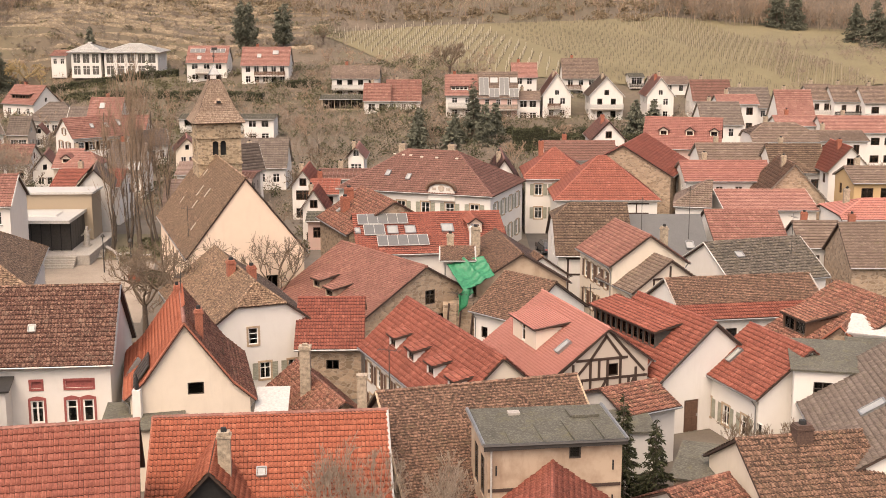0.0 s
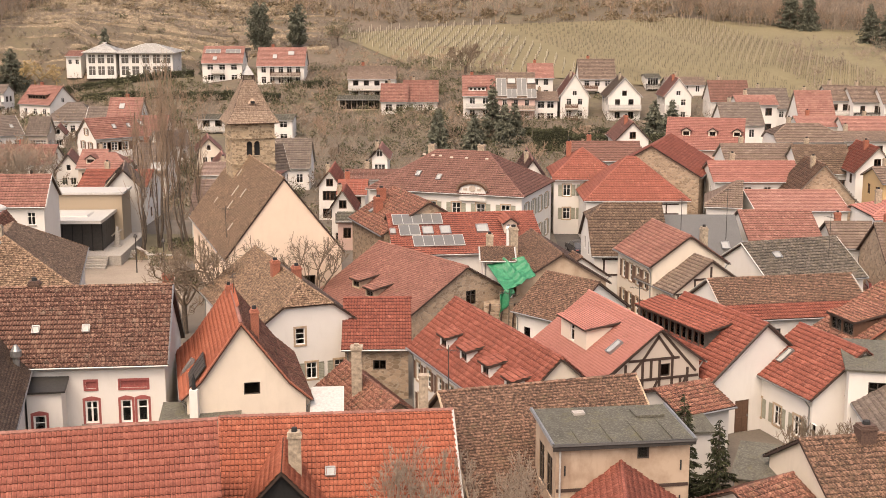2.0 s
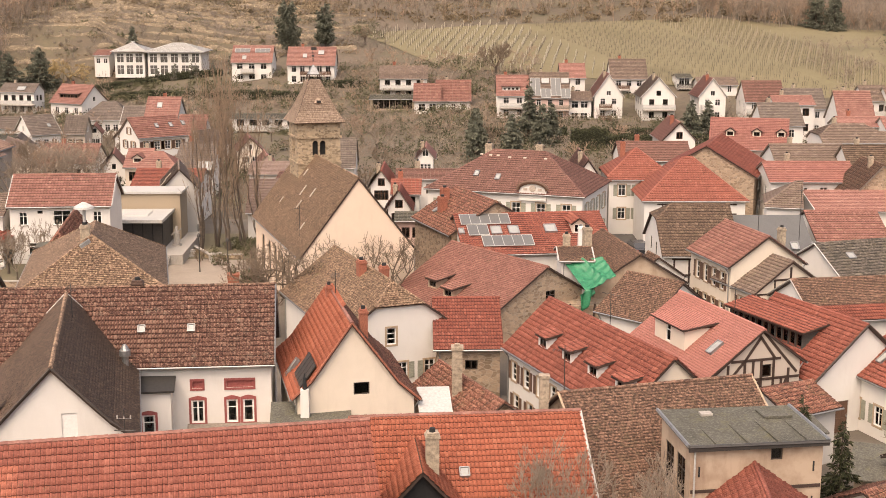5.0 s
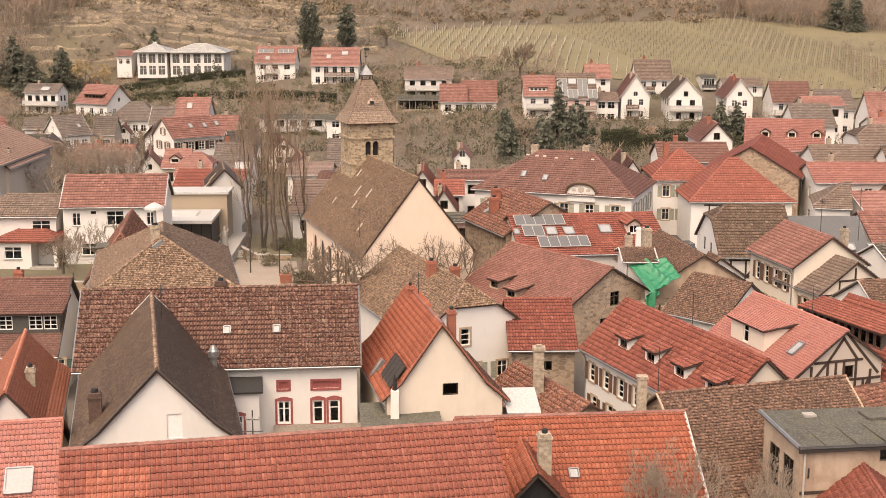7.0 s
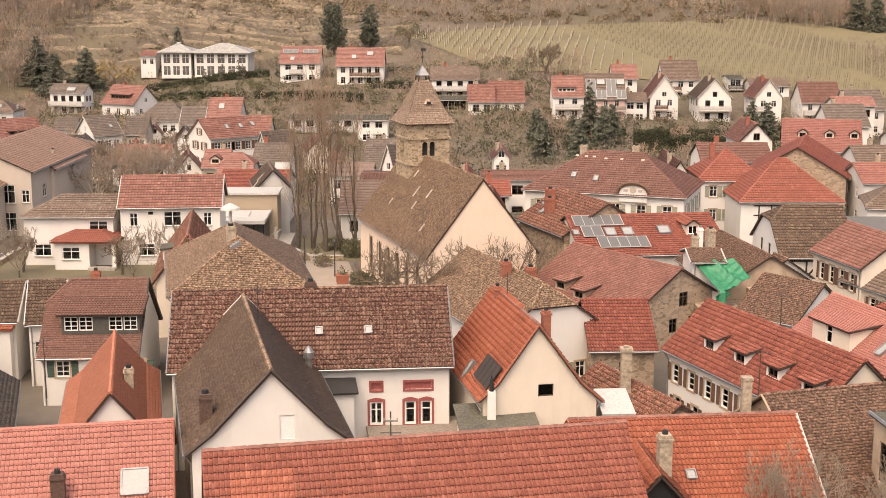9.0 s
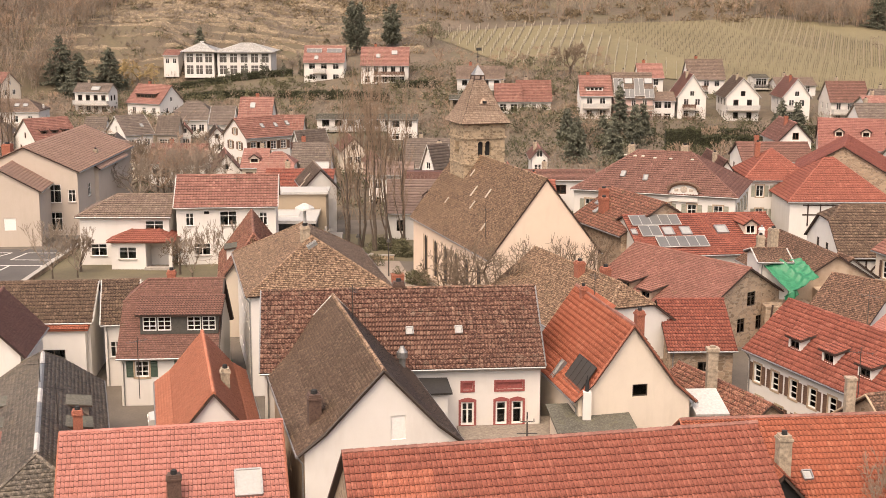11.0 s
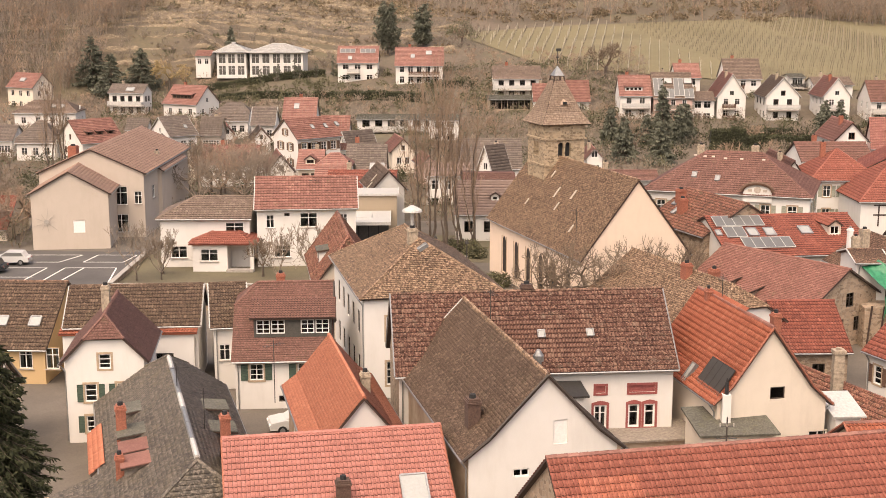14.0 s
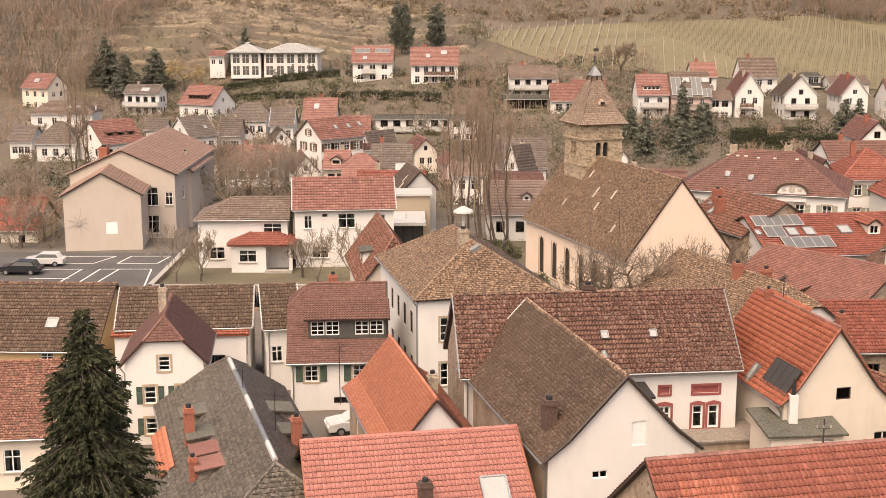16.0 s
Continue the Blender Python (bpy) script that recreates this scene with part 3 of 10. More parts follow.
def house(name, label, ax, ay, bx, by, zr, wl, wr, el, er, roof="red", wall="white", hipa=0.0, hipb=0.0, base=0.0, over=0.35, end=0.25,
          tile="pan", wins=(), doors=(), chim=(), sky=(), flare=0.0, gutter=True, walls=None, cat="house", verge=None, loose=None, balc=(), roof2=None, ridge=None):
    """A house under a ridge from a to b. wl, wr: how far its left and right eaves lie from the ridge (seen from a to b), el, er: their
    heights. hipa, hipb: how much of an end's roof height is hipped. Faces: A and B the ends, L and R the long sides; windows are
    (face, metres along from its middle as seen from outside, sill height over the base, width, height, style)."""
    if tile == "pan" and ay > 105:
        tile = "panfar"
    L = math.hypot(bx - ax, by - ay)
    yaw = math.atan2(by - ay, bx - ax)
    base_m = Matrix.Translation((ax, ay, base)) @ Matrix.Rotation(yaw, 4, "Z")
    h = thing(name, label, cat, base_m)
    HOUSES[name] = h
    if name.startswith(("far_", "villa")):
        FRONTS.append((min(ax - wl, bx - wr) if ax == bx else ax, max(ax + wr, bx) if ax == bx else bx, min(ay - (wr if ax != bx else 0), by)))
    zr, el, er = zr - base, el - base, er - base
    # local: x along the ridge, y to the left
    za, zb = zr - hipa * (zr - min(el, er)), zr - hipb * (zr - min(el, er))
    ra = 0.0 if hipa == 0 else hipa * min(wl, wr) * 0.95
    rb = L if hipb == 0 else L - hipb * min(wl, wr) * 0.95
    # flare: how far the slopes sag under a straight line where the bell-cast eaves begin
    BREAK = 0.68

    def sag(f):
        return flare * (f / BREAK if f < BREAK else (1 - f) / (1 - BREAK))

    yl = lambda z: wl * (zr - z) / (zr - el)
    yr = lambda z: -wr * (zr - z) / (zr - er)
    R1, R2 = Vector((ra, 0, zr)), Vector((rb, 0, zr))

    def side(sgn):
        y_at, e = (yl, el) if sgn > 0 else (yr, er)
        pts = [Vector((0, y_at(e), e)), Vector((L, y_at(e), e))]
        if hipb:
            pts.append(Vector((L, y_at(zb), zb)))
        pts += [R2, R1]
        if hipa:
            pts.append(Vector((0, y_at(za), za)))
        out = []
        for p in pts:
            if not out or (p - out[-1]).length > 1e-4:
                out.append(p)
        if sgn > 0:
            out = [out[1], out[0]] + out[:1:-1]
        return out

    slopes = [side(1), side(-1)]
    if flare:
        upper, lower = [], []
        for sl in slopes:
            mids = []
            for e_, r_ in ((sl[1], sl[2]), (sl[0], sl[-1])):
                p = r_.lerp(e_, BREAK)
                p.z -= flare
                mids.append(p)
            upper.append([mids[1], mids[0], sl[2], sl[-1]])
            lower.append([sl[0], sl[1], mids[0], mids[1]])
        slopes = upper + lower
    if hipa:
        slopes.append([Vector((0, yl(za), za)), Vector((0, yr(za), za)), R1])
    if hipb:
        slopes.append([Vector((L, yr(zb), zb)), Vector((L, yl(zb), zb)), R2])
    sb = Build()
    for s in slopes:
        sb.slab(s, 0.1)
    rf = child("roof", sb.mesh("roof", ROOF[roof] if tile == "felt" else M["wood_grey" if name.startswith(("far_", "villa")) else "timber"]), h)
    if tile != "felt":
        if roof2:
            other = [slopes[i] for i in ((1, 3) if flare else (1,))]
            slopes = [sl for sl in slopes if sl not in other]
        if loose:
            v, q, spots = tile_slope(slopes, tile, len(HOUSES), loose)
            LOOSE.append((rf, ROOF[loose[5] if len(loose) > 5 else roof], spots[:300], tile))
        else:
            v, q = tile_slope(slopes, tile, len(HOUSES))
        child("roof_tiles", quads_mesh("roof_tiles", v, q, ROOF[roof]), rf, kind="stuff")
        if roof2:
            v, q = tile_slope(other, tile, len(HOUSES) + 50)
            child("roof_tiles", quads_mesh("roof_tiles", v, q, ROOF[roof2]), rf, kind="stuff")
        rd = Build()
        n = max(1, int((rb - ra) / 0.42))
        for i in range(n):
            a, b = ra + (rb - ra) * i / n, ra + (rb - ra) * (i + 1.08) / n
            rd.tube((a, 0, zr + 0.0), (b, 0, zr + 0.03), 0.13, 0.12, 6)
        for hp, z, x0 in ((hipa, za, 0), (hipb, zb, L)):
            if hp:
                for yy in (yl(z), yr(z)):
                    p0, p1 = Vector((x0, yy, z)), (R1 if x0 == 0 else R2)
                    k = max(2, int((p1 - p0).length / 0.42))
                    for i in range(k):
                        rd.tube(p0.lerp(p1, i / k), p0.lerp(p1, (i + 1.05) / k), 0.12, 0.11, 5)
        child("ridge_tiles", rd.mesh("ridge_tiles", ROOF[ridge or roof]), rf, kind="stuff")
    # walls
    wlo, wro = wl - over, wr - over
    if walls:
        wlo, wro = walls
    x0, x1 = end, L - end
    top = 0.12
    zl, zrr = zr - (zr - el) * wlo / wl - sag(wlo / wl) - top, zr - (zr - er) * wro / wr - sag(wro / wr) - top
    if hipa == 1.0:
        x0 = max(over, end)
    if hipb == 1.0:
        x1 = L - max(over, end)

    def end_poly(z_hip, hip, flip):
        # seen from outside; along runs from the face's left corner
        pts = [(-wlo, 0), (wro, 0), (wro, zrr), (0, zr - top), (-wlo, zl)]
        if flare:
            zm = [zr - (zr - e) * BREAK - flare - top for e in (er, el)]
            pts = pts[:3] + [(wr * BREAK, zm[0])] + pts[3:4] + [(-wl * BREAK, zm[1])] + pts[4:]
        if hip:
            c = clip_poly(pts, 1, min(z_hip, zr - top - 0.01) - 0.02, True)
            pts = c
        if flip:
            pts = [(-a, b) for a, b in pts][::-1]
        return pts

    faces = {
        "A": (end_poly(za, hipa, False), lambda s, z, d: Vector((x0 + d, -s, z))),
        "B": (end_poly(zb, hipb, True), lambda s, z, d: Vector((x1 - d, s, z))),
        "R": ([(-(x1 - x0) / 2, 0), ((x1 - x0) / 2, 0), ((x1 - x0) / 2, zrr), (-(x1 - x0) / 2, zrr)], lambda s, z, d: Vector(((x0 + x1) / 2 + s, -wro + d, z))),
        "L": ([(-(x1 - x0) / 2, 0), ((x1 - x0) / 2, 0), ((x1 - x0) / 2, zl), (-(x1 - x0) / 2, zl)], lambda s, z, d: Vector(((x0 + x1) / 2 - s, wlo - d, z))),
    }
    turn = {"A": -90, "B": 90, "R": 0, "L": 180}
    for f, (poly, to3) in faces.items():
        holes = []
        for wf, s, z, w, hh, style in wins:
            if wf == f:
                holes.append((s - w / 2, z, s + w / 2, z + hh))
        for df, s, w, hh, *_ in doors:
            if df == f:
                holes.append((s - w / 2, 0.02, s + w / 2, hh))
        wb = Build()
        facade(wb, poly, holes, to3)
        wm = wall.get(f, wall["*"]) if isinstance(wall, dict) else wall
        child("wall", wb.mesh("wall", WALL[wm], True), h)
    for wf, s, z, w, hh, style in wins:
        put_window(h, Matrix.Translation(faces[wf][1](s, z, 0)) @ Matrix.Rotation(radians(turn[wf]), 4, "Z"), w, hh, style)
    for df, s, w, hh, *mt in doors:
        put_door(h, Matrix.Translation(faces[df][1](s, 0.02, 0)) @ Matrix.Rotation(radians(turn[df]), 4, "Z"), w, hh - 0.02, *(mt or ("brownwood",)))
    # gutters
    if gutter:
        for yy, e in ((wl, el), (-wr, er)):
            sg = 1 if yy > 0 else -1
            gb = Build().tube((0, yy + sg * 0.06, e - 0.04), (L, yy + sg * 0.06, e - 0.04), 0.07, sides=6)
            child("gutter", gb.mesh("gutter", M["metal"]), h)
            if ay < 112 and name.startswith("house"):
                yw, zw = (wlo if sg > 0 else -wro), e - 0.1
                dp = Build().tube((x0 + 0.2, yy + sg * 0.05, zw), (x0 + 0.2, yw + sg * 0.07, zw - 0.45), 0.045, sides=6).tube((x0 + 0.2, yw + sg * 0.07, zw - 0.45), (x0 + 0.2, yw + sg * 0.07, 0.05), 0.045, sides=6)
                child("downpipe", dp.mesh("downpipe", M["metal"]), h)
    if verge:
        for xx in (0.0, L):
            if (xx == 0 and hipa) or (xx == L and hipb):
                continue
            for yy, e in ((wl, el), (-wr, er)):
                vb, zb_ = Build(), zr + (e - zr) * BREAK - flare + 0.03
                vb.tube((xx, 0, zr + 0.03), (xx, yy * BREAK, zb_), 0.07, sides=5).tube((xx, yy * BREAK, zb_), (xx, yy, e + 0.03), 0.07, sides=5)
                child("verge_board", vb.mesh("verge_board", M[verge if isinstance(verge, str) else verge[0 if xx == 0 else 1]]), h)

    for bf, s, z, w, d, mt in balc:
        balcony(h, Matrix.Translation(faces[bf][1](s, z, 0)) @ Matrix.Rotation(radians(turn[bf]), 4, "Z"), w, d, mt)

    def on_roof(x, y):
        return zr - (zr - el) * y / wl - sag(y / wl) if y > 0 else zr + (zr - er) * y / wr - sag(-y / wr)

    for x, y, hh, sx, style in chim:
        chimney(h, x, y, on_roof(x, y), hh, sx, sx * 0.85, style)
    for kind, x, y, w, hh in sky:
        roof_window(h, kind, x, y, w, hh, on_roof(x, y), math.atan2(zr - el + flare / BREAK, wl) if y > 0 else math.atan2(zr - er + flare / BREAK, wr), y > 0)
    return h


def roof_window(parent, kind, x, y, w, hh, z, pitch, left):
    """Things that lie in a roof slope: skylight, hatch, solar collector."""
    m = Matrix.Translation((x, y, z)) @ Matrix.Rotation(math.pi if left else 0, 4, "Z") @ Matrix.Rotation(pitch, 4, "X")
    if kind == "sky":
        b = Build()
        for sx in (-1, 1):
            b.box(sx * w / 2, 0, 0.12, min(0.09, w * 0.12), hh, 0.24)
            b.box(0, sx * hh / 2, 0.12, w, min(0.09, w * 0.12), 0.24)
        s = child("skylight", b.mesh("skylight", M["metal"]), parent, m)
        child("pane", Build().box(0, 0, 0.19, w - 0.1, hh - 0.1, 0.02).mesh("pane", M["skyglass"]), s)
    elif kind == "patch":
        child("sheet_patch", Build().box(0, 0, 0.13, w, hh, 0.06).mesh("sheet_patch", M["oldsheet"]), parent, m)
    elif kind in ("panel", "collector"):
        s = child("solar_panel", Build().box(0, 0, 0.22, w, hh, 0.06).mesh("solar_panel", M[kind]), parent, m)
        b = Build()
        n = max(2, round(w / (1.0 if kind == "panel" else 0.75)))
        for i in range(n + 1):
            b.box(-w / 2 + w * i / n, 0, 0.23, 0.05, hh + 0.04, 0.07)
        for sy in (-1, 1):
            b.box(0, sy * hh / 2, 0.23, w, 0.05, 0.07)
        child("panel_frame", b.mesh("panel_frame", M["white_metal" if kind == "panel" else "darkmetal"]), s)
    return parent




# ---- terrain ----
PADS = [(-84.0, -57.0, 296.0, 316.0, 9.7)]


def ground_z(x, y):
    """The lie of the land: a flat valley floor, then a slope that starts later towards the west and steepens into terraces there."""
    shift = np.interp(x, (-120, -100, -85, -75, -50, -20, 0), (52, 46, 34, 26, 12, 6, 0)) * np.interp(y, (300, 325), (1, 0))
    z = np.interp(y - shift, (-200, 165, 200, 235, 255, 275, 292, 312, 330, 345, 370, 420, 600, 900), (0, 0, 0.5, 2.2, 4.4, 8.3, 12, 15.2, 17.3, 19.8, 24.5, 36, 75, 120))
    for x0, x1, y0, y1, pad in PADS:
        d = max(x0 - x, x - x1, y0 - y, y - y1, 0.0)
        z = min(z, pad + 0.5 * d)
    rough = min(1.0, max(0.0, (y - 230) / 60)) * 0.8 * noise.noise((x * 0.03, y * 0.03, 0))
    return float(z + np.interp(x, (-95, -60), (4, 0)) * np.interp(y, (308, 325, 365, 400), (0, 1, 1, 0))) + rough


def ground_mat():
    m, nt, p = nodes_of("ground_mixed")
    a = noise_node(nt, 0.06, 6, 0.65)
    b = noise_node(nt, 0.8, 6, 0.7)
    c = ramp(nt, a, [(0.35, (0.13, 0.107, 0.066)), (0.5, (0.118, 0.092, 0.064)), (0.65, (0.15, 0.114, 0.082))])
    c = mix(nt, ramp(nt, b, [(0.4, (0, 0, 0)), (0.75, (0.6,) * 3)]), c, (0.06, 0.05, 0.033))
    nt.links.new(c, p.inputs["Base Color"])
    p.inputs["Roughness"].default_value = 1.0
    bump(nt, p, b, 0.6, 0.15)
    return m


gx = np.concatenate([np.linspace(-900, -200, 12), np.linspace(-180, 180, 73), np.linspace(200, 900, 12)])
gy = np.concatenate([np.linspace(-200, 140, 18), np.linspace(150, 420, 109), np.linspace(430, 1200, 20)])
gv = []
for yy in gy:
    for xx in gx:
        gv.append((xx, yy, ground_z(xx, yy)))
gn = len(gx)
gq = [(j * gn + i, j * gn + i + 1, (j + 1) * gn + i + 1, (j + 1) * gn + i) for j in range(len(gy) - 1) for i in range(gn - 1)]
tagged(new("ground", quads_mesh("ground", gv, gq, ground_mat())), "winter ground of grass and bare earth rising to a hillside", "ground", kind="structure")


# ---- houses ----
house("house_long_maroon", "white house with weathered maroon tile roof and red window surrounds", -37.4, 76.8, -20.4, 78.5, 10.2, 5.5, 4.4, 5.3, 6.2, roof='maroon', ridge='brown', wall={'*': 'white', 'A': 'stone'}, wins=[('R', 6.4, 4.75, 1.6, 0.45, 'redattic'), ('R', 3.85, 4.75, 0.6, 0.45, 'redattic'), ('R', 5.91, 2.55, 0.68, 1.45, 'redsurround'), ('R', 6.89, 2.55, 0.68, 1.45, 'redsurround'), ('R', 3.85, 2.55, 0.8, 1.45, 'redsurround'), ('R', 0.6, 2.5, 0.8, 1.4, 'redsurround'), ('A', 0.8, 4.3, 0.45, 1.6, 'attic'), ('A', -1.4, 2.2, 0.5, 1.7, 'attic')], sky=[('sky', 9.0, -2.4, 0.42, 0.5), ('sky', 12.0, -2.4, 0.42, 0.5)], chim=[(8.5, 0.2, 0.5, 0.7, 'dark')], verge='metal', loose=(1, 4.0, 12.0, 1.0, 5.0))
house("house_cream_gable", "cream house with a steep orange tile roof and solar collector", -15.05, 71.6, -17.4, 81.9, 9.45, 3.6, 4.05, 5.05, 4.55, roof='orange', ridge='rust', roof2='oldred', flare=0.4, wall='cream', wins=[('A', 0.55, 5.05, 0.95, 0.75, 'attic'), ('A', 3.3, 2.0, 1.2, 0.9, 'plain')], sky=[('collector', 1.9, 2.5, 3.0, 1.9), ('sky', 4.6, 3.0, 0.5, 1.3)], chim=[(1.6, -0.9, 1.6, 0.55, 'brick'), (8.6, 0.2, 0.6, 0.45, 'brick')], verge='brick', loose=(0, 1.0, 7.0, 1.0, 5.0))
house("house_white_gable", "white gabled house with a dark brown tile roof", -29.0, 60.0, -32.9, 76.0, 10.15, 4.3, 4.1, 6.1, 6.1, roof='darkbrown', ridge='oldtan', tile='flat', flare=0.25, wall={'*': 'white', 'L': 'dirty'}, wins=[('A', 0.75, 6.5, 0.75, 1.25, 'roller'), ('A', -1.25, 4.95, 0.85, 0.42, 'far'), ('L', 2.0, 3.0, 0.7, 1.1, 'dark'), ('L', -2.5, 3.0, 0.7, 1.1, 'dark')], chim=[(2.7, 3.1, 1.3, 0.75, 'dark')], verge=('frame_dark', 'white_metal'), loose=(0, 2.0, 6.0, 0.8, 4.2))
house("barn_near_red", "barn with a broad red tile roof and brick gable", -30.1, 47.8, -12.88, 51.5, 10.5, 5.0, 6.8, 6.6, 5.2, roof='newred', ridge='rust', wall='stone', loose=(1, 1.0, 3.5, 2.6, 7.9, 'freshred'))
house("barn_orange", "barn with an orange tile roof and mossy chimney", -14.4, 60.3, -2.83, 61.5, 7.6, 5.0, 6.5, 4.3, 3.3, roof='orange', ridge='rust', wall='stone', verge=('brick', 'white_metal'), loose=(1, 5.6, 10.6, 2.0, 9.0))
house("barn_brown", "barn with a mossy brown plain-tile roof", -3.6, 65.3, 7.5, 68.6, 7.3, 5.0, 6.0, 3.9, 3.1, roof='brown', wall='stone', tile='flat', verge='frame_stone')
house("house_pink_roof", "house with a clean salmon red tile roof and skylight", -44.95, 59.7, -34.3, 61.79, 7.0, 4.5, 6.0, 4.15, 3.2, roof='pink', wall='cream', loose=(1, 1.0, 5.2, 1.5, 8.0), sky=[('sky', 9.0, -3.2, 1.25, 1.5)], chim=[(5.5, -3.8, 1.3, 0.65, 'dark')], verge='brick')
house("house_slate", "house with grey slate roof, red chimneys and small hatches", -45.2, 56.4, -51.8, 79.0, 5.9, 4.6, 3.6, 2.9, 3.4, roof='slate', wall='ochre', tile='slate', chim=[(13.5, 3.3, 2.0, 0.65, 'brick'), (8.3, 3.6, 1.2, 0.5, 'brick'), (9.2, -2.0, 1.6, 0.6, 'brick')], hipa=1.0, hipb=0.3, loose=(0, 3.0, 7.4, 1.0, 4.0))
house("house_orange_small", "small white house with a bright orange tile roof", -38.3, 64.9, -41.3, 77.6, 7.4, 3.0, 2.6, 4.3, 4.7, roof='cleanorange', tile='flat', wall={'*': 'white', 'L': 'dirty'}, wins=[('A', 0.0, 4.3, 1.3, 0.5, 'attic'), ('L', -3.5, 2.0, 0.8, 1.2, 'plain'), ('L', 0, 2.0, 0.8, 1.2, 'plain'), ('L', 3.5, 2.0, 0.8, 1.2, 'plain')], chim=[(5.0, -0.9, 0.9, 0.6, 'old')], flare=0.3)
house("house_shed_dormer", "white house with chocolate tile roof, wide dormer and green shutters", -49.1, 90.06, -42.1, 90.54, 7.9, 5.4, 5.4, 3.5, 3.5, roof='choc', tile='flat', wall='white', wins=[('R', -1.8, 2.1, 0.95, 1.15, 'shutter'), ('R', 1.5, 2.1, 0.95, 1.15, 'shutter'), ('R', 0.2, 0.5, 1.0, 0.45, 'dark'), ('R', 3.4, 2.1, 0.95, 1.15, 'shutter')], chim=[(3.2, 0.2, 0.7, 0.6, 'brick')], hipa=0.3, verge='frame_dark')
house("house_long_low", "long low building with a dark brown tile roof", -61.95, 92.78, -52.1, 93.63, 7.0, 3.3, 3.3, 4.6, 4.6, roof='darkbrown', wall='white', verge='white_metal', wins=[('R', 1.0, 0.3, 2.2, 3.0, 'dark'), ('R', 4.0, 2.4, 1.0, 1.2, 'dark')])
house("house_ochre", "ochre house with a grey-brown tile roof and skylight", -74.76, 96.52, -63.0, 96.03, 6.6, 4.8, 5.6, 3.4, 2.7, roof='darkbrown', wall='ochre', wins=[('R', 4.2, 1.2, 1.0, 1.6, 'plain'), ('R', 6.2, 1.2, 1.0, 1.6, 'plain'), ('R', 2.0, 1.2, 1.0, 1.6, 'plain')], sky=[('sky', 10.3, -3.4, 0.8, 0.9), ('sky', 7.8, -3.4, 0.8, 0.9)], ridge='brown')
house("house_half_hip", "white house with half-hipped tile roof and green shutters", -55.65, 78.3, -56.6, 86.0, 8.2, 2.8, 2.8, 5.3, 5.3, hipa=0.45, roof='hallred', tile='flat', wall='white', wins=[('A', 0.0, 4.9, 0.75, 0.95, 'cross'), ('A', -0.95, 2.75, 0.75, 1.15, 'shutter'), ('A', 1.05, 2.75, 0.75, 1.15, 'shutter'), ('A', -0.95, 0.7, 0.75, 1.1, 'shutter')], chim=[(4.2, 0.3, 1.5, 0.6, 'old')])
house("house_hip_brown", "tall white house with a mossy brown hipped roof", -34.8, 88.0, -38.3, 103.5, 10.6, 5.3, 5.3, 7.4, 7.4, hipa=1.0, hipb=1.0, roof='oldtan', wall='white', tile='flat', wins=rows("L", 5, 2, 12.5, 1.0, 3.3, w=1.1, h=1.7, style="dark") + rows("A", 3, 2, 8.5, 1.0, 3.3, w=1.1, h=1.7, style="cross"), sky=[('sky', 2.2, 0.3, 0.6, 0.7)], chim=[(5.3, 0.5, 1.0, 0.8, 'old')])
house("house_red_ridge", "white house with a red tile roof and white verges", -53.0, 126.6, -42.9, 127.6, 10.35, 4.2, 4.0, 7.7, 7.7, roof='rust', wall='white', verge='white_metal', base=2.0, wins=[('R', -3.55, 3.85, 0.8, 1.3, 'plain'), ('R', 0.2, 3.85, 1.7, 1.45, 'plain'), ('R', 3.6, 3.85, 0.8, 1.3, 'plain'), ('R', -2.4, 0.9, 1.6, 1.2, 'plain'), ('R', -1.9, 5.0, 0.5, 0.3, 'dark')])
house("house_low_hip", "white house with a grey-brown hipped roof", -62.3, 126.0, -53.0, 126.3, 8.5, 3.6, 3.6, 6.8, 6.8, hipa=1.0, roof='grey', wall='white', base=2.0, wins=[('R', 2.9, 3.2, 1.8, 1.2, 'plain'), ('R', -2.6, 0.9, 1.6, 1.2, 'plain')])
house("house_red_hip", "small cream house with a red hipped tile roof", -41.85, 103.32, -44.0, 116.55, 8.6, 3.01, 3.4, 4.6, 4.08, hipa=0.45, roof='oldred', wall='cream', wins=[('A', 0.2, 2.6, 1.3, 1.1, 'roller')])
house("school", "beige school building with a low tile roof and wall ornament", -76.1, 141.3, -77.2, 150.6, 8.85, 4.6, 4.6, 6.25, 6.25, roof='dusty', wall='beige', wins=[('A', 0.9, 1.9, 1.3, 1.4, 'roller')])
house("school_wing", "tall beige school wing with a low tile roof and stair windows", -75.6, 148.6, -75.6, 175.0, 10.5, 6.5, 6.5, 7.6, 7.6, roof='dusty', wall='beige', wins=[('A', 3.3, 3.9, 1.7, 2.2, 'plain'), ('A', 3.3, 0.6, 1.7, 2.2, 'plain'), ('A', 5.4, 4.0, 0.9, 1.5, 'plain'), ('R', -8, 4.0, 1.4, 1.6, 'plain')], chim=[(1.5, 2.3, 1.2, 1.2, 'brick')])
house("school_annex", "beige school annex with a low tile roof", -70.16, 156.0, -70.16, 170.0, 7.96, 1.53, 1.53, 6.91, 6.91, roof='dusty', wall='beige', wins=[('A', 0.2, 4.2, 1.0, 1.7, 'plain')], base=-0.2, tile='strip', chim=[(5.6, 0.5, 1.1, 0.6, 'old')])
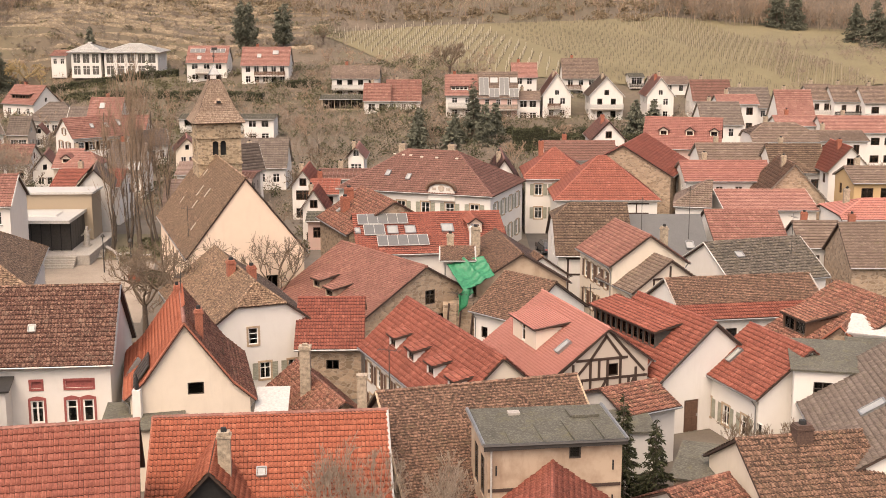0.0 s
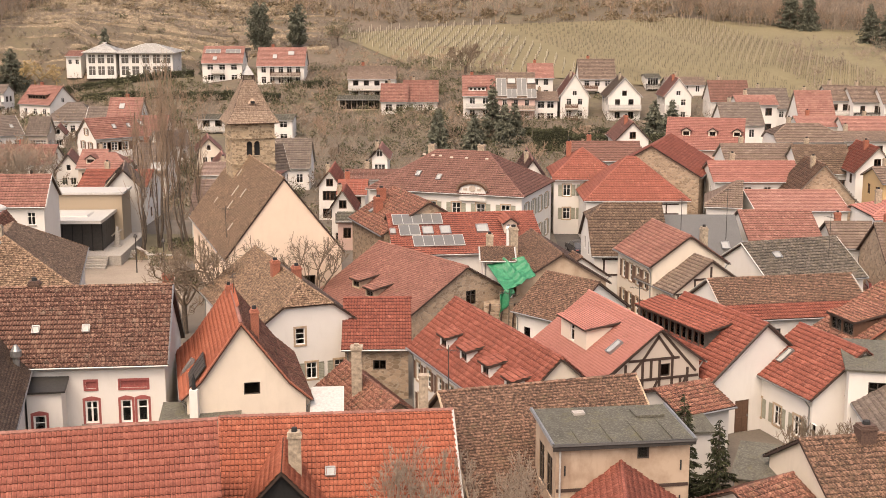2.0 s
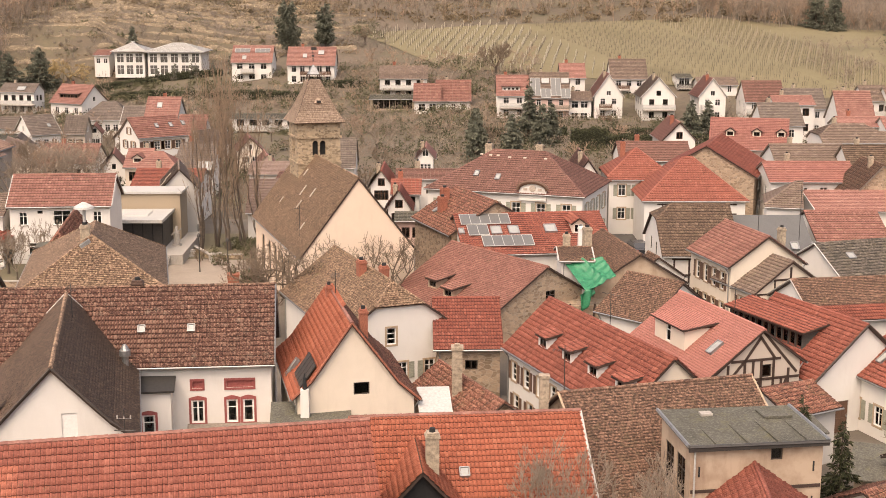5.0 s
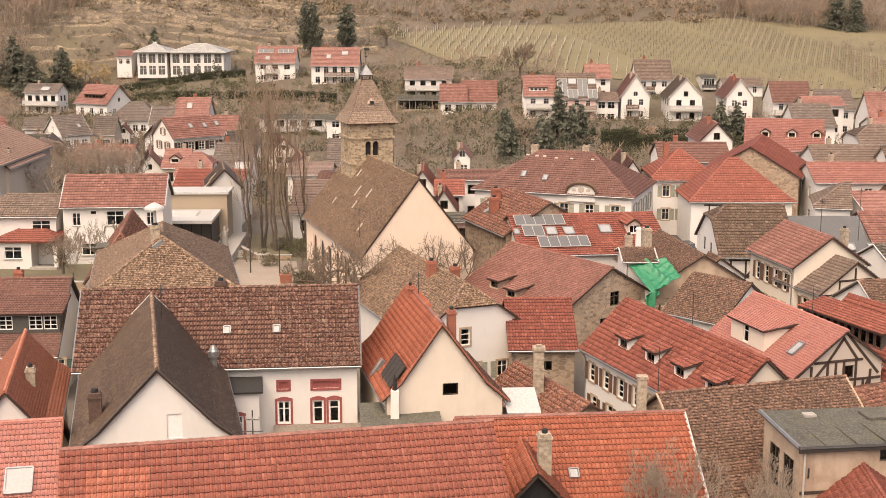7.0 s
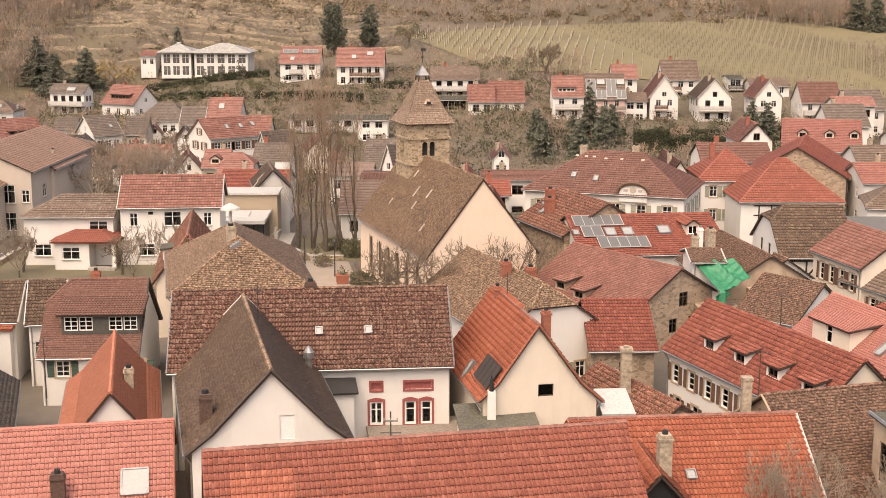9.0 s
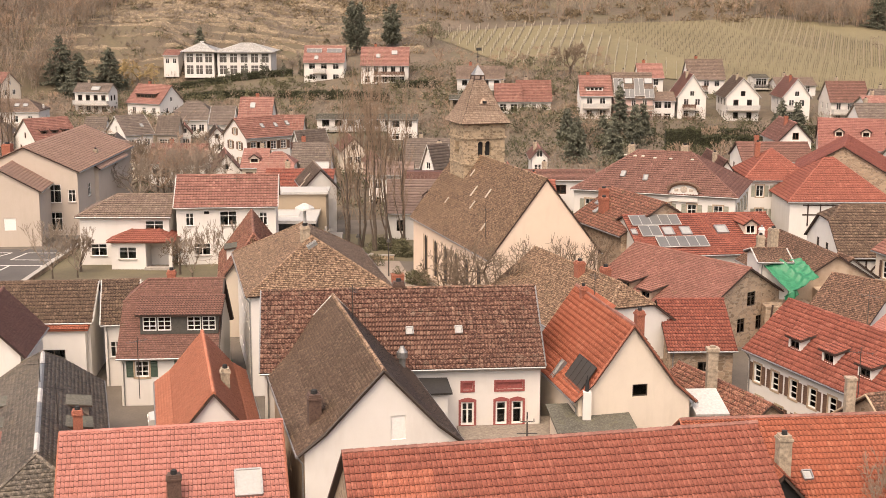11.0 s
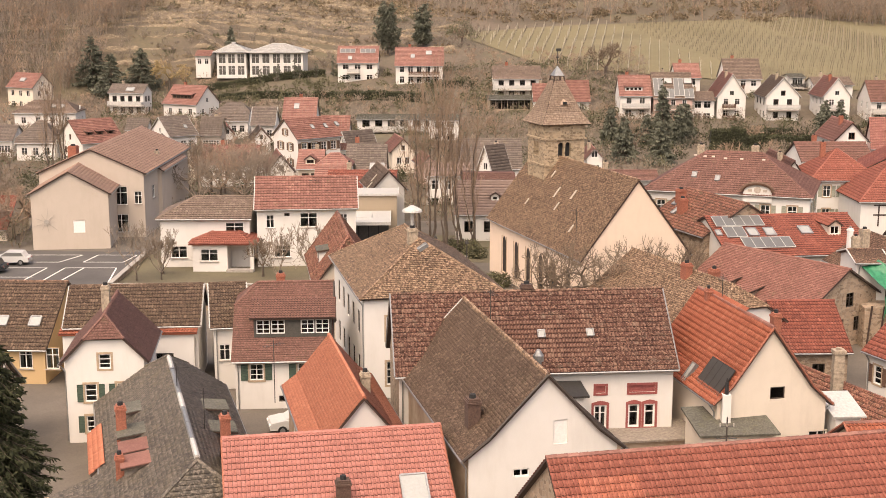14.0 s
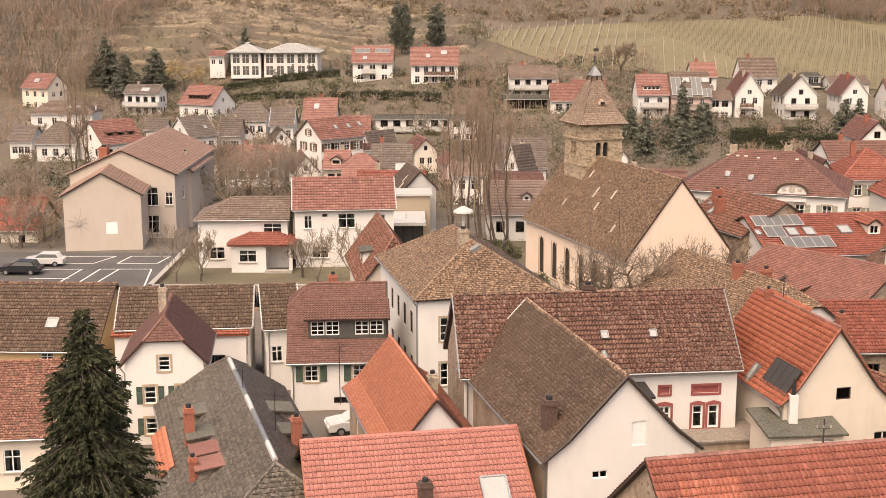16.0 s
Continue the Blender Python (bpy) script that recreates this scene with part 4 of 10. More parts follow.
house("church_nave", "peach church nave with a steep mossy brown tile roof", -17.2, 109.9, -24.6, 132.0, 12.5, 5.4, 5.4, 5.6, 5.6, roof='oldtan', wall='peach', tile='flat', cat='church', end=0.1, wins=[('L', 8.2, 0.75, 1.1, 3.7, 'lancet'), ('L', 5.0, 0.75, 1.1, 3.7, 'lancet'), ('L', 2.0, 0.75, 1.1, 3.7, 'lancet'), ('L', -1.1, 0.75, 1.1, 3.7, 'lancet'), ('L', -4.2, 0.75, 1.1, 3.7, 'lancet'), ('L', -7.4, 0.75, 1.1, 3.7, 'lancet'), ('A', 2.1, 0.5, 1.1, 3.2, 'dark')], sky=[('patch', 5.2, 3.9, 0.26, 0.8), ('patch', 9.0, 2.0, 0.28, 1.0), ('patch', 10.6, 3.0, 0.24, 0.9), ('patch', 12.4, 2.2, 0.26, 1.2), ('patch', 15.6, 1.2, 0.26, 0.8), ('patch', 17.0, 3.4, 0.2, 0.7)])
house("house_behind_orange", "white house with a mossy half-hipped plain-tile roof", -18.75, 102.2, -12.82, 87.39, 8.0, 4.6, 4.6, 4.6, 4.6, hipb=0.4, roof='oldtan', wall='white', tile='flat', wins=[('B', -0.6, 3.8, 0.7, 1.2, 'cross'), ('B', 0.2, 1.2, 0.8, 1.2, 'greyshutter'), ('B', 2.3, 1.2, 0.8, 1.2, 'greyshutter'), ('B', -2.0, 1.2, 0.8, 1.2, 'greyshutter')], chim=[(9.0, -0.6, 1.0, 0.7, 'brick'), (11.0, 0.5, 0.8, 0.7, 'brick')])
house("house_red_lean", "stone house with a patched red tile roof", -10.63, 90.7, -5.67, 90.87, 6.4, 2.5, 4.6, 4.95, 3.75, roof='red', wall='stone', wins=[('R', 0.2, 2.2, 0.9, 0.7, 'dark')])
house("house_pink_big", "house with a broad rust tile roof and two dormers", -9.1, 111.9, -1.3, 100.9, 6.55, 7.2, 7.2, 2.4, 2.4, roof='rust', wall='stone', tile='flat', wins=[('B', 0.5, 3.3, 1.0, 1.2, 'dark'), ('B', -0.6, 1.2, 0.9, 1.2, 'dark'), ('B', 1.6, 1.2, 0.9, 1.2, 'dark')])
house("house_red_dormers", "white house with red tile roof and a row of dormers", -2.49, 85.15, 3.53, 70.17, 7.8, 3.55, 3.55, 4.6, 4.6, roof='red', wall={'*': 'white', 'B': 'cream'}, wins=rows("R", 8, 1, 15.5, 2.6, 2.8, w=0.75, h=1.25, style="brownshutter") + rows("R", 7, 1, 15, 0.4, 2.8, w=0.75, h=1.25, style="brownshutter"))
house("house_half_timber", "half-timbered house with a salmon tile roof", 10.6, 78.07, 7.12, 88.73, 7.4, 4.6, 3.2, 4.0, 5.03, roof='pink', tile='flat', wall={'*': 'cream', 'A': 'beige'}, wins=[('A', 0.4, 4.2, 0.75, 0.85, 'dark'), ('A', 0.4, 2.0, 0.8, 1.1, 'dark')], sky=[('sky', 2.2, 2.2, 0.6, 1.1)])
house("house_band_dormer", "white house with red roof and a long dormer band", 17.84, 80.1, 14.05, 89.05, 7.2, 4.2, 2.6, 3.7, 5.03, roof='red', wall='white', verge='frame_dark', doors=[('A', -1.6, 1.1, 2.2)], wins=[('L', 4.5, 1.4, 0.7, 1.2, 'dark'), ('L', 2.2, 1.4, 0.7, 1.2, 'dark')])
house("house_red_left_slope", "white house with red roof and green-grey shutters", 22.9, 76.0, 20.6, 82.6, 6.6, 3.9, 2.6, 3.75, 4.5, roof='red', wall='white', wins=[('L', 3.4, 0.9, 0.6, 1.3, 'dark'), ('L', 1.8, 0.9, 0.8, 1.3, 'greyshutter'), ('L', -0.4, 0.9, 0.8, 1.3, 'greyshutter'), ('L', -2.6, 0.9, 0.8, 1.3, 'greyshutter')], sky=[('sky', 5.2, 2.2, 0.5, 1.2)])
house("house_red_corner", "house with a red tile roof and a large dormer", 28.88, 91.15, 31.31, 82.9, 7.6, 7.0, 7.0, 3.8, 3.8, roof='oldred', wall='white')
house("house_mossy_barn", "barn with a mossy tile roof and red lower slope", 17.27, 97.06, 29.21, 99.12, 6.4, 4.4, 4.4, 4.1, 4.1, roof='brown', wall='white', tile='flat', verge='concrete', wins=[('R', 3.0, 2.3, 0.9, 1.0, 'dark'), ('R', -2, 2.3, 0.9, 1.0, 'dark')])
house("house_shutters", "cream house with orange-brown roof and dark shutters", 17.3, 104.01, 15.37, 112.17, 8.5, 3.6, 3.6, 6.0, 6.0, roof='rust', wall='cream', wins=rows("L", 4, 2, 6.5, 1.2, 2.6, w=0.7, h=1.5, style="brownshutter"), chim=[(1.0, -1.6, 1.6, 0.6, 'old')])
house("house_brown_wing", "cream wing with a brown tile roof and shutters", 18.71, 101.56, 16.49, 107.74, 6.9, 3.6, 3.6, 4.4, 4.4, roof='grey', wall='cream', wins=rows("L", 4, 1, 7, 2.4, 2.6, w=0.7, h=1.3, style="brownshutter"))
house("house_dark_barn", "half-timbered barn with a dark tile roof", 10.44, 121.58, 17.83, 121.58, 8.4, 6.0, 6.0, 4.4, 4.4, roof='darkbrown', wall='white', hipa=0.3, wins=[('A', 1.0, 3.6, 0.9, 1.3, 'dark'), ('A', -2, 3.6, 0.9, 1.3, 'dark')])
house("house_grey_seam", "house with a grey sheet roof and two skylights", 17.15, 122.44, 25.15, 122.44, 7.2, 6.4, 6.4, 3.8, 3.8, roof='seam', wall='white', tile='felt', sky=[('sky', 6.2, -4.4, 0.7, 1.0), ('sky', 8.2, -4.4, 0.7, 1.0)], wins=[('R', 2.6, 2.2, 2.4, 1.4, 'plain')])
house("house_slate_low", "white building with a dark slate-grey tile roof", 23.33, 111.84, 32.83, 115.1, 6.4, 5.0, 5.0, 3.6, 3.6, roof='slate', wall='white', verge='white_metal', wins=[('R', -1, 1.9, 1.2, 1.2, 'dark'), ('R', -3.5, 1.9, 1.6, 1.2, 'dark'), ('R', 2.5, 1.9, 1.2, 1.2, 'dark')], sky=[('sky', 2.6, -1.8, 0.7, 0.7)])
house("house_patchy", "house with a patched red tile roof", 25.89, 124.76, 33.28, 125.1, 7.2, 5.0, 5.0, 4.6, 4.6, roof='rust', wall='white')
house("house_pink_flat", "building with a broad pale pink roof", 30.5, 142.16, 40.89, 142.16, 6.6, 6.0, 6.0, 5.2, 5.2, roof='farred', wall='white', tile='strip', verge='white_metal')
house("house_small_hip", "small house with a grey-brown hipped roof", 25.87, 140.48, 29.9, 139.6, 8.0, 4.0, 4.0, 5.6, 5.6, hipa=0.9, roof='grey', wall='white')
house("house_solar", "house with red roof, solar panels and skylights", -8.91, 122.11, 5.53, 124.09, 7.2, 6.02, 7.1, 5.0, 4.55, roof='red', wall='white', sky=[('panel', 2.9, -1.25, 4.8, 1.85), ('panel', 1.95, -3.15, 1.95, 1.85), ('panel', 4.5, -5.05, 4.8, 1.85), ('sky', 3.7, -3.15, 0.95, 1.35), ('sky', 5.4, -3.15, 0.95, 1.35), ('sky', 9.0, -3.0, 1.1, 1.35), ('sky', 0.35, -3.15, 0.5, 0.9)])
house("town_hall", "white town hall with brown hipped roof, pediment and shutters", -9.9, 147.2, 7.5, 141.0, 10.8, 6.5, 6.5, 6.9, 6.9, hipa=1.0, hipb=1.0, roof='hallred', wall='white', wins=rows("R", 6, 2, 17, 1.0, 3.2, w=1.0, h=1.7, style="greyshutter") + rows("B", 4, 2, 11, 1.0, 3.2, w=1.0, h=1.7, style="greyshutter"), chim=[(5.4, 0.6, 0.9, 0.8, 'old'), (11.5, 0.3, 0.9, 0.8, 'old')], sky=[('patch', x, y, 0.35, 0.25) for x, y in ((5.0, -0.9), (6.1, -1.0), (7.0, -1.0), (8.4, -1.2), (10.2, -1.2), (12.6, -1.2))] + [('sky', 5.4, -3.9, 0.5, 0.9), ('sky', 8.0, -4.3, 0.5, 0.9)])
house("house_beside_hall", "brown-roofed wing beside the hall", 7.3, 150.0, 7.3, 162.0, 9.0, 2.19, 2.19, 5.82, 5.82, roof='hallred', wall='white', base=-0.2, tile='strip', chim=[(4.8, 0.5, 1.1, 0.6, 'old')])
house("house_hip_orange", "half-timbered house with an orange hipped tile roof", 12.5, 147.6, 24.6, 147.6, 9.7, 5.8, 5.8, 5.4, 5.4, hipa=1, hipb=1, roof='newred', wall='white')
house("house_stone_gable", "rubble stone barn with a red tile roof", 21.6, 152.0, 26.4, 166.0, 10.45, 6.12, 6.12, 6.9, 6.9, roof='red', wall='stone', base=-0.2, tile='pan')
house("house_red_hip_white", "white house with a red hipped roof and shutters", 9.61, 154.5, 17.54, 154.5, 9.88, 4.5, 4.5, 6.63, 6.63, hipa=0.9, hipb=0.9, roof='newred', wall='white', base=-0.2, tile='pan', chim=[(2.38, 0.5, 1.1, 0.6, 'brick')], wins=rows("R", 3, 2, 6.53, 2.08, 2.8, w=0.9, h=1.35, style="greyshutter") + rows("A", 2, 2, 6.5, 2.08, 2.8, style="greyshutter"))
house("house_brown_white_gable", "house with brown roof and white gable", 13.75, 174.5, 23.62, 174.5, 8.44, 4.5, 4.5, 6.28, 6.28, roof='choc', wall='white', base=-0.13, tile='strip', chim=[(2.96, 0.5, 1.1, 0.6, 'brick')], wins=rows("R", 4, 2, 8.47, 1.66, 2.8, w=0.9, h=1.2, style="farbrown") + rows("A", 2, 2, 6.5, 1.66, 2.8, style="farbrown"))
house("house_chalet_red", "house with a red gabled roof", 23.53, 180.0, 23.53, 190.0, 10.54, 2.61, 2.61, 7.82, 7.82, roof='farred', wall='white', base=0.01, tile='strip', chim=[(4.0, 0.5, 1.1, 0.6, 'brick')], wins=rows("A", 2, 2, 3.41, 3.05, 2.8, style="farbrown") + [("A", 0, 8.15, 0.9, 1.0, "farbrown")] + rows("L", 3, 2, 8.0, 3.05, 2.8, style="farbrown"))
house("house_three_dormers", "long house with orange roof and three small dormers", 31.23, 196.58, 42.68, 193.84, 9.7, 5.0, 6.2, 6.2, 5.5, roof='softred', wall='pinkwall', wins=rows("R", 4, 1, 11, 2.0, 2.8))
house("house_right_white", "white building with large windows", 34.87, 125.5, 39.56, 125.5, 5.93, 3.5, 3.5, 3.86, 3.86, roof='grey', wall='white', base=-0.2, tile='strip', chim=[(1.41, 0.5, 1.1, 0.6, 'brick')], wins=rows("R", 2, 1, 3.3, 2.11, 2.8, w=1.2, h=1.2, style="farbrown") + rows("A", 2, 1, 4.5, 2.11, 2.8, style="farbrown"))
house("house_stone_right", "stone barn with dark roof and skylight", 37.02, 117.5, 41.89, 117.5, 7.19, 4.5, 4.5, 3.82, 3.82, roof='grey', wall='stone', base=-0.78, tile='flat', chim=[(1.46, 0.5, 1.1, 0.6, 'brick')])
house("house_salmon_right", "white house with a salmon roof", 40.75, 132.5, 47.1, 132.5, 7.1, 4.5, 4.5, 5.6, 5.6, roof='pink', wall='white', hipa=0.8, base=-0.2, tile='pan', chim=[(1.9, 0.5, 1.1, 0.6, 'old')])
house("house_small_mossy", "small house with a mossy roof and white verge", -0.28, 105.5, 2.71, 105.5, 7.29, 2.5, 2.5, 6.6, 6.6, roof='brown', wall='white', verge='white_metal', base=-0.2, tile='flat', chim=[(0.9, 0.5, 1.1, 0.6, 'old')])
house("house_brown_behind_ruin", "old house with a brown tile roof and two chimneys", 4.75, 115.58, 6.64, 103.84, 7.0, 4.2, 4.2, 4.4, 4.4, roof='brown', wall='dirty', tile='flat', chim=[(1.5, -2.4, 2.0, 0.45, 'white'), (4.5, -2.6, 2.6, 0.8, 'old')])
house("house_mossy_white", "white house with a mossy grey tile roof", 4.95, 99.96, 8.77, 95.87, 6.4, 4.0, 4.0, 3.8, 3.8, roof='brown', wall='white', tile='flat', wins=[('R', -1.4, 1.8, 0.7, 0.9, 'dark')])
house("house_white_dormer", "white gabled house with arched gate", 8.43, 105.58, 7.88, 108.0, 6.4, 2.6, 2.6, 4.6, 4.6, roof='brown', wall='white', tile='flat', wins=[('A', -0.8, 3.4, 0.7, 1.0, 'dark')])
house("house_brown_edge", "white house with brown tile roof and bright skylight", 25.72, 60.99, 27.29, 75.71, 7.2, 5.5, 5.5, 3.8, 3.8, roof='fardark', wall='white', sky=[('sky', 6.2, 2.5, 0.9, 1.5)], wins=[('L', 2.0, 1.5, 1.0, 1.2, 'dark'), ('L', -2.0, 1.5, 1.0, 1.2, 'dark')])
house("house_old_cream", "old cream house with a weathered brown roof", 15.11, 62.69, 22.14, 64.09, 5.6, 4.0, 5.5, 3.27, 2.4, roof='brown', wall='cream', chim=[(3.6, -0.3, 0.8, 0.9, 'dark')])
house("barn_red_gable", "low barn with a red tile roof and pale verges", 4.8, 52.41, 5.46, 60.19, 6.0, 4.6, 4.6, 2.6, 2.6, roof='red', wall='dirty', verge='frame_stone')
house("shed_red_small", "corrugated shed with a red tile roof", 9.57, 74.3, 13.28, 76.39, 4.6, 2.6, 2.6, 3.6, 3.6, roof='oldred', wall='grey')
house("shed_red_bottom", "low shed with a red tile roof", 11.11, 59.6, 14.74, 62.04, 4.0, 3.0, 3.0, 2.4, 2.4, roof='oldred', wall='white')
house("house_stone_small", "small rubble stone gabled barn", 26.61, 82.53, 29.0, 85.92, 6.4, 2.6, 2.6, 4.0, 4.0, roof='oldred', wall='stone', verge='brick')
house("far_house_yellow", "pale yellow house with a dull red roof", -133.60, 298.32, -126.06, 293.97, 10.40, 3.38, 3.38, 7.24, 7.24, roof='farred', wall='cream', base=2.24, tile='strip', wins=rows("R", 3, 2, 7.5, 0.64, 2.45, w=1.0, h=1.3, style="far") + rows("B", 2, 2, 4.6, 0.64, 2.45, w=0.9, h=1.2, style="far") + [("B", 0.0, 5.34, 0.8, 1.0, "far")], chim=[(2.6, 0.3, 0.9, 0.55, 'old')], sky=[('sky', 4.0, -1.6, 1.6, 1.0)])
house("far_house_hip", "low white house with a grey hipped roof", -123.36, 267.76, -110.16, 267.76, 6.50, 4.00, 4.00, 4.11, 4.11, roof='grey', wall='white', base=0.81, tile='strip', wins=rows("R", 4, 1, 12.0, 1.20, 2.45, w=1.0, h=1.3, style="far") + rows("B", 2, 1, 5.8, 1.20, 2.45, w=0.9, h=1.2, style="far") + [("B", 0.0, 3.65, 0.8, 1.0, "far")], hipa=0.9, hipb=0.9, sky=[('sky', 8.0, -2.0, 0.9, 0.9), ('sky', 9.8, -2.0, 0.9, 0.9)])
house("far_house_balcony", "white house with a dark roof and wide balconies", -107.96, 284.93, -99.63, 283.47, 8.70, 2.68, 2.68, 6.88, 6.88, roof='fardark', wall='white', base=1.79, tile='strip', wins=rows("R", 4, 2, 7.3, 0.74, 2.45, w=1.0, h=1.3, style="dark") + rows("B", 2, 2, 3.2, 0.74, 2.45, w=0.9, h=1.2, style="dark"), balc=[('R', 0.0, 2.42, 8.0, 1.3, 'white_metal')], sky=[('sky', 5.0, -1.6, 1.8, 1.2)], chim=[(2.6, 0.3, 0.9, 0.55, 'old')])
house("far_house_band", "white house with a dull red roof and dormer band", -92.39, 275.99, -84.18, 271.62, 9.15, 4.20, 4.20, 5.40, 5.40, roof='farred', wall='white', base=1.70, tile='strip', wins=rows("R", 3, 1, 8.1, 1.60, 2.45, w=1.0, h=1.3, style="far") + rows("B", 2, 1, 6.2, 1.60, 2.45, w=0.9, h=1.2, style="far") + [("B", 0.0, 4.05, 0.8, 1.0, "far")], verge='brownwood', chim=[(3.0, 0.3, 0.9, 0.55, 'brick')])
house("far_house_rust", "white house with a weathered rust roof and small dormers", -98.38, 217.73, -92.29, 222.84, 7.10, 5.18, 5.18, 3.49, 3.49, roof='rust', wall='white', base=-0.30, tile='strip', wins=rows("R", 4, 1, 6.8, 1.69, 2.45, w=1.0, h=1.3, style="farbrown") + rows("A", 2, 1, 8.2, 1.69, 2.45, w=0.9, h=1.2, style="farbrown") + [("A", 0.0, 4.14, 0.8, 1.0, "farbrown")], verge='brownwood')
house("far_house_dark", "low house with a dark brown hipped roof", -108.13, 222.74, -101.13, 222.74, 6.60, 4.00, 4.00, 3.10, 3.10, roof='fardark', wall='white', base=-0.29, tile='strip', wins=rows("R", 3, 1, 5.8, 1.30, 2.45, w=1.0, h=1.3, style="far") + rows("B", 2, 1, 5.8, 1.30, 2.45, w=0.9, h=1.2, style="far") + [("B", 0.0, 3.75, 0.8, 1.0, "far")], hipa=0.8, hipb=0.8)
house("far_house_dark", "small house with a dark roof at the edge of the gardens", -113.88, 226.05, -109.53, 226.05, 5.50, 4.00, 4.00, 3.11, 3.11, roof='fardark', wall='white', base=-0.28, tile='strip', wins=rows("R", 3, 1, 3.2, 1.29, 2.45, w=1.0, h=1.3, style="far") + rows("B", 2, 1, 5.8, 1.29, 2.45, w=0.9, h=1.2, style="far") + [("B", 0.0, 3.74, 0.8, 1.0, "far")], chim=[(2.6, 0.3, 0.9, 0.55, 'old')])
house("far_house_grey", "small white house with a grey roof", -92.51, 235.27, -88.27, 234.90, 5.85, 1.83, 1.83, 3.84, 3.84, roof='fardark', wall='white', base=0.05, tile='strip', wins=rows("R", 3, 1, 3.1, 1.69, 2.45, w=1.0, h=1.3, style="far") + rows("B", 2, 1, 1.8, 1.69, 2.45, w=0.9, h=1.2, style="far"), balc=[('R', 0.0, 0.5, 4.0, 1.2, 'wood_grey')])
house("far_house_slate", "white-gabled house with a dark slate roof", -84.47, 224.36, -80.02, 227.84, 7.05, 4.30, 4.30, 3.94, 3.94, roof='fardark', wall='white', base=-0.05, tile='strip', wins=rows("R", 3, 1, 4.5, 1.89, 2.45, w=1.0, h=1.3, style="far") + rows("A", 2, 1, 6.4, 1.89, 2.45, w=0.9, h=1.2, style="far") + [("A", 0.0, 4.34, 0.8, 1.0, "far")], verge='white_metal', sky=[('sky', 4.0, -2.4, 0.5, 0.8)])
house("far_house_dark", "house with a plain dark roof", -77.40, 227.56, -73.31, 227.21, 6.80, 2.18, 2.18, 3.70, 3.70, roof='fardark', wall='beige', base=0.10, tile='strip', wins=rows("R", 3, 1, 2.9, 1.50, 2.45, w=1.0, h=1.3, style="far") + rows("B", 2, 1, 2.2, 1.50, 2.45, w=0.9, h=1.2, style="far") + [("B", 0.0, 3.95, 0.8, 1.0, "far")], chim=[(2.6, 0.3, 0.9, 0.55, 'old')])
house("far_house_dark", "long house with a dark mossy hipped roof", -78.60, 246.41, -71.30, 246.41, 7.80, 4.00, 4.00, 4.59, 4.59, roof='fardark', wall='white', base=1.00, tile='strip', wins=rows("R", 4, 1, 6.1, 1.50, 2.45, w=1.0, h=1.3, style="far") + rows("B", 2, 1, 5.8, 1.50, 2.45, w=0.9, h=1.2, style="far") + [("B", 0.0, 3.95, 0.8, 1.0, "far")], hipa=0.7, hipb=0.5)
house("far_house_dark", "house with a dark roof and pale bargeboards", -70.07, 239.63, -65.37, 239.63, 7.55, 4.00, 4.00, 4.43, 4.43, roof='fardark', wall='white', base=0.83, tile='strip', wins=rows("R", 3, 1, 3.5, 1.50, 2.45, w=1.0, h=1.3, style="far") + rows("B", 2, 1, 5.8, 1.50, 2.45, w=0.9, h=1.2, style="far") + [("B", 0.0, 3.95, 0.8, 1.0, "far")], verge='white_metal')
house("far_gable_white", "small white gabled cottage with brown bargeboards", -73.42, 230.99, -74.66, 236.86, 4.80, 1.34, 1.34, 3.15, 3.15, roof='rust', wall='white', base=0.35, tile='strip', wins=rows("A", 2, 1, 1.6, 0.90, 2.4, w=0.8, h=1.1, style="far") + [("A", 0.0, 3.00, 0.7, 0.9, "far")], verge='brownwood')
house("far_gable_dark", "white gabled house with a grey roof", -66.04, 222.32, -67.49, 229.17, 5.30, 1.88, 1.88, 3.11, 3.11, roof='fardark', wall='white', base=0.11, tile='strip', wins=rows("A", 2, 1, 2.0, 1.09, 2.4, w=0.8, h=1.1, style="far") + [("A", 0.0, 3.19, 0.7, 0.9, "far")], verge='brownwood')
house("far_terrace_house", "white flat-roofed house with a dark terrace", -89.38, 224.47, -84.68, 224.47, 3.81, 4.00, 4.00, 3.31, 3.31, roof='felt', wall='white', base=-0.09, tile='strip', wins=rows("R", 3, 1, 3.5, 1.30, 2.45, w=1.0, h=1.3, style="dark") + rows("B", 2, 1, 5.8, 1.30, 2.45, w=0.9, h=1.2, style="dark"), balc=[('R', 0.0, 0.4, 4.6, 1.4, 'brownwood')])
house("far_gable_brown", "white gabled cottage with wide dark bargeboards", -81.16, 211.77, -82.61, 218.62, 4.80, 2.36, 2.36, 2.59, 2.59, roof='fardark', wall='white', base=-0.20, tile='strip', wins=rows("A", 2, 1, 2.9, 0.89, 2.4, w=0.8, h=1.1, style="far") + [("A", 0.0, 2.99, 0.7, 0.9, "far")], verge='frame_dark')
house("far_gable_tan", "beige gabled house with a tan roof", -73.83, 194.54, -79.57, 202.73, 5.75, 2.08, 2.08, 3.04, 3.04, roof='fawn', wall='cream', base=-0.36, tile='strip', wins=rows("A", 2, 1, 2.4, 1.50, 2.4, w=0.8, h=1.1, style="far") + [("A", 0.0, 3.60, 0.7, 0.9, "far")])
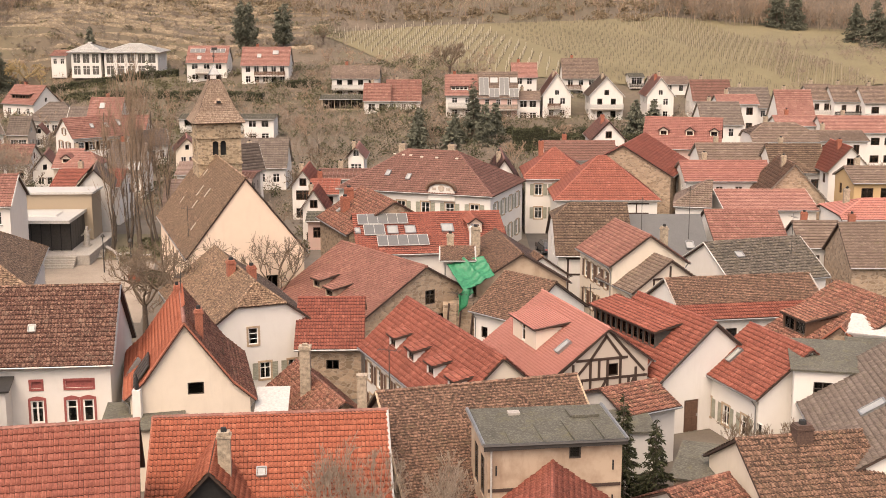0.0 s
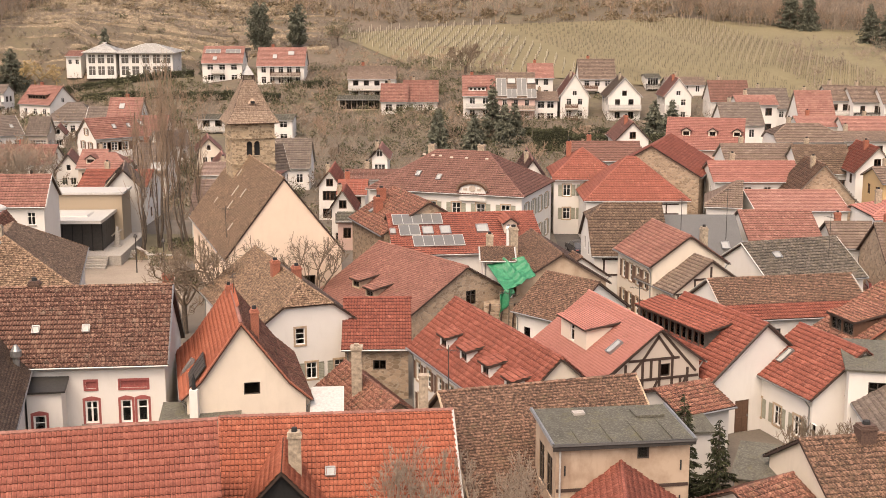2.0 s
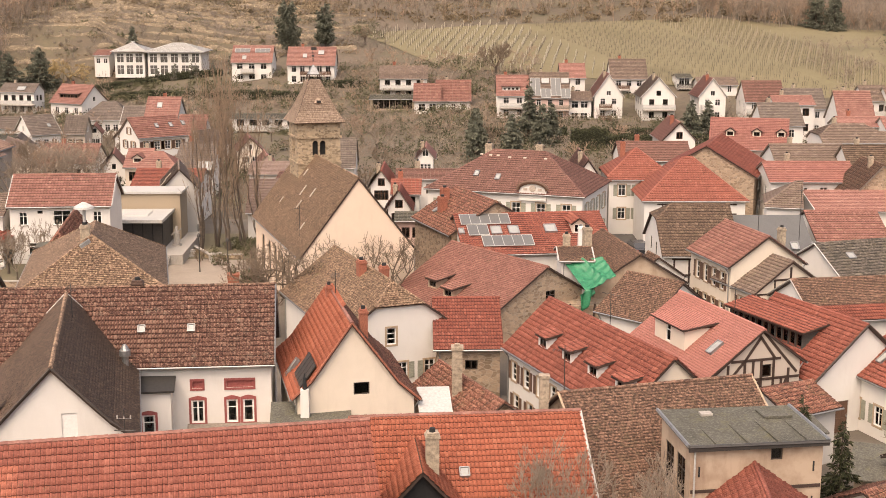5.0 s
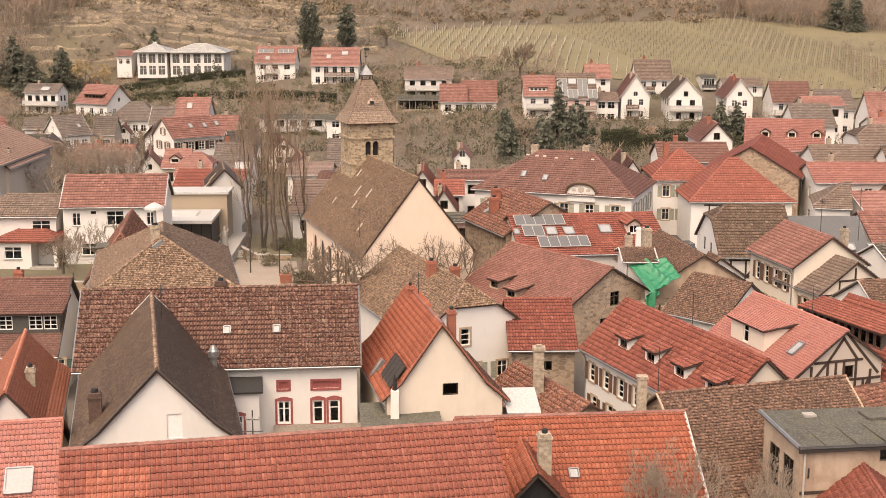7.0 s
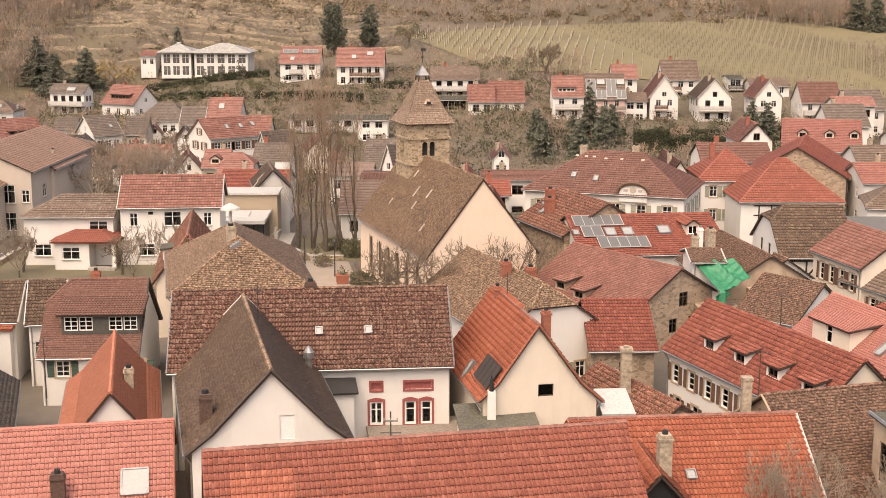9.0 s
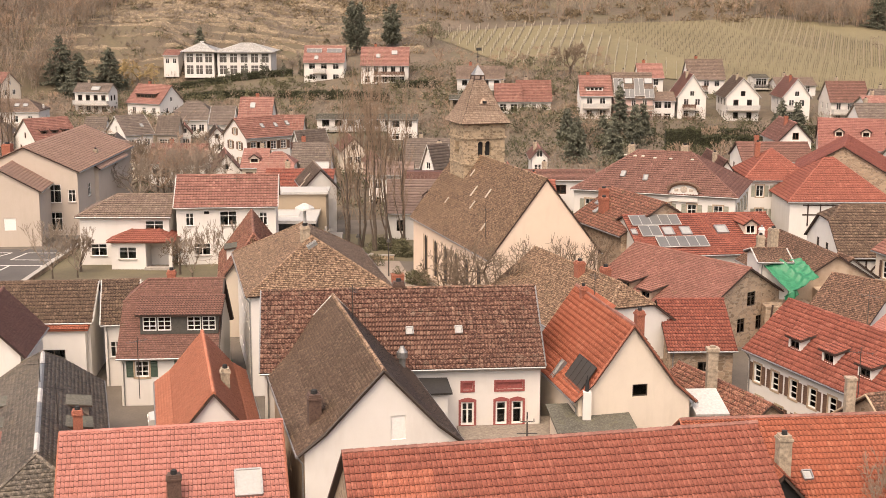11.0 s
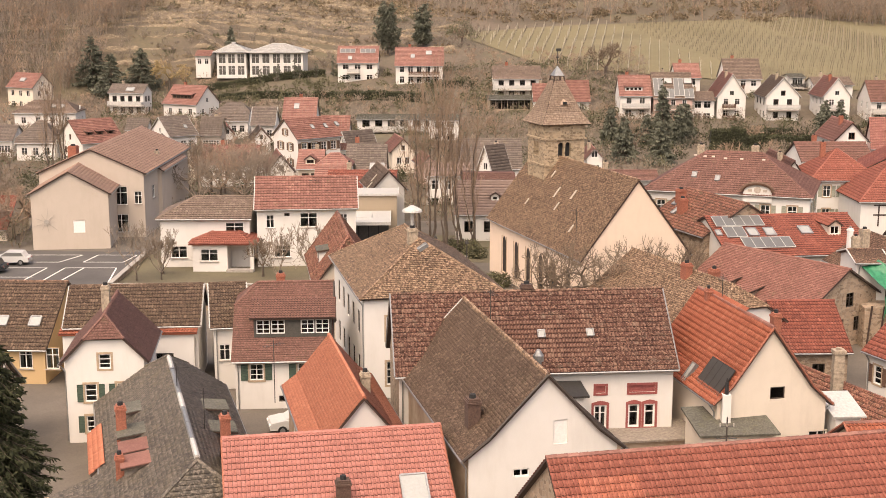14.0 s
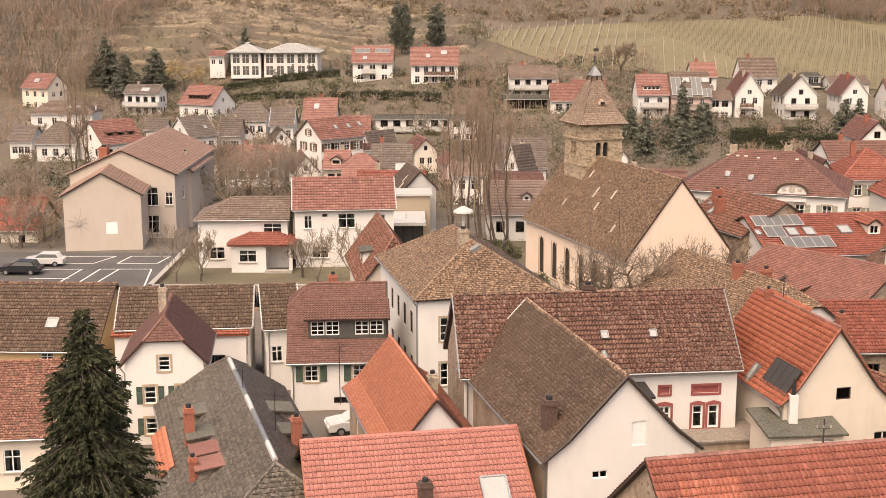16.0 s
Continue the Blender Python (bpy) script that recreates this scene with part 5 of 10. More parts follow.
house("far_house_long", "long house with a weathered reddish roof", -70.70, 192.90, -62.00, 192.90, 5.80, 4.00, 4.00, 3.27, 3.27, roof='rust', wall='white', base=-0.33, tile='strip', wins=rows("R", 5, 1, 7.5, 1.50, 2.45, w=1.0, h=1.3, style="farbrown") + rows("B", 2, 1, 5.8, 1.50, 2.45, w=0.9, h=1.2, style="farbrown") + [("B", 0.0, 3.95, 0.8, 1.0, "farbrown")], chim=[(3.0, 0.3, 0.9, 0.55, 'brick')])
house("far_gable_red", "white gable with dark bargeboards below old roofs", -57.67, 182.97, -59.34, 190.80, 5.50, 2.08, 2.08, 2.99, 2.99, roof='rust', wall='white', base=-0.39, tile='strip', wins=rows("A", 2, 1, 2.4, 1.49, 2.4, w=0.8, h=1.1, style="far") + [("A", 0.0, 3.59, 0.7, 0.9, "far")], verge='frame_dark')
house("far_house_timber", "tall white house with timber windows and an old red roof", -58.84, 196.45, -52.34, 201.53, 9.40, 3.88, 3.88, 6.57, 6.57, roof='rust', wall='white', base=-0.22, tile='strip', wins=rows("R", 4, 2, 7.1, 2.44, 2.45, w=1.0, h=1.3, style="brownshutter") + rows("A", 2, 2, 5.6, 2.44, 2.45, w=0.9, h=1.2, style="brownshutter") + [("A", 0.0, 7.14, 0.8, 1.0, "brownshutter")], verge='brownwood', sky=[('sky', 4.0, -1.8, 0.5, 0.9), ('sky', 6.4, -1.8, 0.5, 0.9), ('sky', 8.6, -1.6, 0.5, 0.9)])
house("far_house_red", "house with a steep dull red roof and skylight", -62.47, 226.65, -56.42, 226.65, 10.25, 4.00, 4.00, 6.83, 6.83, roof='farred', wall='white', base=0.44, tile='strip', wins=rows("R", 3, 2, 4.9, 2.04, 2.45, w=1.0, h=1.3, style="far") + rows("B", 2, 2, 5.8, 2.04, 2.45, w=0.9, h=1.2, style="far") + [("B", 0.0, 6.74, 0.8, 1.0, "far")], chim=[(3.0, 0.3, 0.9, 0.55, 'brick')], sky=[('sky', 2.4, -1.6, 0.8, 1.2)])
house("far_house_bright", "small house with a bright red roof and a dormer", -54.75, 180.38, -50.95, 180.38, 6.60, 4.00, 4.00, 4.39, 4.39, roof='farred', wall='cream', base=-0.40, tile='strip', wins=rows("R", 2, 2, 2.6, 0.44, 2.45, w=1.0, h=1.3, style="farbrown") + rows("B", 2, 2, 5.8, 0.44, 2.45, w=0.9, h=1.2, style="farbrown") + [("B", 0.0, 5.14, 0.8, 1.0, "farbrown")], chim=[(2.6, 0.3, 0.9, 0.55, 'old')])
house("far_house_roofs", "house with old red roofs stepping down a lane", -54.96, 216.93, -50.01, 216.93, 8.00, 4.00, 4.00, 4.94, 4.94, roof='rust', wall='white', base=0.14, tile='strip', wins=rows("R", 3, 2, 3.8, 0.45, 2.45, w=1.0, h=1.3, style="farbrown") + rows("B", 2, 2, 5.8, 0.45, 2.45, w=0.9, h=1.2, style="farbrown") + [("B", 0.0, 5.15, 0.8, 1.0, "farbrown")], chim=[(2.6, 0.3, 0.9, 0.55, 'old')])
house("far_house_grey", "house with a grey-brown roof and white gable", -50.84, 207.63, -46.07, 211.35, 6.30, 1.50, 1.50, 3.82, 3.82, roof='fardark', wall='white', base=0.02, tile='strip', wins=rows("R", 3, 1, 4.9, 1.69, 2.45, w=1.0, h=1.3, style="far") + rows("A", 2, 1, 1.8, 1.69, 2.45, w=0.9, h=1.2, style="far") + [("A", 0.0, 4.14, 0.8, 1.0, "far")], verge='white_metal')
house("far_house_slate", "house with a dark slate roof and broad skylight", -46.54, 181.17, -42.19, 181.17, 7.25, 4.00, 4.00, 3.41, 3.41, roof='fardark', wall='white', base=-0.38, tile='strip', wins=rows("R", 3, 1, 3.2, 1.69, 2.45, w=1.0, h=1.3, style="far") + rows("B", 2, 1, 5.8, 1.69, 2.45, w=0.9, h=1.2, style="far") + [("B", 0.0, 4.14, 0.8, 1.0, "far")], sky=[('sky', 3.0, -3.0, 2.0, 1.4)])
house("far_house_roofs", "red hipped house with a gabled dormer", -51.64, 174.31, -46.59, 174.31, 6.90, 4.00, 4.00, 3.99, 3.99, roof='farred', wall='white', base=-0.40, tile='strip', wins=rows("R", 3, 2, 3.9, 0.04, 2.45, w=1.0, h=1.3, style="farbrown") + rows("B", 2, 2, 5.8, 0.04, 2.45, w=0.9, h=1.2, style="farbrown") + [("B", 0.0, 4.74, 0.8, 1.0, "farbrown")], hipa=0.5, hipb=0.5)
house("far_house_brown_long", "long low building with a dark brown roof", -54.91, 203.25, -48.31, 203.25, 4.85, 4.00, 4.00, 4.32, 4.32, roof='choc', wall='white', base=-0.08, tile='strip', wins=rows("R", 4, 2, 5.4, 0.04, 2.45, w=1.0, h=1.3, style="far") + rows("B", 2, 2, 5.8, 0.04, 2.45, w=0.9, h=1.2, style="far"))
house("far_block_white", "long white modern block with balcony", -51.09, 249.0, -32.66, 249.0, 5.27, 4.0, 4.0, 4.67, 4.67, roof='felt', wall='white', base=0.07, tile='strip', balc=[('R', -3.69, 2.42, 7.37, 1.3, 'white_metal'), ('R', 4.61, 2.42, 7.37, 1.3, 'white_metal')], wins=rows("R", 7, 2, 17.03, 0.85, 2.3, w=1.4, h=1.35, style="dark") + rows("B", 2, 2, 5.5, 0.85, 2.3, style="dark"))
house("far_house_slate", "house with slate roof and bright skylight", -48.25, 185.0, -43.36, 185.0, 6.98, 5.0, 5.0, 4.58, 4.58, roof='fardark', wall='white', base=-0.15, tile='strip', chim=[(1.47, 0.5, 1.1, 0.6, 'brick')], wins=rows("R", 2, 2, 3.49, 0.85, 2.36, w=1.2, h=1.5, style="far") + rows("B", 2, 2, 7.5, 0.85, 2.36, style="far"))
house("far_house_chalet", "small house with red gabled roof", -12.52, 182.0, -12.52, 190.0, 6.61, 1.46, 1.46, 4.98, 4.98, roof='farred', wall='white', base=-0.01, tile='strip', chim=[(3.2, 0.5, 1.1, 0.6, 'old')], wins=rows("A", 2, 1, 1.13, 3.04, 2.8, style="far") + [("A", 0, 5.34, 0.9, 1.0, "far")] + rows("L", 3, 1, 6.0, 3.04, 2.8, style="far"))
house("far_house_red_a", "house with small red roofs and timber gable", -17.81, 160.0, -17.81, 169.0, 6.28, 1.72, 1.72, 3.96, 3.96, roof='newred', wall='white', base=-0.64, tile='strip', chim=[(3.6, 0.5, 1.1, 0.6, 'old')], wins=rows("A", 2, 2, 1.65, 0.85, 2.3, style="farbrown") + [("A", 0, 4.95, 0.9, 1.0, "farbrown")] + rows("L", 3, 2, 7.0, 0.85, 2.3, style="farbrown"))
house("far_house_red_b", "small white house with red roof", -15.06, 146.0, -15.06, 152.0, 5.88, 1.64, 1.64, 3.43, 3.43, roof='red', wall='white', base=-1.17, tile='strip', chim=[(2.4, 0.5, 1.1, 0.6, 'old')], wins=rows("A", 2, 2, 1.49, 0.85, 2.3, style="farbrown") + [("A", 0, 4.95, 0.9, 1.0, "farbrown")] + rows("L", 3, 2, 4.0, 0.85, 2.3, style="farbrown"))
house("far_house_brown_low", "low house with brown roof", -16.06, 163.5, -6.74, 163.5, 6.02, 3.5, 3.5, 5.19, 5.19, roof='choc', wall='white', base=-0.2, tile='strip', chim=[(2.8, 0.5, 1.1, 0.6, 'old')], wins=rows("R", 3, 2, 7.92, 0.85, 2.7, w=1.4, h=1.2, style="farbrown") + rows("A", 2, 2, 4.5, 0.85, 2.7, style="farbrown"))
house("house_rust_near_hall", "old house with rust roof and skylights", -8.57, 132.68, -4.62, 122.27, 8.4, 5.0, 5.0, 5.4, 5.4, roof='oldred', wall='stone', chim=[(2, -2, 1.4, 0.9, 'brick'), (4, -3, 1.4, 0.9, 'brick')], sky=[('sky', 1.5, -2, 0.6, 1.2), ('sky', 3, -3, 0.6, 1.2)])
house("villa_wing", "long white modern villa with tall windows", -88.6, 307.5, -80.0, 307.5, 17.0, 5.0, 5.0, 14.9, 14.9, roof='palefelt', wall='white', hipa=1, hipb=1, over=0.8, base=8.8, tile='strip', wins=rows("R", 3, 2, 6.6, 0.75, 2.75, w=1.7, h=2.2, style="pale") + rows("B", 2, 2, 9.5, 0.9, 2.75, style="pale"))
house("villa_wing", "white modern villa with tall windows", -80.8, 308.5, -66.6, 308.5, 16.7, 6.0, 6.0, 14.8, 14.8, roof='palefelt', wall='white', hipa=1, hipb=1, over=0.8, base=8.8, tile='strip', wins=rows("R", 5, 2, 12.4, 0.75, 2.75, w=1.8, h=2.2, style="pale") + rows("B", 2, 2, 9.5, 0.9, 2.75, style="pale"))
house("villa_annex", "small white annex with a brown roof beside the villa", -93.4, 309.0, -89.4, 309.0, 15.0, 4.0, 4.0, 13.9, 13.9, roof='rust', wall='white', base=8.8, tile='strip', wins=rows("R", 2, 1, 3.4, 3.2, 2.3, w=0.9, h=1.2, style="far"))
house("far_house_solar", "white house with red roof and solar panels", -58.6, 296.5, -49.09, 296.5, 16.55, 4.5, 4.5, 12.92, 12.92, roof='farred', wall='white', sky=[('panel', 2.4, -1.4, 3.4, 1.3), ('panel', 7.0, -1.4, 3.4, 1.3), ('sky', 3.0, -3.2, 0.8, 1.1)], base=8.32, tile='strip', balc=[('R', -0.95, 2.42, 2.85, 1.3, 'white_metal')], chim=[(2.85, 0.5, 1.1, 0.6, 'old')], wins=rows("R", 3, 2, 8.11, 0.85, 2.3, w=1.4, h=1.2, style="far") + rows("B", 2, 2, 6.5, 0.85, 2.3, style="far"))
house("far_house_balcony", "white house with red roof and wide balcony", -45.21, 290.5, -34.25, 290.5, 16.53, 4.5, 4.5, 12.61, 12.61, roof='farred', wall='white', sky=[('sky', 4.0, -2.2, 0.8, 1.1), ('sky', 7.6, -1.4, 1.2, 1.1)], base=8.01, tile='strip', balc=[('R', 1.1, 2.42, 6.79, 1.3, 'brownwood')], chim=[(3.29, 0.5, 1.1, 0.6, 'brick')], wins=rows("R", 5, 2, 9.56, 0.85, 2.3, w=1.1, h=1.5, style="far") + rows("B", 2, 2, 6.5, 0.85, 2.3, style="far"))
house("far_house_flat", "white house with shallow grey roof", -23.88, 276.5, -13.44, 276.5, 13.13, 4.5, 4.5, 10.64, 10.64, roof='grey', wall='white', base=6.04, tile='strip', balc=[('R', 0.0, 2.42, 9.92, 1.3, 'white_metal')], chim=[(3.13, 0.5, 1.1, 0.6, 'brick')], wins=rows("R", 4, 2, 9.04, 0.85, 2.3, w=1.1, h=1.2, style="glazing") + rows("A", 2, 2, 6.5, 0.85, 2.3, style="glazing"))
house("far_house_pink", "long white house with a plain pinkish-brown roof", -32.99, 150.21, -22.69, 150.21, 6.55, 4.00, 4.00, 3.16, 3.16, roof='fawn', wall='white', base=-0.40, tile='strip', wins=rows("R", 4, 1, 9.1, 1.46, 2.45, w=1.0, h=1.3, style="dark") + rows("B", 2, 1, 5.8, 1.46, 2.45, w=0.9, h=1.2, style="dark") + [("B", 0.0, 3.91, 0.8, 1.0, "dark")])
house("far_house_aframe", "steep white-gabled house with a dark tile roof", -28.65, 174.53, -25.79, 177.11, 7.90, 1.65, 1.65, 4.20, 4.20, roof='fardark', wall='white', base=-0.39, tile='strip', wins=rows("R", 2, 2, 2.7, 0.24, 2.45, w=1.0, h=1.3, style="far") + rows("A", 2, 2, 1.8, 0.24, 2.45, w=0.9, h=1.2, style="far") + [("A", 0.0, 4.94, 0.8, 1.0, "far")], verge='white_metal', chim=[(2.6, 0.3, 0.9, 0.55, 'old')])
house("far_shed_long", "long low dark brown shed", -31.81, 168.63, -24.71, 168.63, 4.90, 4.00, 4.00, 4.60, 4.60, roof='choc', wall='beige', base=-0.40, tile='strip', wins=rows("R", 2, 1, 5.9, 2.90, 2.45, w=1.0, h=1.3, style="dark") + rows("B", 2, 1, 5.8, 2.90, 2.45, w=0.9, h=1.2, style="dark"))
house("far_house_tan", "low house with a tan roof behind the poplars", -36.77, 176.55, -30.42, 176.55, 5.25, 4.00, 4.00, 3.99, 3.99, roof='fawn', wall='white', base=-0.40, tile='strip', wins=rows("R", 3, 2, 5.2, 0.04, 2.45, w=1.0, h=1.3, style="far") + rows("B", 2, 2, 5.8, 0.04, 2.45, w=0.9, h=1.2, style="far"), chim=[(2.6, 0.3, 0.9, 0.55, 'old')])
house("far_house_brown", "broad house with a dark brown roof", -32.32, 187.97, -22.72, 187.97, 7.30, 4.00, 4.00, 3.38, 3.38, roof='fardark', wall='white', base=-0.22, tile='strip', wins=rows("R", 4, 1, 8.4, 1.50, 2.45, w=1.0, h=1.3, style="far") + rows("B", 2, 1, 5.8, 1.50, 2.45, w=0.9, h=1.2, style="far") + [("B", 0.0, 3.95, 0.8, 1.0, "far")], chim=[(2.6, 0.3, 0.9, 0.55, 'old')])
house("far_gable_timber", "small timbered gable with a dull red roof", -40.56, 200.92, -42.23, 208.74, 5.85, 2.14, 2.14, 3.76, 3.76, roof='farred', wall='cream', base=-0.04, tile='strip', wins=rows("A", 2, 1, 2.5, 1.90, 2.4, w=0.8, h=1.1, style="far") + [("A", 0.0, 4.00, 0.7, 0.9, "far")], verge='brownwood')
house("far_gable_pink", "small pinkish gable with a red roof", -36.23, 188.90, -37.69, 195.75, 4.60, 1.43, 1.43, 3.20, 3.20, roof='farred', wall='pinkwall', base=-0.19, tile='strip', wins=rows("A", 2, 1, 1.6, 1.50, 2.4, w=0.8, h=1.1, style="far"))
house("house_behind_flat_hall", "grey-rendered gabled house with a dark tile roof", -40.48, 146.20, -42.26, 154.51, 8.30, 2.19, 2.19, 6.00, 6.00, roof='grey', wall='grey', base=0.00, tile='strip', sky=[('patch', 3.0, 1.2, 0.3, 1.1), ('patch', 2.0, 1.9, 0.3, 1.1)])
house("far_pavilion", "brown glazed pavilion with flat roof", -25.39, 265.5, -15.77, 265.5, 7.73, 3.5, 3.5, 7.13, 7.13, roof='felt', wall='taupe', base=4.33, tile='strip', wins=rows("R", 7, 1, 8.22, 0.85, 2.8, w=1.1, h=2.0, style="glazing") + rows("B", 2, 1, 4.5, 0.85, 2.8, style="glazing"))
house("far_chalet", "white house with brown tile roof", -16.22, 262.0, -10.51, 262.0, 10.36, 4.0, 4.0, 7.0, 7.0, roof='rust', wall='white', base=4.09, tile='strip', chim=[(1.71, 0.5, 1.1, 0.6, 'old')], wins=rows("R", 2, 1, 4.31, 0.96, 2.8, w=1.4, h=1.5, style="far") + rows("A", 2, 1, 5.5, 0.96, 2.8, style="far"))
house("far_chalet", "house with brown tile roof and awning", -11.74, 264.0, -4.37, 264.0, 10.92, 4.0, 4.0, 6.84, 6.84, roof='rust', wall='white', base=4.04, tile='strip', chim=[(2.21, 0.5, 1.1, 0.6, 'old')], wins=rows("R", 3, 1, 5.97, 0.85, 2.8, w=0.9, h=1.5, style="far") + rows("A", 2, 1, 5.5, 0.85, 2.8, style="far"))
house("far_house_red_white", "white house with red roof and terrace", 0.33, 256.0, 6.91, 256.0, 12.45, 4.0, 4.0, 8.61, 8.61, roof='farred', wall='white', base=3.87, tile='strip', balc=[('R', 0.0, 2.49, 5.26, 1.3, 'white_metal')], chim=[(1.97, 0.5, 1.1, 0.6, 'brick')], wins=rows("R", 2, 2, 5.18, 0.85, 2.37, w=1.1, h=1.2, style="far") + rows("A", 2, 2, 5.5, 0.85, 2.37, style="far"))
house("far_flats_solar", "flats with pink balconies and solar roof", 6.89, 255.5, 14.88, 255.5, 13.04, 4.5, 4.5, 8.24, 8.24, roof='grey', wall='pinkwall', sky=[('panel', 1.2, -2.6, 1.9, 4.4), ('panel', 3.2, -3.7, 1.9, 2.2), ('panel', 5.2, -2.6, 1.9, 4.4), ('panel', 7.1, -3.7, 1.8, 2.2), ('sky', 3.2, -1.5, 1.4, 1.2), ('sky', 7.1, -1.5, 1.4, 1.2)], base=3.64, tile='strip', balc=[('R', 0.0, 2.42, 7.6, 1.3, 'wood_grey'), ('R', 0.0, 0.12, 7.6, 1.3, 'wood_grey')], chim=[(2.4, 0.5, 1.1, 0.6, 'old')], wins=rows("R", 3, 2, 6.6, 0.85, 2.3, w=0.9, h=1.2, style="far") + rows("A", 2, 2, 6.5, 0.85, 2.3, style="far"))
house("far_house_orange", "white house with an orange roof", 14.41, 274.0, 20.01, 274.0, 13.86, 4.0, 4.0, 11.0, 11.0, roof='farred', wall='white', base=6.4, tile='strip', chim=[(1.68, 0.5, 1.1, 0.6, 'brick')], wins=rows("R", 2, 2, 4.2, 0.85, 2.3, w=1.1, h=1.35, style="far") + rows("A", 2, 2, 5.5, 0.85, 2.3, style="far"))
house("far_house_low_white", "low white house with grey roof", 14.28, 255.5, 19.41, 255.5, 9.23, 3.5, 3.5, 7.72, 7.72, roof='grey', wall='white', base=3.12, tile='strip', chim=[(1.54, 0.5, 1.1, 0.6, 'old')], wins=rows("R", 2, 2, 3.73, 0.85, 2.3, w=1.4, h=1.35, style="far") + rows("A", 2, 2, 4.5, 0.85, 2.3, style="far"))
house("far_house_gable_white", "white gabled house with balcony", 22.52, 252.0, 22.52, 262.0, 12.92, 3.12, 3.12, 8.38, 8.38, roof='farred', verge='white_metal', wall='white', base=3.78, tile='strip', balc=[('A', -0.62, 2.42, 2.5, 1.3, 'brownwood'), ('A', -0.62, 0.12, 2.5, 1.3, 'brownwood')], chim=[(4.0, 0.5, 1.1, 0.6, 'old')], wins=rows("A", 2, 2, 4.44, 0.85, 2.3, style="far") + [("A", 0, 4.95, 0.9, 1.0, "far")] + rows("L", 3, 2, 8.0, 0.85, 2.3, style="far"))
house("far_house_brown", "white house with a brown roof", 25.32, 276.5, 33.36, 276.5, 14.69, 4.5, 4.5, 10.64, 10.64, roof='grey', wall='white', base=6.04, tile='strip', balc=[('R', -1.61, 2.42, 3.22, 1.3, 'brownwood')], chim=[(2.41, 0.5, 1.1, 0.6, 'brick')], wins=rows("R", 3, 2, 6.64, 0.85, 2.3, w=1.1, h=1.2, style="far") + rows("A", 2, 2, 6.5, 0.85, 2.3, style="far"))
house("far_house_gable_bay", "white gabled house with bay window", 32.07, 250.0, 32.07, 260.0, 12.38, 3.54, 3.54, 8.54, 8.54, roof='grey', verge='white_metal', wall='white', base=3.65, tile='strip', balc=[('A', 0.0, 2.57, 6.37, 1.3, 'white_metal')], chim=[(4.0, 0.5, 1.1, 0.6, 'old')], wins=rows("A", 2, 2, 5.28, 0.85, 2.45, style="glazing") + [("A", 0, 5.24, 0.9, 1.0, "glazing")] + rows("L", 3, 2, 8.0, 0.85, 2.45, style="glazing"))
house("far_house_cube", "white cube-shaped house on the slope", 39.91, 278.5, 43.42, 278.5, 11.4, 3.5, 3.5, 10.8, 10.8, roof='felt', wall='white', base=6.2, tile='strip', balc=[('R', 0.0, 2.42, 3.17, 1.3, 'darkmetal')], wins=rows("R", 2, 2, 2.12, 0.85, 2.3, w=1.2, h=1.5, style="far") + rows("A", 2, 2, 4.5, 0.85, 2.3, style="far"))
house("far_house_gable_grey", "pale gabled house with grey roof", 42.64, 250.0, 42.64, 260.0, 12.27, 2.93, 2.93, 8.54, 8.54, roof='farred', verge='white_metal', wall='white', base=3.65, tile='strip', balc=[('A', -1.17, 2.57, 2.34, 1.3, 'white_metal')], chim=[(4.0, 0.5, 1.1, 0.6, 'brick')], wins=rows("A", 2, 2, 4.06, 0.85, 2.45, style="far") + [("A", 0, 5.24, 0.9, 1.0, "far")] + rows("L", 3, 2, 8.0, 0.85, 2.45, style="far"))
house("far_house_grey_long", "house with grey low roof", 43.64, 274.0, 52.22, 274.0, 10.99, 4.0, 4.0, 9.58, 9.58, roof='grey', wall='white', base=4.98, tile='strip', chim=[(2.58, 0.5, 1.1, 0.6, 'old')], wins=rows("R", 3, 2, 7.18, 0.85, 2.3, w=0.9, h=1.35, style="far") + rows("A", 2, 2, 5.5, 0.85, 2.3, style="far"))
house("far_house_dark", "house with a dark brown roof", 48.53, 252.5, 56.43, 252.5, 11.67, 4.5, 4.5, 7.82, 7.82, roof='choc', wall='white', base=3.22, tile='strip', balc=[('R', -1.58, 2.42, 3.95, 1.3, 'white_metal')], chim=[(2.37, 0.5, 1.1, 0.6, 'old')], wins=rows("R", 3, 2, 6.51, 0.85, 2.3, w=0.9, h=1.5, style="far") + rows("A", 2, 2, 6.5, 0.85, 2.3, style="far"))
house("far_house_dark", "house with dark roof and pale gable", 54.0, 242.5, 61.6, 242.5, 10.84, 4.5, 4.5, 7.38, 7.38, roof='fardark', wall='white', base=2.33, tile='strip', chim=[(2.28, 0.5, 1.1, 0.6, 'old')], wins=rows("R", 3, 2, 6.19, 0.85, 2.53, w=0.9, h=1.2, style="far") + rows("A", 2, 2, 6.5, 0.85, 2.53, style="far"))
house("far_house_dark", "house with dark slate roof and white gable", 43.14, 217.0, 50.3, 217.0, 10.27, 5.0, 5.0, 6.84, 6.84, roof='fardark', wall='white', base=0.88, tile='strip', chim=[(2.15, 0.5, 1.1, 0.6, 'old')], wins=rows("R", 2, 2, 5.76, 1.2, 2.8, w=0.9, h=1.35, style="far") + rows("A", 2, 2, 7.5, 1.2, 2.8, style="far"))
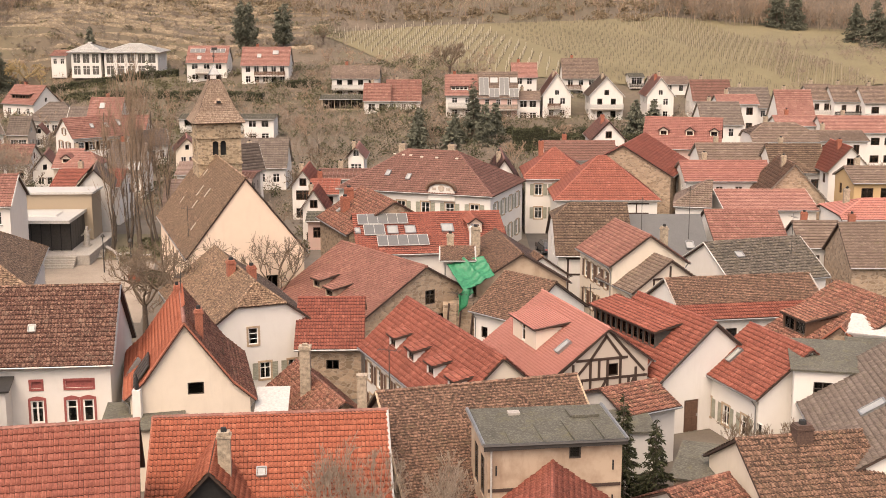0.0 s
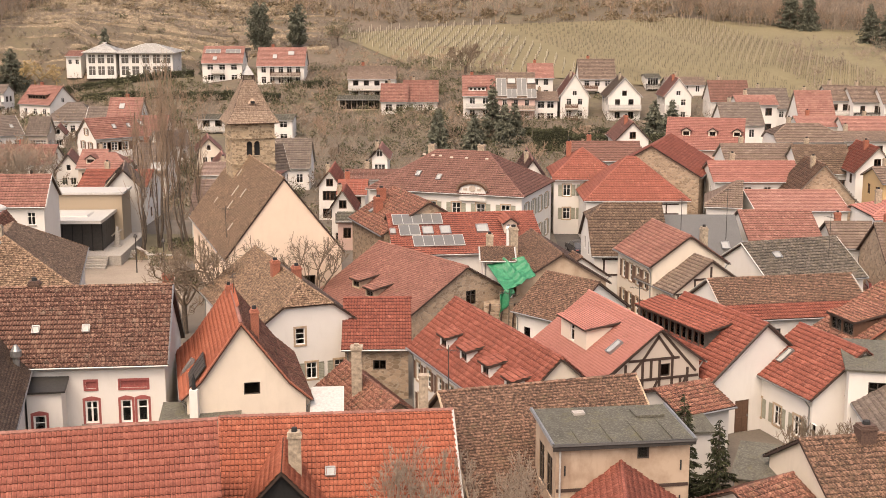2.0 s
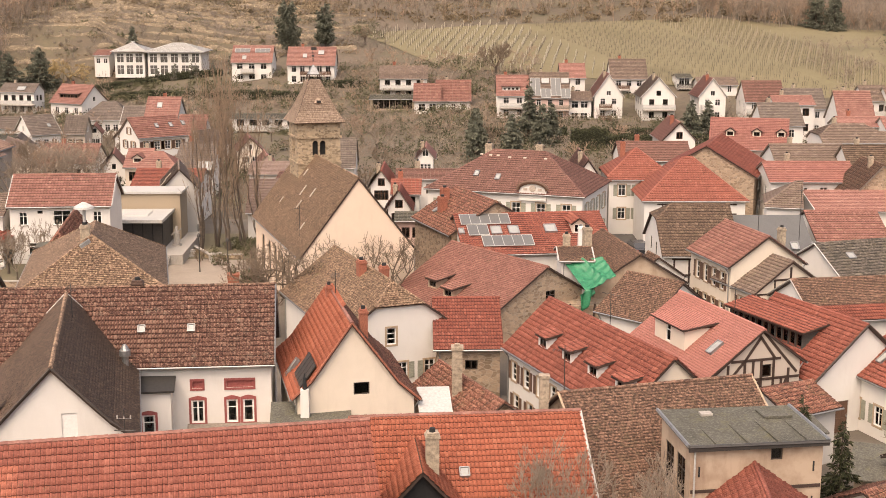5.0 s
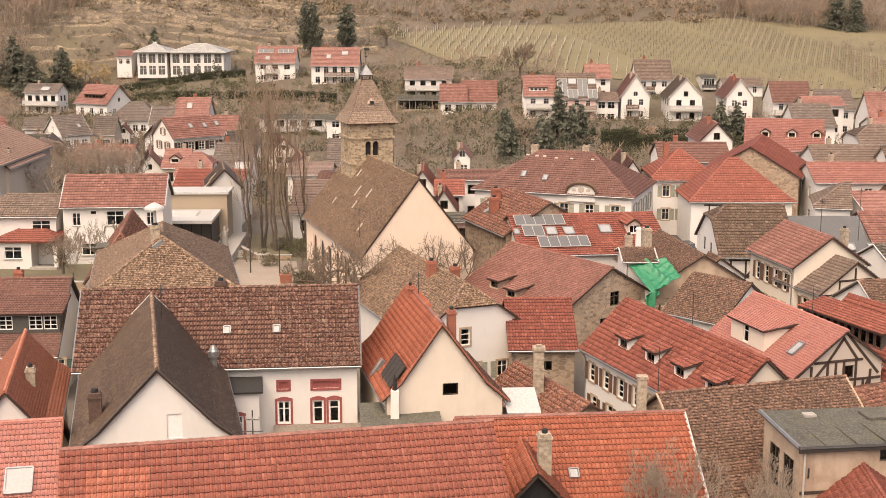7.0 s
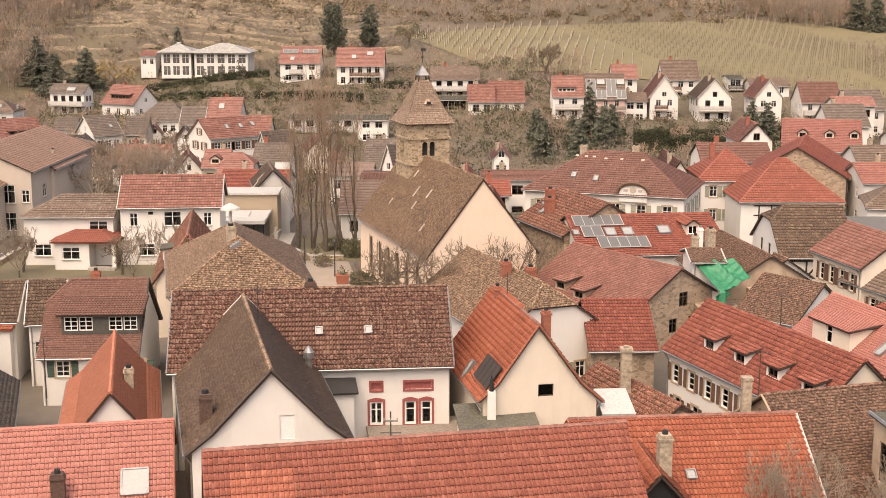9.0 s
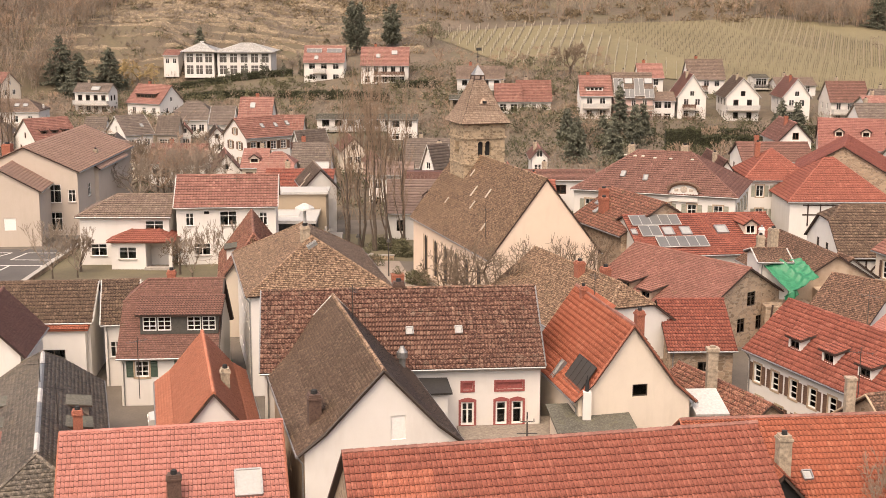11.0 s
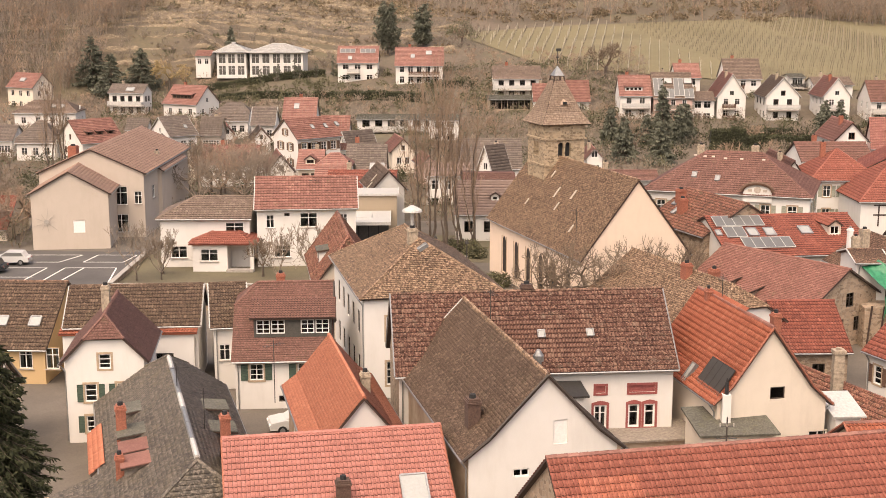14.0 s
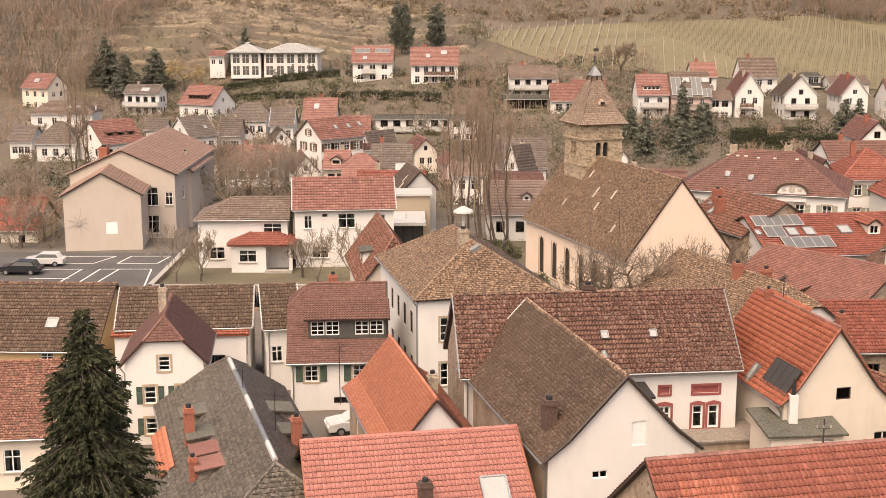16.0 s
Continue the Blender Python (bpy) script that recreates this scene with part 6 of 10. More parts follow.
house("far_house_red_strip", "house with a long red roof", 49.51, 233.5, 57.15, 233.5, 10.25, 3.5, 3.5, 8.79, 8.79, roof='farred', wall='white', base=1.76, tile='strip', chim=[(2.29, 0.5, 1.1, 0.6, 'old')], wins=rows("R", 3, 2, 6.24, 2.29, 2.8, w=1.2, h=1.35, style="farbrown") + rows("A", 2, 2, 4.5, 2.29, 2.8, style="farbrown"))
house("far_house_mansard", "house with steep orange roof and skylight", 56.71, 219.5, 63.11, 219.5, 12.1, 4.5, 4.5, 7.2, 7.2, roof='farred', wall='white', base=1.03, tile='strip', chim=[(1.92, 0.5, 1.1, 0.6, 'old')], wins=rows("R", 2, 2, 5.0, 1.43, 2.8, w=1.2, h=1.5, style="farbrown") + rows("A", 2, 2, 6.5, 1.43, 2.8, style="farbrown"))
house("far_house_orange_long", "long house with an orange roof", 53.84, 208.5, 62.04, 208.5, 8.76, 3.5, 3.5, 7.36, 7.36, roof='farred', wall='white', base=0.54, tile='strip', chim=[(2.46, 0.5, 1.1, 0.6, 'brick')], wins=rows("R", 3, 2, 6.8, 2.07, 2.8, w=0.9, h=1.35, style="farbrown") + rows("A", 2, 2, 4.5, 2.07, 2.8, style="farbrown"))
house("far_house_orange_long", "long house with an orange roof", 59.97, 204.5, 74.38, 204.5, 9.05, 4.5, 4.5, 6.8, 6.8, roof='farred', wall='white', base=0.3, tile='strip', chim=[(4.32, 0.5, 1.1, 0.6, 'old')], wins=rows("R", 6, 2, 13.01, 1.75, 2.8, w=1.4, h=1.2, style="farbrown") + rows("A", 2, 2, 6.5, 1.75, 2.8, style="farbrown"))
house("far_row_house", "white row house with grey roof", 68.26, 242.5, 73.32, 242.5, 11.48, 4.5, 4.5, 8.85, 8.85, roof='grey', wall='white', base=2.33, tile='strip', balc=[('R', 0.0, 3.84, 4.55, 1.3, 'white_metal')], chim=[(1.52, 0.5, 1.1, 0.6, 'old')], wins=rows("R", 2, 2, 3.66, 1.77, 2.8, w=0.9, h=1.35, style="farbrown") + rows("A", 2, 2, 6.5, 1.77, 2.8, style="farbrown"))
house("far_row_house", "white row house with grey roof", 72.0, 239.5, 78.66, 239.5, 11.47, 4.5, 4.5, 8.79, 8.79, roof='grey', wall='white', base=2.0, tile='strip', balc=[('R', 0.0, 4.11, 5.99, 1.3, 'darkmetal')], chim=[(2.0, 0.5, 1.1, 0.6, 'old')], wins=rows("R", 2, 2, 5.26, 2.04, 2.8, w=0.9, h=1.35, style="farbrown") + rows("A", 2, 2, 6.5, 2.04, 2.8, style="farbrown"))
house("far_row_house", "white row house with grey roof", 76.65, 236.5, 83.84, 236.5, 11.48, 4.5, 4.5, 8.73, 8.73, roof='grey', wall='white', base=1.85, tile='strip', balc=[('R', 0.0, 4.19, 6.47, 1.3, 'white_metal')], chim=[(2.16, 0.5, 1.1, 0.6, 'old')], wins=rows("R", 2, 2, 5.79, 2.12, 2.8, w=1.4, h=1.35, style="farbrown") + rows("A", 2, 2, 6.5, 2.12, 2.8, style="farbrown"))
house("far_house_grey_hip", "house with grey hipped roof and skylights", 44.43, 186.5, 54.16, 186.5, 9.74, 4.5, 4.5, 7.43, 7.43, roof='grey', wall='white', hipa=0.6, hipb=0.6, base=0.04, tile='strip', chim=[(2.92, 0.5, 1.1, 0.6, 'old')], wins=rows("R", 4, 2, 8.33, 2.63, 2.8, w=0.9, h=1.2, style="far") + rows("A", 2, 2, 6.5, 2.63, 2.8, style="far"))
house("far_house_brown_long", "long house with weathered brown roof", 34.24, 172.5, 44.15, 172.5, 8.36, 4.5, 4.5, 6.16, 6.16, roof='grey', wall='white', base=-0.16, tile='strip', chim=[(2.97, 0.5, 1.1, 0.6, 'old')], wins=rows("R", 4, 2, 8.51, 1.57, 2.8, w=0.9, h=1.35, style="far") + rows("A", 2, 2, 6.5, 1.57, 2.8, style="far"))
house("far_house_brown_long", "long house with dark brown roof", 42.35, 167.0, 49.75, 167.0, 8.84, 5.0, 5.0, 5.64, 5.64, roof='darkbrown', wall='white', base=-0.2, tile='strip', chim=[(2.22, 0.5, 1.1, 0.6, 'old')], wins=rows("R", 3, 2, 6.0, 1.09, 2.8, w=1.4, h=1.2, style="farbrown") + rows("A", 2, 2, 7.5, 1.09, 2.8, style="farbrown"))
house("far_house_red_low", "long low house with red roof and skylights", 28.39, 152.5, 39.01, 152.5, 8.54, 4.5, 4.5, 6.65, 6.65, roof='softred', wall='white', base=-0.2, tile='strip', chim=[(3.18, 0.5, 1.1, 0.6, 'old')], wins=rows("R", 4, 2, 9.21, 2.1, 2.8, w=0.9, h=1.35, style="far") + rows("A", 2, 2, 6.5, 2.1, 2.8, style="far"))
house("far_stone_gable", "ruined rubble stone gable wall", 39.6, 142.0, 39.6, 150.0, 9.5, 4.0, 4.0, 5.2, 5.2, roof='brown', wall='stone', base=-0.2, tile='strip', chim=[(3.2, 0.5, 1.1, 0.6, 'old')])
house("far_house_grey", "white house with a grey tile roof", 54.06, 189.0, 62.3, 189.0, 8.31, 4.0, 4.0, 7.25, 7.25, roof='grey', wall='white', base=0.09, tile='strip', chim=[(2.47, 0.5, 1.1, 0.6, 'old')], wins=rows("R", 3, 2, 6.84, 2.41, 2.8, w=0.9, h=1.35, style="farbrown") + rows("A", 2, 2, 5.5, 2.41, 2.8, style="farbrown"))
house("far_house_white_red", "white house with red roof", 51.0, 158.0, 51.0, 167.0, 9.5, 3.0, 3.0, 6.3, 6.3, roof='red', wall='white', base=-0.2, tile='strip', chim=[(3.6, 0.5, 1.1, 0.6, 'brick')], wins=rows("A", 2, 2, 2.79, 2.21, 2.8, style="farbrown") + [("A", 0, 7.31, 0.9, 1.0, "farbrown")] + rows("L", 3, 2, 7.0, 2.21, 2.8, style="farbrown"))
house("far_house_ochre", "ochre house with a grey roof", 47.52, 150.0, 53.42, 150.0, 8.19, 4.0, 4.0, 6.74, 6.74, roof='grey', wall='ochre', base=-0.2, tile='strip', chim=[(1.77, 0.5, 1.1, 0.6, 'old')], wins=rows("R", 2, 2, 4.49, 2.19, 2.8, w=1.4, h=1.35, style="farbrown") + rows("A", 2, 2, 5.5, 2.19, 2.8, style="farbrown"))
house("far_house_cube", "white flat-roofed cube house", -37.14, 238.5, -31.09, 238.5, 6.16, 3.5, 3.5, 5.56, 5.56, roof='felt', wall='white', base=0.96, tile='strip', wins=rows("R", 2, 2, 4.65, 0.85, 2.3, w=1.4, h=1.2, style="far") + rows("B", 2, 2, 4.5, 0.85, 2.3, style="far"))
house("far_house_low", "low white house with red roof", -16.32, 155.5, -12.56, 155.5, 5.84, 3.5, 3.5, 4.48, 4.48, roof='newred', wall='white', base=-0.2, tile='strip', chim=[(1.13, 0.5, 1.1, 0.6, 'brick')], wins=rows("R", 2, 2, 2.35, 0.85, 2.34, w=1.1, h=1.2, style="farbrown") + rows("A", 2, 2, 4.5, 0.85, 2.34, style="farbrown"))
house("far_house_low", "low pinkish flat-roofed extension building", -15.41, 142.5, -11.62, 142.5, 3.96, 2.5, 2.5, 3.36, 3.36, roof='felt', wall='pinkwall', base=-0.2, tile='strip', wins=rows("R", 2, 1, 2.39, 1.61, 2.8, w=0.9, h=1.2, style="farbrown") + rows("A", 2, 1, 2.5, 1.61, 2.8, style="farbrown"))
house("far_house_roofs", "long house with red tile roof", -48.78, 160.5, -40.02, 160.5, 6.4, 4.5, 4.5, 4.8, 4.8, roof='red', wall='white', base=-0.2, tile='pan', chim=[(2.63, 0.5, 1.1, 0.6, 'old')], wins=rows("R", 3, 2, 7.36, 0.85, 2.5, w=1.4, h=1.35, style="farbrown") + rows("B", 2, 2, 6.5, 0.85, 2.5, style="farbrown"))
house("far_house_red", "salmon-red house with a skylight", -91.99, 150.5, -84.91, 150.5, 4.66, 4.5, 4.5, 1.39, 1.39, roof='newred', wall='cream', base=-3.21, tile='pan', chim=[(2.12, 0.5, 1.1, 0.6, 'old')], wins=rows("R", 2, 2, 5.68, 0.85, 2.3, w=0.9, h=1.5, style="far") + rows("B", 2, 2, 6.5, 0.85, 2.3, style="far"))
house("house_left_old", "cream house with an old orange-brown tile roof", -70.96, 74.88, -61.0, 75.9, 6.4, 4.6, 5.2, 3.4, 3.2, roof='oldred', wall='cream', tile='flat', verge='concrete', wins=[('R', 1.2, 1.1, 1.0, 1.4, 'plain'), ('R', 2.5, 1.1, 1.0, 1.4, 'plain'), ('R', -0.3, 1.1, 1.0, 1.4, 'plain')])
house("shed_red_old", "low stone shed with an old diamond-laid red tile roof", -6.0, 74.8, -10.05, 84.0, 3.6, 2.6, 1.4, 1.7, 2.6, roof='oldred', wall='stone', gutter=False)
house("house_narrow_gap", "narrow white house with a dark brown tile roof", -51.63, 92.75, -48.88, 93.29, 7.2, 3.7, 3.7, 4.7, 4.7, roof='darkbrown', wall='white', verge='white_metal', wins=[('R', -0.4, 2.2, 0.8, 1.2, 'plain')])

# ---- helpers for things on houses ----
def dormer(name, x, sgn, yf, w, hw, zr, width, eave, kind="gable", hg=0.5, roof="red", wall="white", front=None, n=1, style="plain", over=0.2, slots=None, flat=False, tile="pan"):
    """A dormer on a house's slope. x: along the ridge; sgn: 1 left slope, -1 right; yf: its front's distance from the ridge; w, hw: width and
    wall height; zr, width, eave: the roof's own ridge, half width and eave (over the house's base)."""
    h = HOUSES[name]
    k = (zr - eave) / width
    at = lambda y: zr - k * y
    back = lambda z: (zr - z) / k
    z0 = at(yf)
    zt = z0 + hw
    m = Matrix.Translation((x, 0, 0)) @ (Matrix.Rotation(math.pi, 4, "Z") if sgn > 0 else Matrix())
    # local here: +x along, front towards -y
    b = Build()
    P = lambda xx, y, z: Vector((xx, -y, z))
    yb = max(back(zt), 0.05)
    for s in (-1, 1):
        c = [P(s * w / 2, yf, z0 - 0.1), P(s * w / 2, yf, zt), P(s * w / 2, yb, zt - 0.02)]
        b.poly(*(c if s < 0 else c[::-1]))
    holes = []
    ww, wh = (w - 0.2) / n - 0.12, max(0.4, hw - 0.3)
    for i in range(n):
        cx = -w / 2 + 0.1 + (w - 0.2) * (i + 0.5) / n
        holes.append((cx - ww / 2, z0 + 0.14, cx + ww / 2, z0 + 0.14 + wh))
    if slots:
        holes = [(c * w - k_ / 2, z0 + 0.14, c * w + k_ / 2, z0 + 0.14 + wh) for c, k_ in slots]
    face = [(-w / 2, z0 - 0.1), (w / 2, z0 - 0.1), (w / 2, zt), (-w / 2, zt)]
    if kind == "gable":
        face = face[:3] + [(0, zt + hg)] + face[3:]
    facade(b, face, holes, lambda s, z, d: P(s, yf - d, z), 0.12)
    ob = child("dormer", b.mesh("dormer", WALL[wall] if wall in WALL else M[wall]), h, m)
    slopes = []
    if kind == "gable":
        yr_ = max(back(zt + hg), 0.05)
        for s in (-1, 1):
            e0, e1 = P(s * (w / 2 + over), yf + over, zt - 0.12), P(s * (w / 2 + over), back(zt - 0.12), zt - 0.12)
            r0, r1 = P(0, yf + over, zt + hg), P(0, yr_, zt + hg)
            slopes.append([e1, e0, r0, r1] if s < 0 else [e0, e1, r1, r0])
    elif kind == "hip":
        yr_ = max(back(zt + hg), 0.05)
        rx = P(0, yf - w * 0.45, zt + hg)
        for s in (-1, 1):
            e0, e1 = P(s * (w / 2 + over), yf + over, zt - 0.1), P(s * (w / 2 + over), back(zt - 0.1), zt - 0.1)
            r1 = P(0, min(yr_, yf - w * 0.46), zt + hg)
            slopes.append([e1, e0, rx, r1] if s < 0 else [e0, e1, r1, rx])
        slopes.append([P(-w / 2 - over, yf + over, zt - 0.1), P(w / 2 + over, yf + over, zt - 0.1), rx])
    else:
        rise = hg
        zb = zt + rise
        slopes.append([P(-w / 2 - over, yf + over, zt), P(w / 2 + over, yf + over, zt), P(w / 2 + over, back(zb), zb), P(-w / 2 - over, back(zb), zb)])
    sb = Build()
    for s in slopes:
        sb.slab(s, 0.1)
    rf = child("dormer_roof", sb.mesh("dormer_roof", M["timber"]), ob)
    if flat:
        cb = Build()
        for s in slopes:
            cb.slab([p + Vector((0, 0, 0.05)) for p in s], 0.05)
        child("dormer_sheet", cb.mesh("dormer_sheet", ROOF[roof]), ob)
    else:
        v, q = tile_slope(slopes, tile, int(abs(x) * 10))
        child("dormer_tiles", quads_mesh("dormer_tiles", v, q, ROOF[roof]), ob, kind="stuff")
    for hx0, hz0, hx1, hz1 in holes:
        ms = window_meshes(hx1 - hx0, hz1 - hz0, style)
        mm = Matrix.Translation(P((hx0 + hx1) / 2, yf, hz0))
        child("window", ms["frame"], ob, mm)
        child("pane", ms["pane"], ob, mm)
    return ob


def arch_spandrels(w, h, rise, mat, pointed=True, depth=0.1):
    """Fills the upper corners of a square opening so that it ends in an arch."""
    out = []
    for s in (-1, 1):
        pts = [(s * w / 2, h - rise), (s * w / 2, h), (0, h)]
        for i in range(1, 7):
            t = i / 7
            if pointed:
                x, z = s * (w / 2) * math.sin(t * math.pi / 2), h - rise * (1 - math.cos(t * math.pi / 2)) ** 0.9
            else:
                x, z = s * (w / 2) * math.sin(t * math.pi / 2), h - rise * (1 - math.cos(t * math.pi / 2))
            pts.append((x, z))
        b = Build()
        p3 = [Vector((x, 0.01, z)) for x, z in pts]
        if s > 0:
            p3 = p3[::-1]
        b.poly(*p3)
        b.poly(*[p + Vector((0, depth, 0)) for p in p3[::-1]])
        out.append(b.mesh("arch_corner", mat))
    return out


def limbs_mesh(name, segs, mat, sides=3, rmin=0.0):
    """Branches as tapered prisms. segs: rows of ax ay az bx by bz r0 r1."""
    s = np.asarray(segs, float).copy()
    s[:, 6:] = np.maximum(s[:, 6:], rmin)
    a, b = s[:, :3], s[:, 3:6]
    d = b - a
    d /= np.maximum(np.linalg.norm(d, axis=1, keepdims=True), 1e-6)
    ref = np.where(np.abs(d[:, 2:3]) > 0.9, np.array([[1.0, 0, 0]]), np.array([[0, 0, 1.0]]))
    u = np.cross(d, ref)
    u /= np.linalg.norm(u, axis=1, keepdims=True)
    w = np.cross(d, u)
    rings = []
    for c, r in ((a, s[:, 6:7]), (b, s[:, 7:8])):
        for i in range(sides):
            t = 2 * math.pi * i / sides
            rings.append(c + (u * math.cos(t) + w * math.sin(t)) * r)
    v = np.stack(rings, 1).reshape(-1, 3)
    i = np.arange(sides)
    one = np.stack([i, (i + 1) % sides, sides + (i + 1) % sides, sides + i], 1)
    q = (np.arange(len(s))[:, None, None] * 2 * sides + one[None]).reshape(-1, 4)
    return quads_mesh(name, v, q, mat)


def grow(rng, p, d, length, r, depth, segs, bend=0.25, split=3, shrink=0.68, up=0.15, spread=0.7, steps=3):
    """One limb and what grows from it."""
    d = d.normalized()
    q = p.copy()
    for i in range(steps):
        d = (d + Vector(rng.normal(0, bend, 3)) * 0.5 + Vector((0, 0, up * 0.4))).normalized()
        n = q + d * (length / steps)
        r1 = r * (1 - 0.32 * (i + 1) / steps)
        segs.append((*q, *n, r * (1 - 0.32 * i / steps), r1))
        if depth > 0 and i >= 1:
            side = (d + Vector(rng.normal(0, 1, 3)) * spread).normalized()
            grow(rng, n, side, length * shrink * rng.uniform(0.6, 1.0), r1 * 0.6, depth - 1, segs, bend, split, shrink, up, spread, steps)
        q = n
    if depth > 0:
        for _ in range(split):
            side = (d + Vector(rng.normal(0, 1, 3)) * spread * 0.8 + Vector((0, 0, up))).normalized()
            grow(rng, q, side, length * shrink * rng.uniform(0.7, 1.05), r * 0.55, depth - 1, segs, bend, split, shrink, up, spread, steps)


BARK = plain("bark_grey_brown", (0.11, 0.085, 0.065), 0.95, vary=0.4)
TWIG = plain("twigs_brown", (0.21, 0.155, 0.11), 0.95, vary=0.4)
TWIG_RED = plain("twigs_reddish", (0.34, 0.24, 0.17), 0.95, vary=0.4)
TWIG_POPLAR = plain("poplar_twigs", (0.27, 0.19, 0.132), 0.95, vary=0.4)
# Paler than TWIG: distance haze is put into the twig colour.
TWIG_FAR = plain("twigs_haze_pale", (0.27, 0.215, 0.165), 0.95, vary=0.3)
WILLOW = plain("willow_twigs_yellow", (0.36, 0.26, 0.12), 0.9, vary=0.3)


def leaf_mat(name, a, b):
    m, nt, p = nodes_of(name)
    g = nt.nodes.new("ShaderNodeNewGeometry")
    c = ramp(nt, g.outputs["Random Per Island"], [(0.0, a), (1.0, b)])
    nt.links.new(c, p.inputs["Base Color"])
    p.inputs["Roughness"].default_value = 0.8
    p.inputs["Specular IOR Level"].default_value = 0.2
    return m


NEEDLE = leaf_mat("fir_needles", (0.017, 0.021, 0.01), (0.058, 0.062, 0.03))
# Far needles are lightened beyond NEEDLE, with haze painted into both tones.
NEEDLE_FAR = leaf_mat("conifer_needles_hazed", (0.08, 0.084, 0.06), (0.15, 0.152, 0.112))
SHRUB = leaf_mat("evergreen_leaves", (0.075, 0.073, 0.042), (0.15, 0.14, 0.08))
DRY = leaf_mat("dry_grass_and_leaves", (0.15, 0.112, 0.07), (0.26, 0.2, 0.13))


def tree(label, x, y, h, spread=0.7, depth=4, seed=1, r=0.18, trunk=0.3, split=3, up=0.15, mat=None, z=None, shrink=0.68, name="bare_tree"):
    rng = np.random.default_rng(seed)
    z = ground_z(x, y) - 0.1 if z is None else z
    t = thing(name, label, "tree", pose(x, y, z))
    segs = []
    top = Vector((0, 0, h * trunk))
    child("trunk", limbs_mesh("trunk", [(0, 0, 0, 0, 0, h * trunk * 0.5, r * 1.25, r), (0, 0, h * trunk * 0.5, *top, r, r * 0.85)], BARK, 7), t)
    for i in range(5):
        a = 2 * math.pi * (i + rng.uniform(-0.3, 0.3)) / 5
        d = Vector((math.cos(a) * spread, math.sin(a) * spread, 0.75 + rng.uniform(-0.2, 0.4)))
        grow(rng, top * rng.uniform(0.8, 1), d, h * (1 - trunk) * 0.42, r * 0.55, depth - 1, segs, 0.3, split, shrink, up, spread)
    crown = child("crown", limbs_mesh("crown", segs, mat or TWIG, 3, max(0.012, 0.00016 * y)), t, kind="stuff")
    return t


def poplar(x, y, h, seed):
    """A fastigiate poplar: several steep stems from the foot, thin twigs along them."""
    rng = np.random.default_rng(seed)
    t = thing("poplar_tree", "tall leafless poplar tree with steep thin branches", "tree", pose(x, y, ground_z(x, y) - 0.1), "poplars behind the church")
    trunk, segs = [], []
    for s in range(3):
        a0 = 2.1 * s + rng.uniform(0, 1)
        p, rr = Vector((0.12 * math.cos(a0), 0.12 * math.sin(a0), 0)), 0.22 if s == 0 else 0.14
        hs = h * (0.92 if s == 0 else rng.uniform(0.66, 0.85))
        lean = Vector((math.cos(a0), math.sin(a0), 0)) * (0.03 if s == 0 else 0.1)
        for i in range(12):
            n = p + Vector((rng.normal(0, 0.12), rng.normal(0, 0.12), hs / 12)) + lean * (hs / 12) * (1 if i < 6 else 0.2)
            trunk.append((*p, *n, rr, rr * 0.86))
            rr *= 0.87
            if i >= 2:
                for _ in range(1 if i < 5 else 2):
                    a = rng.uniform(0, 2 * math.pi)
                    out = 0.22 + 0.18 * rng.random()
                    d = Vector((math.cos(a) * out, math.sin(a) * out, 1))
                    grow(rng, p.lerp(n, rng.random()), d, h * rng.uniform(0.12, 0.22), max(0.025, rr * 0.28), 1, segs, 0.14, 3, 0.8, 0.35, 0.26)
            p = n
    child("trunk", limbs_mesh("trunk", trunk, BARK, 6, 0.035), t)
    child("crown", limbs_mesh("crown", segs, TWIG_POPLAR, 3, 0.015), t, kind="stuff")
    return t


def blades(name, base, tip, width, mat, rng):
    """Small leaf blades: four-cornered, from base to tip."""
    base, tip = np.asarray(base), np.asarray(tip)
    d = tip - base
    side = np.cross(d, rng.normal(0, 1, d.shape))
    side /= np.maximum(np.linalg.norm(side, axis=1, keepdims=True), 1e-6)
    w = np.asarray(width).reshape(-1, 1)
    mid = base + d * 0.45
    v = np.stack([base, mid + side * w, tip, mid - side * w], 1).reshape(-1, 3)
    q = np.arange(len(base) * 4).reshape(-1, 4)
    return quads_mesh(name, v, q, mat)


